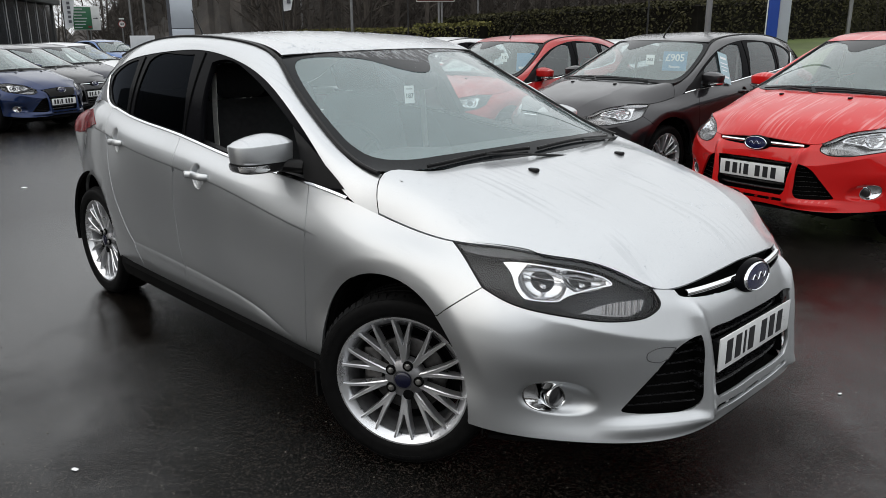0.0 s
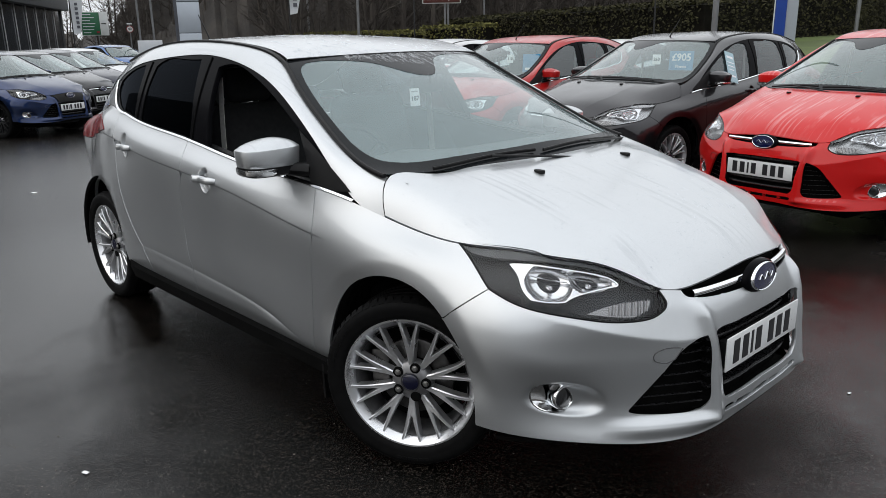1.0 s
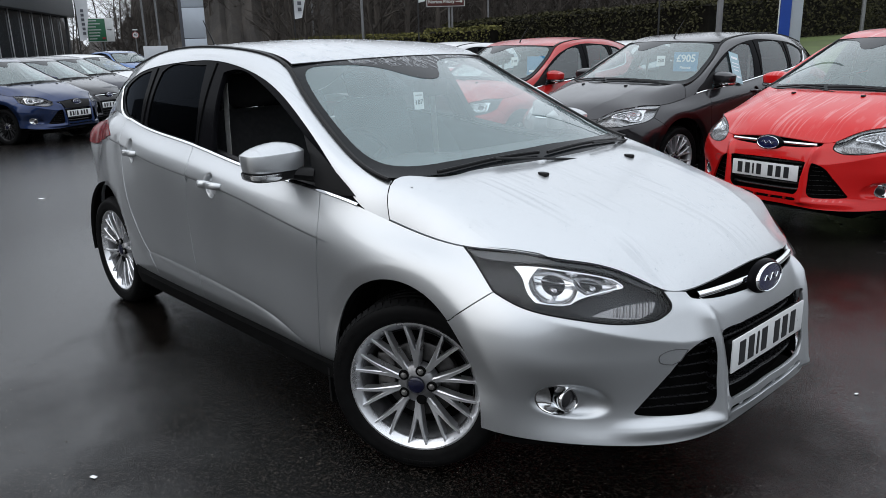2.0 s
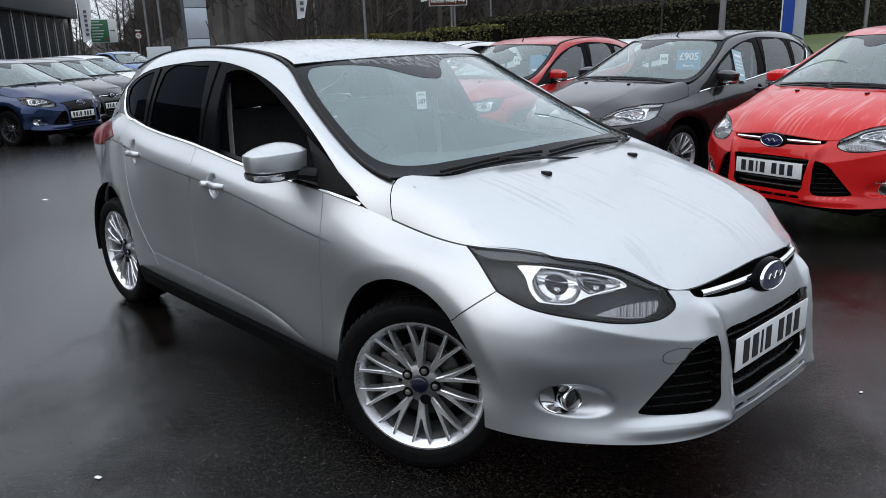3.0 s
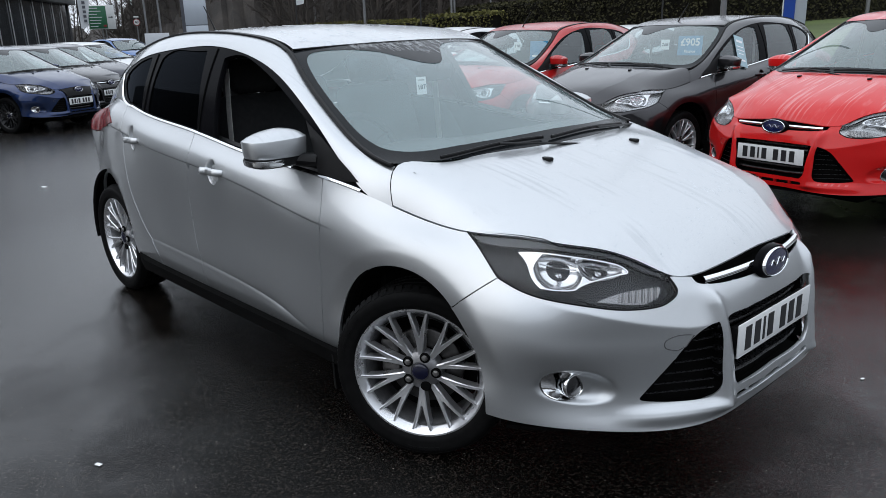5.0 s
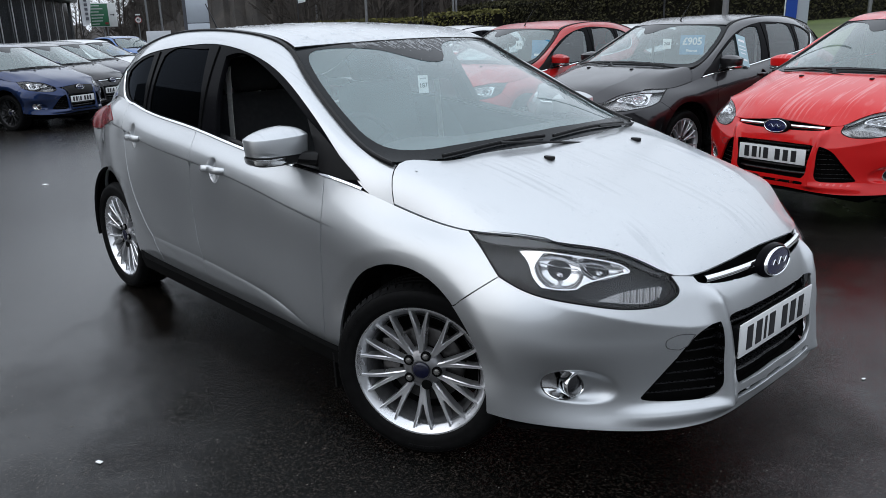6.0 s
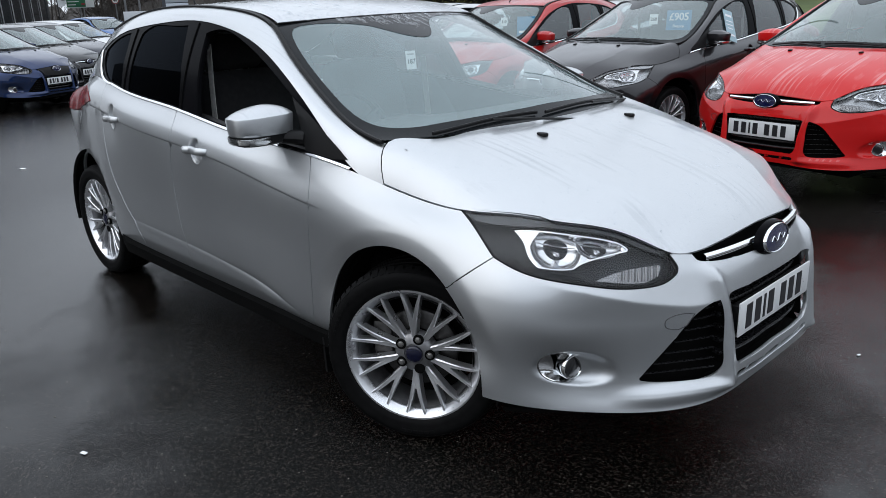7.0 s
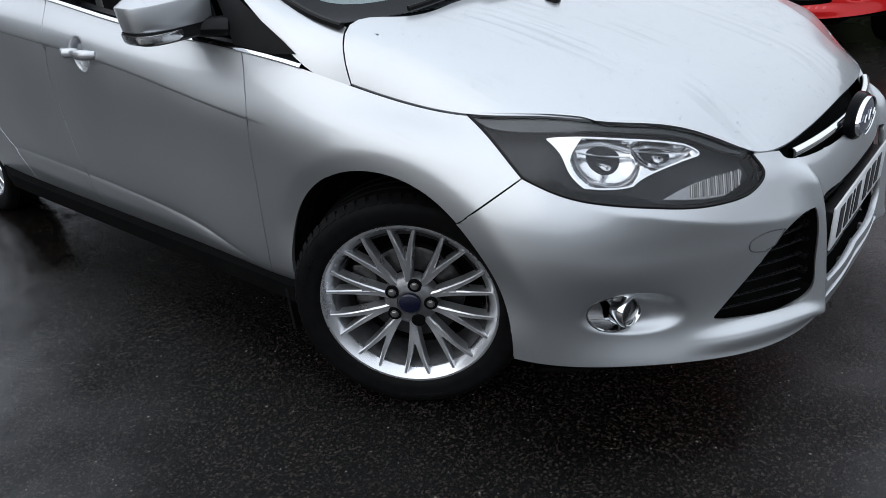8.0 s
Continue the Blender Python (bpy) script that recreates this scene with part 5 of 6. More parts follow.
    tray = tray + [(x, -y, z) for x, y, z in tray[::-1][1:]]
    n = len(tray)
    part("undertray", ([(x, y, z) for x, y, z in tray] + [(x, y, z + .012) for x, y, z in tray], [tuple(range(n)), tuple(range(2 * n - 1, n - 1, -1))] + [(i, (i + 1) % n, n + (i + 1) % n, n + i) for i in range(n)]), DARK_VOID, car, "black plastic undertray")
    for y in (-.70, .70):
        part("side_pan", block((1.86, .30, .05), (-1.31, y, .275), .01), DARK_VOID, car)
    part("floor_pan", block((2.20, 1.20, .13), (-1.33, 0, .215), .03), DARK_VOID, car)
    part("nose_pan", block((.82, 1.00, .12), (.10, 0, .225), .03), DARK_VOID, car)
    part("bulkhead", block((.05, 1.46, .52), (-.28, 0, .62), .02), DARK_VOID, car)
    part("tail_pan", block((.85, 1.1, .25), (-2.95, 0, .38), .05), DARK_VOID, car)
    part("duct_floor", block((.20, .60, .016), (.755, 0, .312), .004), DARK_VOID, car)
    part("chin_pan", block((.20, .60, .06), (.56, 0, .235), .015), BLACK_PLASTIC, car)
    # --- cabin
    dash = []
    for y in np.linspace(-.70, .70, 13):
        h = .03 * math.exp(-((y + .37) / .2) ** 2)
        dash.append([(-.10, y, .985), (-.32, y, 1.005 + h), (-.52, y, .995 + h), (-.60, y, .94 + h), (-.62, y, .80), (-.55, y, .60), (-.30, y, .55)])
    dv = [p for q in dash for p in q]
    df = [(7 * i + j, 7 * i + j + 1, 7 * i + j + 8, 7 * i + j + 7) for i in range(12) for j in range(6)]
    board = part("dashboard", (dv, df), DASH, car, "dark grey moulded dashboard", sharp=60)
    part("air_vent", block((.06, .22, .05), (-.585, 0, .93), .015), BLACK_PLASTIC, board)
    wheel_m = Matrix.Translation((-.80, -.37, .93)) @ Matrix.Rotation(radians(66), 4, "Y")
    ring = [tuple(wheel_m @ Vector((.182 * math.cos(a), .182 * math.sin(a), 0))) for a in np.linspace(0, 2 * math.pi, 32, endpoint=False)]
    sw = part("steering_wheel", sweep(ring, disc_section(.015, 8), up=tuple(wheel_m.to_3x3() @ Vector((0, 0, 1))), closed=True), BLACK_PLASTIC, car)
    part("steering_boss", moved(egg((.07, .09, .03), (0, 0, -.015), 3, 16, 8), wheel_m), BLACK_PLASTIC, sw)
    for a in (0, 120, 240):
        q = wheel_m @ Matrix.Rotation(radians(a), 4, "Z")
        part("steering_spoke", sweep([tuple(q @ Vector((.04, 0, -.015))), tuple(q @ Vector((.18, 0, 0)))], disc_section(.016, 6, .5)), BLACK_PLASTIC, sw)
    for sx, sy in ((-1.30, -.37), (-1.30, .37), (-2.15, -.38), (-2.15, .38)):
        seat = part("seat_cushion", block((.50, .50, .17), (sx, sy, .55), .06, 3), SEAT_CLOTH, car, "black cloth seat")
        part("seat_back", block((.15, .48, .62), (sx - .30, sy, .86), .06, 3, Matrix.Rotation(radians(-18), 4, "Y")), SEAT_CLOTH, seat)
        part("headrest", block((.10, .26, .17), (sx - .42, sy, 1.245), .05, 3, Matrix.Rotation(radians(-12), 4, "Y")), SEAT_CLOTH, seat)
        for d in (-.05, .05):
            part("headrest_post", sweep([(sx - .39, sy + d, 1.12), (sx - .415, sy + d, 1.21)], disc_section(.006, 6), up=(1, 0, 0)), SATIN_CHROME, seat)
    for s in (1, -1):
        belt = [(-1.47, -s * .64, 1.30), (-1.46, -s * .655, 1.10), (-1.45, -s * .665, .85), (-1.44, -s * .68, .55)]
        part("seat_belt", sweep(belt, [(-.022, -.001), (.022, -.001), (.022, .001), (-.022, .001)], up=(0, s, .2)), BELT_GREY, car, "light grey seat belt webbing")
    mirror_stem = part("rear_view_mirror", block((.035, .25, .075), (-.745, -.01, 1.262), .018, 3, Matrix.Rotation(radians(14), 4, "Z")), BLACK_PLASTIC, car)
    part("mirror_stalk", sweep([(-.715, 0, 1.318), (-.725, 0, 1.30), (-.74, 0, 1.275)], disc_section(.016, 8), up=(0, 1, 0)), BLACK_PLASTIC, mirror_stem)
    hl = patch(lambda a, b: roof(a, .02 + .93 * np.asarray(b)) * np.array([1, .97, 1]) - np.array([0, 0, .035]), (0, 1), (0, 1), 10, 16, -1)
    part("headlining", joined(hl, flipped(hl)), HEADLINER, car)
    # --- wheels
    for x, s in ((0, 1), (0, -1), (-2.648, 1), (-2.648, -1)):
        build_wheel(car, pose(x, -s * .728, .311, 0, 0, 0 if s == 1 else 180))
    return car


RIB_DARK = make("rib_shadow_grey", (.10, .10, .105), .3, .3)
FRIT = worn("screen_frit", (.010, .0115, .0130), .15, scale=30, amount=.2, relief=0, Specular_IOR_Level=.12)
REFLECTOR = worn("lamp_reflector", (.74, .75, .77), .16, 1.0, scale=30, amount=.10, relief=.25, fine=60)
LAMP_SHELF = worn("lamp_shelf_sky_grey", (.060, .064, .070), .45, scale=20, amount=.3, relief=.05)
CAP_BLUE = make("cap_blue", (.004, .005, .022), .25, 0, Coat_Weight=.6)
NUT_STEEL = worn("nut_steel", (.42, .41, .40), .35, .9, scale=40, amount=.3, relief=0)
SEAM_DARK = make("seam_dark", (.05, .05, .052), .6)
LAMP_BLACK = worn("lamp_housing", (.020, .022, .026), .30, scale=14, amount=.3, relief=0, Specular_IOR_Level=.2)
SMOKE_LENS = make("fog_lens", (.022, .022, .024), .12, .1, Coat_Weight=.2)
BELT_GREY = worn("belt_webbing", (.58, .57, .55), .8, scale=60, amount=.2, relief=.2)
HEADLINER = worn("headlining", (.36, .36, .35), .95, scale=40, amount=.1, relief=.2)

SILVER = (.578, .598, .615, 1)
hatchback = build_car("hatchback")
tagged(hatchback, "silver five-door hatchback wet with rain, driver's window open", "car")


def paint_car(car, color, solid=False):
    for o in car.children_recursive:
        if o.type == "MESH" and o.data.materials and o.data.materials[0] == METALLIC:
            o.color = color
            if solid:
                o.material_slots[0].link = "OBJECT"
                o.material_slots[0].material = SOLID


paint_car(hatchback, SILVER)

# ---------------------------------------------------------------- the other parked cars
def parked(x, y, yaw, color, label, solid=False, scale=(1, 1, 1), name="parked_car"):
    z = float(ground_z(x, y))
    car = copy_thing(hatchback, pose(x, y, z, 0, 0, yaw) @ Matrix.Diagonal((*scale, 1)))
    car.name = name
    tagged(car, label, "car", group="parked cars")
    paint_car(car, color, solid)
    for o in car.children:
        if o.data and o.data.materials and o.data.materials[0] == SCREEN_GLASS:
            o.material_slots[0].link = "OBJECT"
            o.material_slots[0].material = SKY_HAZE_GLASS
    return car


LIGHT_GLASS = pane("lightly_tinted_glass", (.60, .68, .69), ior=1.75, haze=.06, haze_color=(.55, .70, .74))


def clear_windows(car):
    for o in car.children_recursive:
        if o.type == "MESH" and o.data.materials and o.data.materials[0] in (PRIVACY_GLASS, CLEAR_GLASS):
            o.material_slots[0].link = "OBJECT"
            o.material_slots[0].material = LIGHT_GLASS


RED = (.58, .007, .007, 1)
red_hatch = parked(-.415, 3.92, -98.5, RED, "bright red hatchback parked facing out, wet bonnet", True)
grey_hatch = parked(-2.76, 4.35, -94.3, (.020, .019, .022, 1), "dark grey hatchback with a price card in its windscreen")
small_red = parked(-4.80, 4.30, -88, (.40, .008, .008, 1), "red small hatchback with a price card behind the glass", True, (.97, .97, 1.0))
white_back = parked(-8.05, 5.75, -88, (.70, .71, .72, 1), "white hatchback in the parked row", True, (.93, .96, 1.01))
parked(-8.0, 10.9, -88, (.62, .63, .64, 1), "pale hatchback in the row behind", True)
blue_hatch = parked(-13.5, 2.0, 25, (.0003, .016, .078, 1), "deep blue sporty hatchback parked by the showroom")
for i, (color, label, solid) in enumerate([((.006, .006, .009, 1), "black hatchback in the showroom row", False), ((.007, .008, .022, 1), "midnight blue hatchback in the showroom row", False),
                                           ((.72, .73, .74, 1), "white hatchback in the showroom row", True)]):
    parked(-15.5 - 2.0 * i, 3.3 + 1.27 * i, 27, color, label, solid)
parked(-29.5, 10.4, 10, (.02, .10, .30, 1), 'light blue hatchback far down the row')

clear_windows(grey_hatch)
clear_windows(small_red)

# the red and grey cars' lamps are lined in silver
LAMP_SILVER = worn("silver_lamp_lining", (.42, .43, .44), .25, .6, scale=10, amount=.25, relief=0)
for o in list(red_hatch.children_recursive) + list(grey_hatch.children_recursive):
    if o.data and o.data.materials and (o.data.materials[0] in (LAMP_BLACK, LAMP_SHELF) or o.name.split(".")[0] == "lamp_band"):
        o.material_slots[0].link = "OBJECT"
        o.material_slots[0].material = LAMP_SILVER
# the blue car wears a tall black mesh grille
tall = [(u, v) for u, v in loop(curve([(-1.45, 3.86), (-1.30, 3.86), (-1.10, 3.78)], 4), curve([(-1.10, 3.78), (-1.12, 3.2), (-1.17, 2.4)], 4), [(-1.45, 2.3)])]
mask = panel(flank, tall, lift=.016, thick=.03, gap=0, step=.03)
part("grille_mask", joined(mask, flipped(mask)), BLACK_PLASTIC, blue_hatch, "tall black mesh grille")

# and runs on dark wheels
DARK_ALLOY = worn("dark_alloy", (.012, .012, .013), .4, .5, scale=6, amount=.2, relief=0)
for o in blue_hatch.children_recursive:
    if o.type == "MESH" and o.data.materials and o.data.materials[0] == ALLOY:
        o.material_slots[0].link = "OBJECT"
        o.material_slots[0].material = DARK_ALLOY

# ---------------------------------------------------------------- surroundings
GROUND_FAR = -.216


def mat_bark():
    return worn("bare_wood", (.060, .050, .042), .95, scale=.6, amount=.5, relief=0)


def mat_leaf(name, a, b):
    m = make(name, a, .8, Specular_IOR_Level=.12)
    t, bs, add = nodes_of(m)
    g = add("NewGeometry")
    t.links.new(mixed(t, add, g.outputs["Random Per Island"], a, b), bs.inputs["Base Color"])
    return m


def woodland():
    """Bare winter trees: trunks with limbs and twigs, joined."""
    rng = random.Random(4)
    verts, faces = [], []

    def stick(p, q, r0, r1, sides=4):
        p, q = Vector(p), Vector(q)
        d = (q - p).normalized()
        s = d.cross(Vector((.3, .2, 1)) if abs(d.z) < .95 else Vector((1, 0, 0))).normalized()
        t = d.cross(s)
        n = len(verts)
        for c, r in ((p, r0), (q, r1)):
            for k in range(sides):
                a = 2 * math.pi * k / sides
                verts.append(c + (s * math.cos(a) + t * math.sin(a)) * r)
        for k in range(sides):
            faces.append((n + k, n + (k + 1) % sides, n + sides + (k + 1) % sides, n + sides + k))

    def tree(x, y, h):
        p = Vector((x, y, GROUND_FAR))
        r = .06 + .012 * h * rng.uniform(.6, 1.3)
        lean = Vector((rng.uniform(-.12, .12), rng.uniform(-.12, .12), 1))
        steps = 5
        for i in range(steps):
            q = p + (lean + Vector((rng.uniform(-.1, .1), rng.uniform(-.1, .1), 0))) * (h / steps)
            r1 = r * .78
            stick(p, q, r, r1, 5)
            for _ in range(5):
                a = rng.uniform(0, 2 * math.pi)
                f = rng.random()
                s = p + (q - p) * f
                e = s + Vector((math.cos(a), math.sin(a), rng.uniform(.3, 1.3))) * rng.uniform(.8, 2.4)
                stick(s, e, r * .35, r * .12, 3)
                for _ in range(5):
                    b = a + rng.uniform(-1.2, 1.2)
                    f2 = rng.uniform(.3, 1)
                    s2 = s + (e - s) * f2
                    stick(s2, s2 + Vector((math.cos(b), math.sin(b), rng.uniform(-.1, 1.2))) * rng.uniform(.4, 1.3), r * .10 + .006, .004, 3)
            p, r = q, r1
    for _ in range(230):
        a = radians(rng.uniform(101, 158))
        d = rng.uniform(42, 62) if a > radians(118) else rng.uniform(46, 62)
        d += 20 * max(0.0, min(1.0, (math.degrees(a) - 147) / 4))
        tree(1.86 + d * math.cos(a), -2.38 + d * math.sin(a), rng.uniform(6, 11))
    for _ in range(12):
        a = radians(rng.uniform(157, 162))
        d = rng.uniform(60, 80)
        tree(1.86 + d * math.cos(a), -2.38 + d * math.sin(a), rng.uniform(3.5, 6))
    # undergrowth: thin upright stems
    for _ in range(2600):
        a = radians(rng.uniform(103, 159))
        d = rng.uniform(40, 52) + 18 * max(0.0, min(1.0, (math.degrees(a) - 147) / 4))
        p = Vector((1.86 + d * math.cos(a), -2.38 + d * math.sin(a), GROUND_FAR))
        stick(p, p + Vector((rng.uniform(-.6, .6), rng.uniform(-.6, .6), rng.uniform(1.2, 4.2))), rng.uniform(.012, .03), .004, 3)
    return verts, faces


BARK = mat_bark()
tagged(part("woodland", woodland(), BARK), "bare brown winter trees and saplings behind the car park", "trees", kind="stuff")


def bank(a0, a1, near, far, height, seed, n=160, dip=None):
    """A wooded rise: an uneven dark slope with a ragged top."""
    verts, faces, rows = [], [], 7
    for i in range(n + 1):
        a = radians(a0 + (a1 - a0) * i / n)
        h = height * (.8 + .35 * noise.noise(Vector((i * .21, seed, 0))) + .25 * noise.noise(Vector((i * .9, seed, 4))))
        if dip:
            h *= dip(math.degrees(a))
        for j in range(rows + 1):
            t = j / rows
            d = near + (far - near) * t + .8 * noise.noise(Vector((i * .5, j * .8, seed)))
            z = GROUND_FAR + h * t ** 1.2 + (.5 * noise.noise(Vector((i * .7, j * 1.1, seed + 9))) if 0 < j else 0)
            verts.append((1.86 + d * math.cos(a), -2.38 + d * math.sin(a), z))
    for i in range(n):
        for j in range(rows):
            k = i * (rows + 1) + j
            faces.append((k, k + rows + 1, k + rows + 2, k + 1))
    return verts, faces


SCRUB = worn("winter_scrub", (.030, .024, .019), .95, scale=.5, amount=.55, relief=.6, fine=7)
tagged(part("wooded_bank", bank(98, 157, 50, 66, 9.0, 1, 160, lambda a: float(1 - smooth(np.array(a), 150, 157)) * .75 + .25), SCRUB), "dark brown wooded bank behind the trees", "woodland", kind="structure")
tagged(part("wooded_bank", bank(146, 159.3, 62, 76, 9.5, 5, 60, lambda a: float(1 - smooth(np.array(a), 157, 159.3)) * .8 + .2), SCRUB), "dark brown wooded bank rising beyond the road signs", "woodland", kind="structure")
tagged(part("far_wood", bank(156, 163.5, 85, 110, 3.0, 2, 40), SCRUB), "distant dark wood beyond the road", "woodland", kind="structure")
# unseen bank, added round behind the camera to darken reflections
tagged(part("wood_behind", bank(190, 458, 38, 55, 8.0, 3, 300), SCRUB), "unseen dark bank added to darken the cars' reflections", "woodland", kind="structure")


def hedge(name, points, width, seed, leaf, count, label):
    """A clipped hedge: a dark core under many small leaves."""
    rng = random.Random(seed)
    core, leaves, faces = [], [], []
    pts = [Vector((x, y, 0)) for x, y, h in points]
    for i in range(len(points) - 1):
        a, b = pts[i], pts[i + 1]
        d = (b - a).normalized()
        side = Vector((-d.y, d.x, 0))
        for _ in range(int(count * (b - a).length)):
            t = rng.uniform(-.30, .30 + (b - a).length) / (b - a).length
            h = points[i][2] + (points[i + 1][2] - points[i][2]) * t
            h += .10 * noise.noise(Vector((t * (b - a).length * .9, i, seed)))
            if rng.random() < .35:
                off, z = rng.uniform(-width, width) / 2, h + rng.uniform(-.07, .10)
            else:
                off, z = -rng.choice((-1, 1)) * width / 2 * rng.uniform(.9, 1.12), rng.uniform(GROUND_FAR, h)
            p = a + (b - a) * t + side * off + Vector((0, 0, z))
            u = Vector((rng.gauss(0, 1), rng.gauss(0, 1), rng.gauss(0, 1))).normalized()
            w = u.orthogonal().normalized()
            s = rng.uniform(.04, .085)
            n = len(leaves)
            leaves += [p - u * s, p + w * s * .6, p + u * s, p - w * s * .6]
            faces.append((n, n + 1, n + 2, n + 3))
    path = [tuple(p + Vector((0, 0, GROUND_FAR))) for p in pts]
    sec = [[(-width * .44, 0), (width * .44, 0), (width * .42, h - GROUND_FAR - .12), (width * .3, h - GROUND_FAR - .04), (-width * .3, h - GROUND_FAR - .04), (-width * .42, h - GROUND_FAR - .12)] for x, y, h in points]
    core = part(name, sweep(path, sec), HEDGE_CORE)
    part("foliage", (leaves, faces), leaf, core)
    return tagged(core, label, "hedge")


HEDGE_CORE = worn("hedge_inside", (.012, .011, .008), .95, scale=3, amount=.5, relief=.5, fine=20, Specular_IOR_Level=.1)
GOLD_LEAF = mat_leaf("golden_privet", (.135, .125, .040), (.060, .062, .022))
DARK_LEAF = mat_leaf("dark_hedge_leaf", (.055, .052, .024), (.014, .014, .009))
hedge("hedge", [(-38, 23.2, 1.45), (-35.6, 23.4, 1.58), (-31, 23.6, 1.62), (-27.5, 23.8, 1.58)], 1.3, 5, GOLD_LEAF, 800, "low clipped golden-green privet hedge")
hedge("hedge", [(-25.6, 23.2, 1.78), (-22.6, 23.8, 1.82)], 1.3, 6, GOLD_LEAF, 800, "short golden-green clipped privet hedge")
hedge("hedge", [(-27.2, 26.2, 2.1), (-20, 25.0, 2.3), (-12.4, 24.2, 2.45), (-10.4, 31, 2.75), (-12, 41, 3.1), (0, 42, 3.1)], 1.4, 7, DARK_LEAF, 1150, "tall dark brown winter hedge along the yard's edge")


def verge():
    verts, faces = [], []
    for i in range(25):
        a = radians(96 + 20 * i / 24)
        for d, z in ((19, GROUND_FAR + .01), (21, .0), (26, .55), (33, 1.15), (38, 1.35)):
            verts.append((1.86 + d * math.cos(a), -2.38 + d * math.sin(a), z + .03 * noise.noise(Vector((i, d, 0)))))
    for i in range(24):
        for j in range(4):
            k = i * 5 + j
            faces.append((k, k + 5, k + 6, k + 1))
    return verts, faces


GRASS = worn("winter_grass", (.090, .125, .030), .9, scale=.7, amount=.4, relief=.5, fine=30)


# showroom: glazed front under a deep grey fascia
FASCIA = worn("grey_fascia", (.085, .090, .098), .45, .3, scale=.5, amount=.12, relief=0)
MULLION = worn("mullion_grey", (.60, .605, .61), .4, .5, scale=3, amount=.1, relief=0)
SHOP_GLASS = worn("showroom_glass", (.030, .036, .042), .10, scale=.4, amount=.4, relief=0, Specular_IOR_Level=.35)
WALL_GREY = worn("plinth_grey", (.10, .10, .10), .7, scale=2, amount=.2)
showroom = empty("showroom")
tagged(showroom, "grey showroom with tall dark glazing under a deep fascia", "building")
sa, sb = Vector((-32.5, 3.63, 0)), Vector((-58.9, 17.7, 0))
along = (sb - sa).normalized()
out = Vector((along.y, -along.x, 0))
if out.dot(Vector((1, 0, 0))) < 0:
    out = -out
turn = Matrix(((along.x, -out.x, 0, 0), (along.y, -out.y, 0, 0), (0, 0, 1, 0), (0, 0, 0, 1)))
span = (sb - sa).length


def on_front_of(geo):
    return moved(geo, Matrix.Translation(sa) @ turn)


part("fascia", on_front_of(block((span, 9, 2.6), (span / 2, 4.1, 3.50 + 1.3), .03)), FASCIA, showroom)
part("plinth", on_front_of(block((span, 8.4, .62), (span / 2, 4.3, GROUND_FAR + .30), .02)), WALL_GREY, showroom)
part("glazing", on_front_of(block((span - .2, .06, 3.6), (span / 2, .22, 2.0), .0)), SHOP_GLASS, showroom, "dark reflective showroom glazing")
part("end_wall", on_front_of(block((.35, 8.4, 4.0), (span - .18, 4.3, 1.72), .02)), WALL_GREY, showroom)
part("end_wall", on_front_of(block((.35, 8.4, 4.0), (.18, 4.3, 1.72), .02)), WALL_GREY, showroom)
part("back_wall", on_front_of(block((span, .3, 4.0), (span / 2, 8.3, 1.72), .02)), WALL_GREY, showroom)
mull = mesh_of("mullion", *block((.07, .05, 3.6), (0, 0, 0), .008))
for k in range(12):
    part("mullion", mull, MULLION, showroom, m=Matrix.Translation(sa) @ turn @ Matrix.Translation((.2 + (span - .4) * k / 11, .14, 1.95)))
part("transom", on_front_of(block((span, .12, .10), (span / 2, .15, .42), .01)), MULLION, showroom)


# poles, flags and signs
POST_GREY = worn("galvanised_post", (.22, .225, .23), .5, .6, scale=4, amount=.2, relief=0)
POST_BLACK = worn("black_pole", (.012, .012, .013), .5, scale=4, amount=.2, relief=0)
FLAG_WHITE = worn("white_flag_cloth", (.62, .64, .66), .8, scale=2, amount=.12, relief=.1)
PANEL_GREY = worn("totem_panel", (.40, .44, .49), .35, .2, scale=1.2, amount=.1, relief=0)
PANEL_SIDE = worn("totem_edge", (.09, .095, .11), .4, .4, scale=1.2, amount=.1, relief=0)
TOTEM_BLUE = worn("totem_blue", (.012, .055, .30), .35, scale=2, amount=.1, relief=0)
SIGN_GREEN = worn("sign_green", (.012, .115, .050), .5, scale=3, amount=.12, relief=0)
SIGN_WHITE = worn("sign_white", (.62, .64, .63), .5, scale=3, amount=.1, relief=0)
SIGN_BROWN = worn("sign_brown", (.085, .022, .016), .5, scale=3, amount=.12, relief=0)
SIGN_RED = make("sign_red", (.20, .015, .015), .5)
EYE_AT = Vector((1.86, -2.38, 0))


def facing(x, y, z=0.0):
    """A pose at x, y turned to fit the camera's view, its -y side towards the camera."""
    d = Vector((x, y, 0)) - EYE_AT
    return pose(x, y, z, 0, 0, math.degrees(math.atan2(d.y, d.x)) - 90)


def post(name, x, y, h, r, material, label, category):
    geo = lathe([(r * 1.7, 0), (r * 1.7, .12), (r, .14), (r * .8, h), (0, h)], 12, "z")
    ob = part(name, geo, material, m=pose(x, y, GROUND_FAR))
    return tagged(ob, label, category)


for x, y, h, r in ((-32.5, 12.05, 8, .05), (-32.1, 12.5, 8, .05)):
    post("flagpole", x, y, h, r, POST_GREY, "slender grey metal flagpole beside the entrance", "pole")
for x, y, h, r in ((-40.0, 26.0, 8, .07), (-30.0, 22.2, 8, .075), (-25.7, 26.85, 8, .05), (-9.2, 30.1, 8, .08)):
    post("street_lamp", x, y, h, r, POST_GREY, "grey street lamp column beyond the hedge", "lamp post")
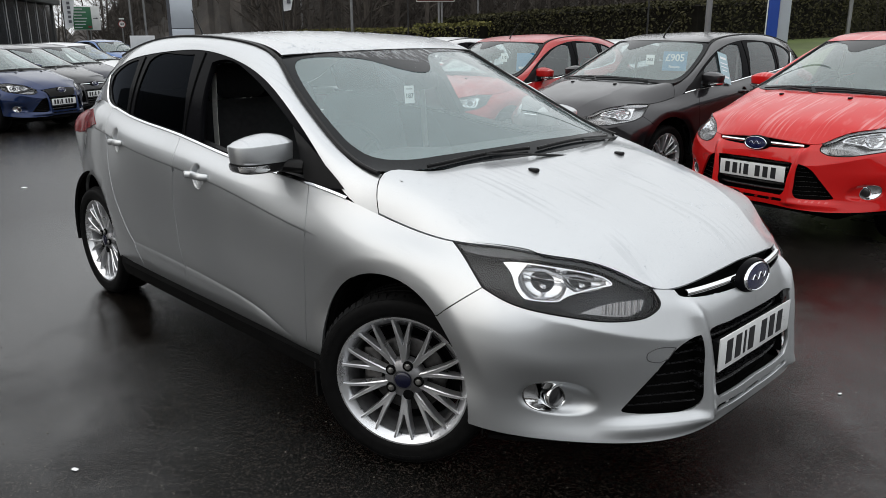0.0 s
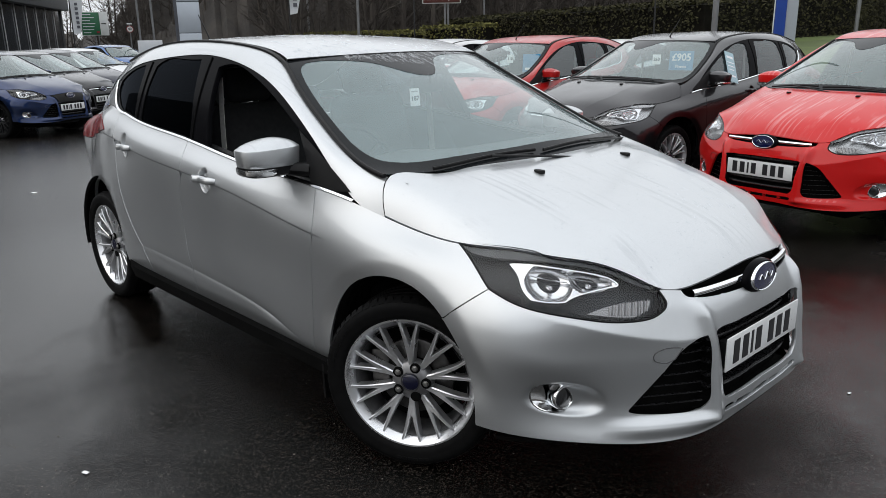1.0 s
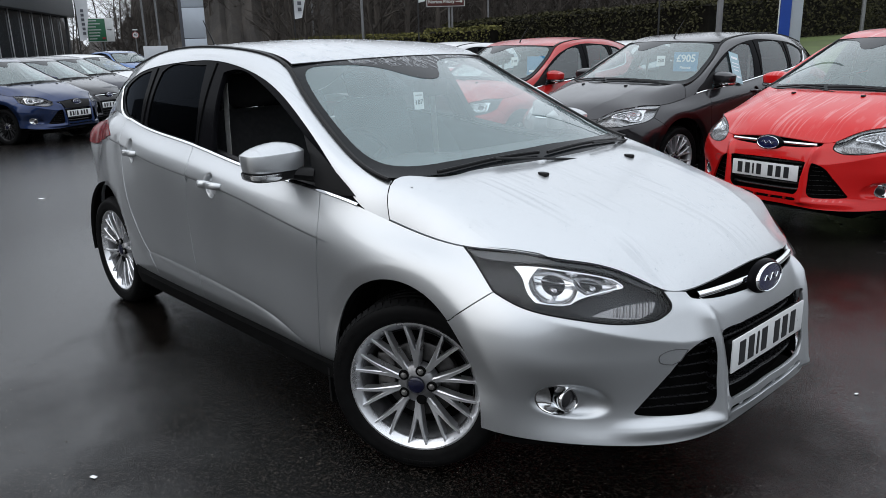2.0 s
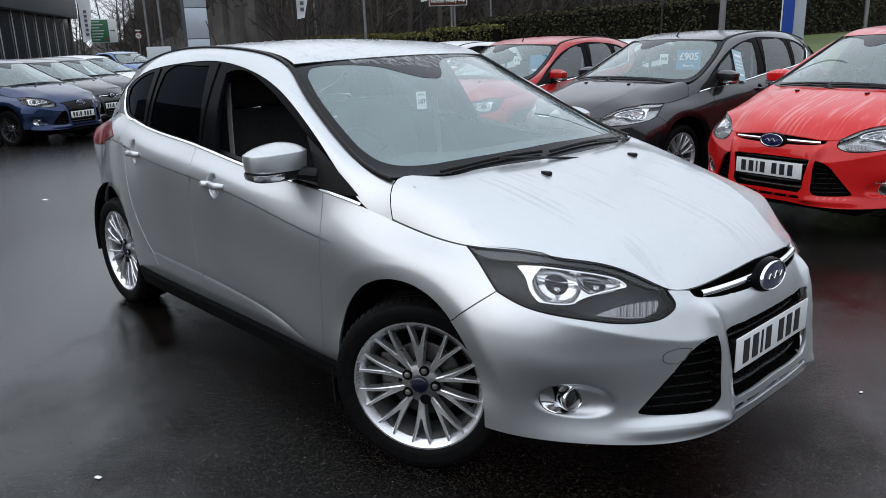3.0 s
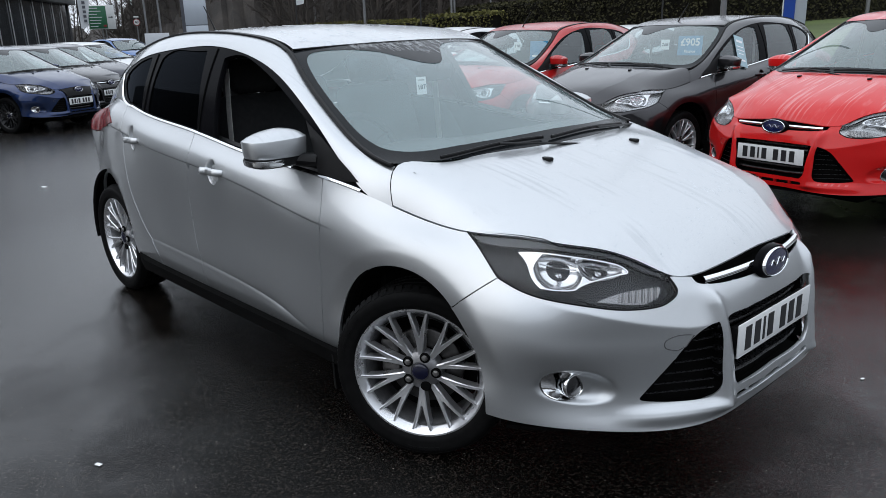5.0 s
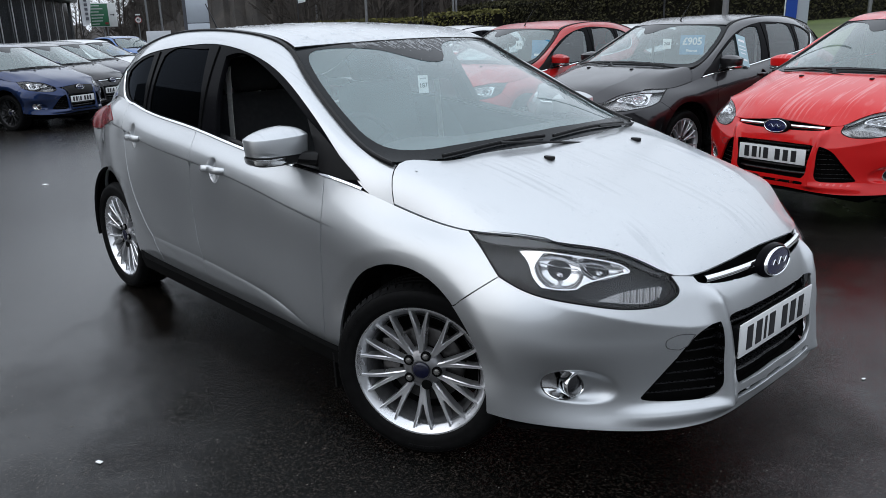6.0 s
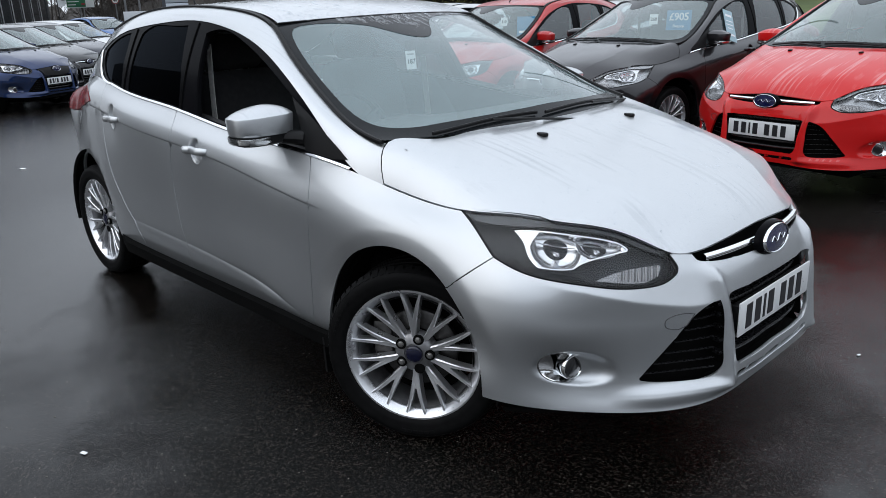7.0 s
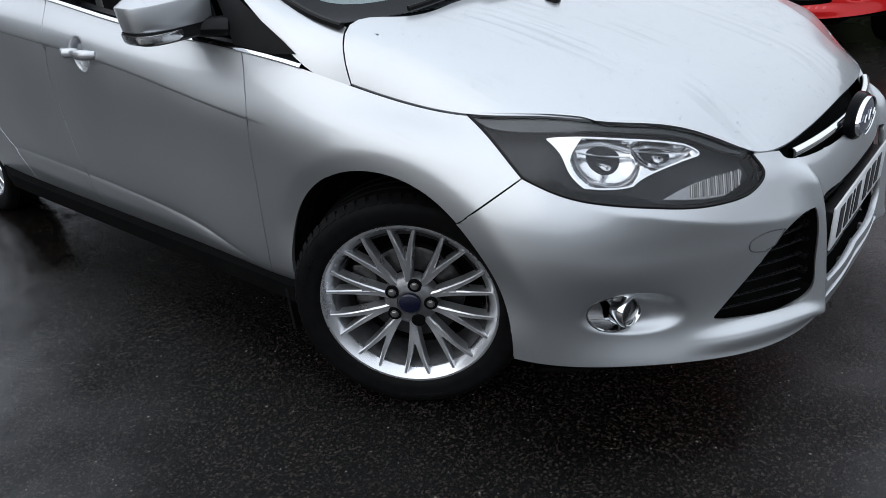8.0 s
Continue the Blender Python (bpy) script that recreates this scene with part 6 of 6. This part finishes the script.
post("lamp_column", -5.04, 10.9, 8, .055, POST_GREY, "galvanised lighting column standing behind the parked row", "lamp post")


def feather_flag(x, y, low, w, label, h=4.6):
    """A tall narrow banner on a black pole, with a rounded foot."""
    base = part("feather_flag", lathe([(.16, 0), (.16, .05), (.03, .07), (.022, h * .7), (.015, h)], 10, "z"), POST_BLACK, m=facing(x, y, GROUND_FAR))
    z0 = low - GROUND_FAR
    verts, faces = [], []
    for i in range(13):
        t = i / 12
        z = z0 + (h - z0) * t
        wave = .03 * math.sin(t * 9)
        ww = w * min(1, .55 + t * 1.2)
        for k in range(5):
            verts.append((.02 + ww * k / 4 - (.12 * t), wave + .02 * math.sin(k + t * 5), z + .05 * k / 4 * (1 - t)))
            verts.append((.02 + ww * k / 4 - (.12 * t), wave + .02 * math.sin(k + t * 5) + .006, z + .05 * k / 4 * (1 - t)))
    for i in range(12):
        for k in range(4):
            a, b = i * 10 + 2 * k, (i + 1) * 10 + 2 * k
            faces += [(a, a + 2, b + 2, b), (a + 1, b + 1, b + 3, a + 3)]
    cloth = part("banner", (verts, faces), FLAG_WHITE, base, "white banner cloth with dark lettering bars")
    for k in range(6):
        zz = z0 + .35 + .22 * k
        part("banner_bar", block((.14, .012, .13), (w * .45, -.035, zz), .002, 1), PANEL_SIDE, cloth)
    return tagged(base, label, "flag")


feather_flag(-39.6, 11.67, 1.75, .62, "white feather flag near the showroom corner", 6)
feather_flag(-23.76, 14.16, 2.27, .50, "white feather flag on a black pole")
feather_flag(-20.6, 17.6, 2.75, .45, "white feather flag standing before the hedge")
feather_flag(-11.2, 19.0, 3.4, .45, "white feather flag on a thin black pole")

# grey totem
totem = part("totem", block((.74, .40, 7.0), (0, 0, 3.5), .01), PANEL_SIDE, m=facing(-21.67, 9.05, GROUND_FAR))
tagged(totem, "tall grey panelled sign pillar", "sign")
for k, (z0, z1) in enumerate(((.02, 1.05), (1.07, 1.84), (1.86, 2.77), (2.79, 3.9), (3.92, 5.2), (5.22, 6.9))):
    part("pillar_panel", block((.66, .03, z1 - z0), (.06, -.21, (z0 + z1) / 2), .008), PANEL_GREY, totem)
blue = part("totem", block((.46, .26, 6.5), (.12, 0, 3.25), .01), PANEL_GREY, m=facing(-6.82, 17.84, GROUND_FAR))
tagged(blue, "tall sign pillar with a bright blue face panel", "sign")
part("pillar_panel", block((.26, .03, 6.3), (-.045, -.145, 3.2), .008), TOTEM_BLUE, blue, "bright blue panel")
part("pillar_panel", block((.03, .03, 6.3), (-.125 - .07, -.145, 3.2), .004), SIGN_WHITE, blue)

# green direction sign: its small words cannot be made out
gs = part("direction_sign", block((1.82, .05, 1.62), (0, 0, 3.02), .02), SIGN_WHITE, m=facing(-49.0, 16.2, GROUND_FAR) @ Matrix.Diagonal((.86, 1, .88, 1)))
tagged(gs, "green and white road direction sign on two posts", "sign")
part("green_field", block((1.22, .02, 1.52), (-.26, -.03, 3.02), .01), SIGN_GREEN, gs)
for k, w in enumerate((.7, .95, .62, 1.0, .9, .85, .6)):
    part("text_bar", block((w * .85, .012, .052), (-.80 + w * .425, -.045, 3.64 - .205 * k), .002, 1), SIGN_WHITE, gs)
part("red_tab", block((.22, .012, .14), (.18, -.045, 2.44), .002, 1), SIGN_RED, gs)
part("arrow", joined(block((.26, .012, .05), (.58, -.035, 3.02), .002, 1), block((.10, .012, .10), (.70, -.035, 3.02), .002, 1, Matrix.Rotation(radians(45), 4, "Y"))), INK, gs)
for sx in (-.05, .18):
    part("sign_post", sweep([(sx, .07, 0), (sx, .07, 3.7)], disc_section(.045, 8), up=(1, 0, 0)), POST_GREY, gs)

# speed limit sign
sl = part("speed_sign", moved(lathe([(.0, -.02), (.205, -.02), (.21, 0), (.205, .02), (0, .02)], 32, "y"), Matrix.Translation((0, 0, 2.30))), SIGN_RED, m=facing(-47.6, 17.8, GROUND_FAR))
tagged(sl, "round speed limit sign on a grey post", "sign")
part("white_disc", moved(lathe([(0, -.028), (.165, -.028), (.165, -.02)], 32, "y"), Matrix.Translation((0, 0, 2.30))), SIGN_WHITE, sl)
lettering("40", .22, INK, Matrix.Translation((0, -.032, 2.30)) @ Matrix.Rotation(radians(90), 4, "X"), sl, "numerals")
part("sign_post", sweep([(0, .06, 0), (0, .06, 2.6)], disc_section(.04, 8), up=(1, 0, 0)), POST_GREY, sl)
part("cap_plate", block((.30, .05, .08), (0, 0, 2.62), .01), SIGN_WHITE, sl)

# brown tourist sign
bs = part("tourist_sign", block((1.82, .05, 1.1), (0, 0, 3.65), .03), SIGN_WHITE, m=facing(-25.7, 23.9, GROUND_FAR))
tagged(bs, "brown tourist direction sign on a grey post", "sign")
part("brown_field", block((1.74, .02, 1.02), (0, -.03, 3.65), .02), SIGN_BROWN, bs)
lettering("Norton Priory", .21, SIGN_WHITE, Matrix.Translation((-.20, -.045, 3.33)) @ Matrix.Rotation(radians(90), 4, "X"), bs, "place_name")
part("arrow", joined(block((.28, .012, .04), (.62, -.045, 3.33), .002, 1), block((.10, .012, .10), (.74, -.045, 3.33), .002, 1, Matrix.Rotation(radians(45), 4, "Y"))), SIGN_WHITE, bs)
for sx in (.16, .30):
    part("sign_post", sweep([(sx, .08, 0), (sx, .08, 4.1)], disc_section(.05, 8), up=(1, 0, 0)), POST_GREY, bs)

# fence and banner by the entrance
fence = part("entrance_fence", sweep([(-36, 10.2, .95), (-24.5, 13.6, .95)], disc_section(.04, 6)), POST_GREY)
tagged(fence, "grey tubular rail fence at the yard's entrance", "fence")
part("fence_rail", sweep([(-36, 10.2, .45), (-24.5, 13.6, .45)], disc_section(.035, 6)), POST_GREY, fence)
for k in range(8):
    t = k / 7
    x, y = -36 + 11.5 * t, 10.2 + 3.4 * t
    part("fence_post", sweep([(x, y, GROUND_FAR), (x, y, 1.0)], disc_section(.045, 6), up=(1, 0, 0)), POST_GREY, fence)
ban = part("fence_banner", block((.95, .02, .52), (0, 0, 0), .004), FLAG_WHITE, m=facing(-29.8, 11.3, 1.16))
tagged(ban, "plain white banner tied to the entrance fence", "banner")
part("banner_leg", sweep([(-.42, .02, .26), (-.42, .02, -1.37)], disc_section(.02, 6), up=(1, 0, 0)), POST_GREY, ban)
part("banner_leg", sweep([(.42, .02, .26), (.42, .02, -1.37)], disc_section(.02, 6), up=(1, 0, 0)), POST_GREY, ban)
tagged(part("grass_verge", verge(), GRASS), "dull green grass verge rising to the hedge", "grass", kind="structure")

# unseen wall, added to darken the reflections in the cars' sides and glass
UNSEEN_GREY = worn("unseen_wall_grey", (.13, .135, .14), .6, scale=.8, amount=.12)
wall = part("wall_south", block((57, .4, 12.5), (-39.5, -15.5, 6.0), .05), UNSEEN_GREY)
tagged(wall, "unseen grey wall added to darken the cars' reflections", "wall", kind="structure")

# ---------------------------------------------------------------- small things
STICKER_GREY = make("sticker_grey_print", (.35, .36, .36), .6)
def upright(x, y, z, turn=0.0, back=6.0):
    """A card set upright behind the glass, placed to fit the camera's view, its face looking ahead."""
    return Matrix.Translation((x, y, z)) @ Matrix.Rotation(radians(turn), 4, "Z") @ Matrix.Rotation(radians(-back), 4, "Y") @ Matrix(((0, 0, 1, 0), (1, 0, 0, 0), (0, 1, 0, 0), (0, 0, 0, 1)))


m187 = upright(-.565, -.245, 1.227, -12)
sticker = part("stock_sticker", block((.046, .072, .0012), (0, 0, 0), .0005, 1), CARD, m=m187)
tagged(sticker, "small white stock number sticker on the windscreen", "sticker")
lettering("187", .026, INK, Matrix.Translation((0, -.006, .0012)) @ Matrix.Rotation(radians(3), 4, "Z"), sticker, "numerals")
part("small_print", block((.030, .006, .0012), (0, .023, .0008), .0003, 1), STICKER_GREY, sticker)


def price_card(car, y, b, w, h, text, size, label, small):
    m = car.matrix_basis @ upright(*y, b)
    card = part("price_card", block((w, h, .002), (0, 0, 0), .0008, 1), BLUE_CARD, m=m)
    tagged(card, label, "price card")
    if text:
        lettering(text, size, CARD, Matrix.Translation((0, h * .16, .0018)), card, "price")
    if small:
        lettering(small, size * .38, CARD, Matrix.Translation((0, -h * .30, .0018)), card, "small_line")
    else:
        part("small_print", block((w * .55, h * .12, .001), (-w * .08, -h * .30, .0016), .0003, 1), CARD, card)
    return card


price_card(grey_hatch, (-.875, .265, 1.19), 12, .265, .20, "\u00a3905", .105, "blue price card with white figures in the windscreen", "Finance")
price_card(small_red, (-.718, .507, 1.161), 12, .24, .22, "", .12, "blue price card in the red car's windscreen", "")
tag = part("stock_sticker", block((.09, .10, .0012), (0, 0, 0), .0005, 1), CARD, m=grey_hatch.matrix_basis @ upright(-.525, .203, 1.213, 12))
tagged(tag, "white stock number sticker on the grey car's windscreen", "sticker")
lettering("268", .045, INK, Matrix.Translation((0, 0, .0012)), tag, "numerals")
tag2 = part("stock_sticker", block((.09, .10, .0012), (0, 0, 0), .0005, 1), CARD, m=small_red.matrix_basis @ upright(-.566, .288, 1.216, 12))
tagged(tag2, "white stock number sticker on the red car's windscreen", "sticker")
lettering("110", .045, INK, Matrix.Translation((0, 0, .0012)), tag2, "numerals")

# roof aerials
for car in (hatchback, red_hatch, grey_hatch, small_red):
    base = part("aerial", sweep([(-1.02, 0, 1.425), (-1.08, 0, 1.50), (-1.2, 0, 1.62)] if car is not hatchback else [(-2.75, 0, 1.43), (-2.80, 0, 1.50), (-2.9, 0, 1.62)], [[(a * w, b * w) for a, b in disc_section(.006, 6)] for w in (1.6, .8, .5)], up=(0, 1, 0)), BLACK_PLASTIC, car, "thin black roof aerial")

# litter and grit on the asphalt
LEAF_LITTER = worn("dead_leaf", (.10, .055, .025), .8, scale=30, amount=.4, relief=.1)
for x, y, s, a in ((-.763, -1.67, .020, 20), (.906, .841, .013, 70), (-6.7, -.10, .05, 10)):
    bit = part("paper_scrap", block((s * 1.3, s * .75, .003), (0, 0, .0035), .001, 1), CARD, m=pose(x, y, float(ground_z(x, y)), 0, 0, a))
    tagged(bit, "small scrap of white paper lying on wet asphalt", "litter")
rng = random.Random(11)
grit_v, grit_f = [], []
for _ in range(2600):
    x, y = rng.uniform(-4, 2.2), rng.uniform(-2.6, 1.6)
    s = rng.uniform(.0012, .0042)
    z = float(ground_z(x, y))
    a = rng.uniform(0, 6.28)
    n = len(grit_v)
    for k in range(4):
        grit_v.append((x + s * rng.uniform(.6, 1.2) * math.cos(a + k * 1.57), y + s * rng.uniform(.6, 1.2) * math.sin(a + k * 1.57), z + .0005))
    grit_v.append((x, y, z + s * .7))
    grit_f += [(n + k, n + (k + 1) % 4, n + 4) for k in range(4)]
GRIT = worn("pale_grit", (.16, .145, .125), .8, scale=40, amount=.5, relief=0)
tagged(part("grit", (grit_v, grit_f), GRIT), "loose pale grit and crumbs on the asphalt", "grit", kind="stuff")

# a tall price tag hung inside the grey car's front side window
TAG_BLUE = worn("pale_blue_tag", (.34, .50, .56), .5, scale=14, amount=.12, relief=0)
tp = house(.98, 1.13) * np.array([1, -1, 1])
tag_pose = grey_hatch.matrix_basis @ Matrix.Translation((tp[0], tp[1] + .004, tp[2])) @ Matrix.Rotation(radians(180), 4, "Z") @ Matrix.Rotation(radians(-26), 4, "X") @ Matrix.Rotation(radians(16), 4, "Y")
hang = part("price_tag", block((.15, .002, .34), (0, 0, 0), .0008, 1), TAG_BLUE, m=tag_pose)
tagged(hang, "tall pale blue price tag inside the side window", "price tag")
for k, (w, h, z) in enumerate(((.10, .05, .11), (.11, .02, .05), (.11, .02, .01), (.08, .02, -.03), (.10, .04, -.10))):
    part("text_bar", block((w, .001, h * .5), (0, -.0016, z), .0003, 1), CARD, hang)

# standing raindrops on the bonnet, the roof's front and along the lamps
WATER = pane("rainwater", (.90, .91, .92), ior=1.36)
rng = random.Random(5)
drop_v, drop_f = [], []


def drop_on(f, a, b, size, mirror=1, run=1.0):
    p = np.array(f(np.array(a), np.array(b)), float)
    n = normal_of(f, np.array(a), np.array(b))
    n = n if n[2] > 0 else -n
    p = p + n * (.0019 if f is screen else 0.0)
    t1 = np.cross(n, [0, 1, 0])
    t1 = t1 / np.linalg.norm(t1)
    t2 = np.cross(n, t1)
    k0 = len(drop_v)
    stretch = rng.uniform(.8, 1.5) * run
    for h, w in ((0, 1.0), (.42, .72)):
        for k in range(7):
            ang = 2 * math.pi * k / 7
            q = p + (t1 * math.cos(ang) * w * stretch + t2 * math.sin(ang) * w + n * (h + .02)) * size
            drop_v.append((q[0], q[1] * mirror, q[2]))
    q = p + n * size * .58
    drop_v.append((q[0], q[1] * mirror, q[2]))
    for k in range(7):
        drop_f.append((k0 + k, k0 + (k + 1) % 7, k0 + 7 + (k + 1) % 7, k0 + 7 + k))
        drop_f.append((k0 + 7 + k, k0 + 7 + (k + 1) % 7, k0 + 14))


for _ in range(1100):
    b = rng.random() ** .8 * .95 + .02
    drop_on(bonnet, rng.uniform(.03, .98), b, rng.choice((.0012, .0016, .002, .0028)) * rng.uniform(.8, 1.3), rng.choice((1, 1, -1)))
for _ in range(420):
    drop_on(roof, rng.uniform(.02, .98), rng.random() ** 1.6 * .6 + .004, rng.uniform(.002, .0042), rng.choice((1, -1)))
for _ in range(230):
    u = rng.uniform(-.92, -.25)
    drop_on(flank, u, 3.99 - .30 * rng.random() ** 2, rng.uniform(.0009, .0020))
for _ in range(260):
    drop_on(screen, rng.uniform(.05, .98), 1 - .45 * rng.random() ** 2 - .03, rng.uniform(.0012, .0026), rng.choice((1, 1, -1)))
# runs off the roof's edge over the dark print, and along the roof
for _ in range(170):
    a = min(.985, .38 + .62 * rng.random() ** .8)
    drop_on(screen, a, .972 - .22 * rng.random() ** 1.3 * (a - .3), rng.uniform(.0026, .0046), rng.choice((1, 1, 1, -1)), rng.uniform(2.0, 8.5))
for _ in range(260):
    drop_on(roof, rng.uniform(.05, .98), rng.random() ** 1.3 * .75 + .01, rng.uniform(.0028, .0052), rng.choice((1, -1)), rng.uniform(2.0, 6.0))
for _ in range(120):
    drop_on(bonnet, rng.uniform(.35, .98), rng.uniform(.25, .93), rng.uniform(.0012, .0022), -1, rng.uniform(3, 9))
tagged(part("rainwater", (drop_v, drop_f), WATER), "clear raindrops standing on the silver car", "water", kind="stuff")

# ---------------------------------------------------------------- last touches on the near car
for o in list(hatchback.children_recursive):
    if o.name.split(".")[0] == "lowered_glass":
        bpy.data.objects.remove(o)
    elif o.name.split(".")[0] == "wheel" and o.location.x > -.5:
        o.matrix_basis = Matrix.Translation((-.036, -.009 if o.location.y < 0 else 0, 0)) @ o.matrix_basis @ Matrix.Rotation(radians(30), 4, "Z")
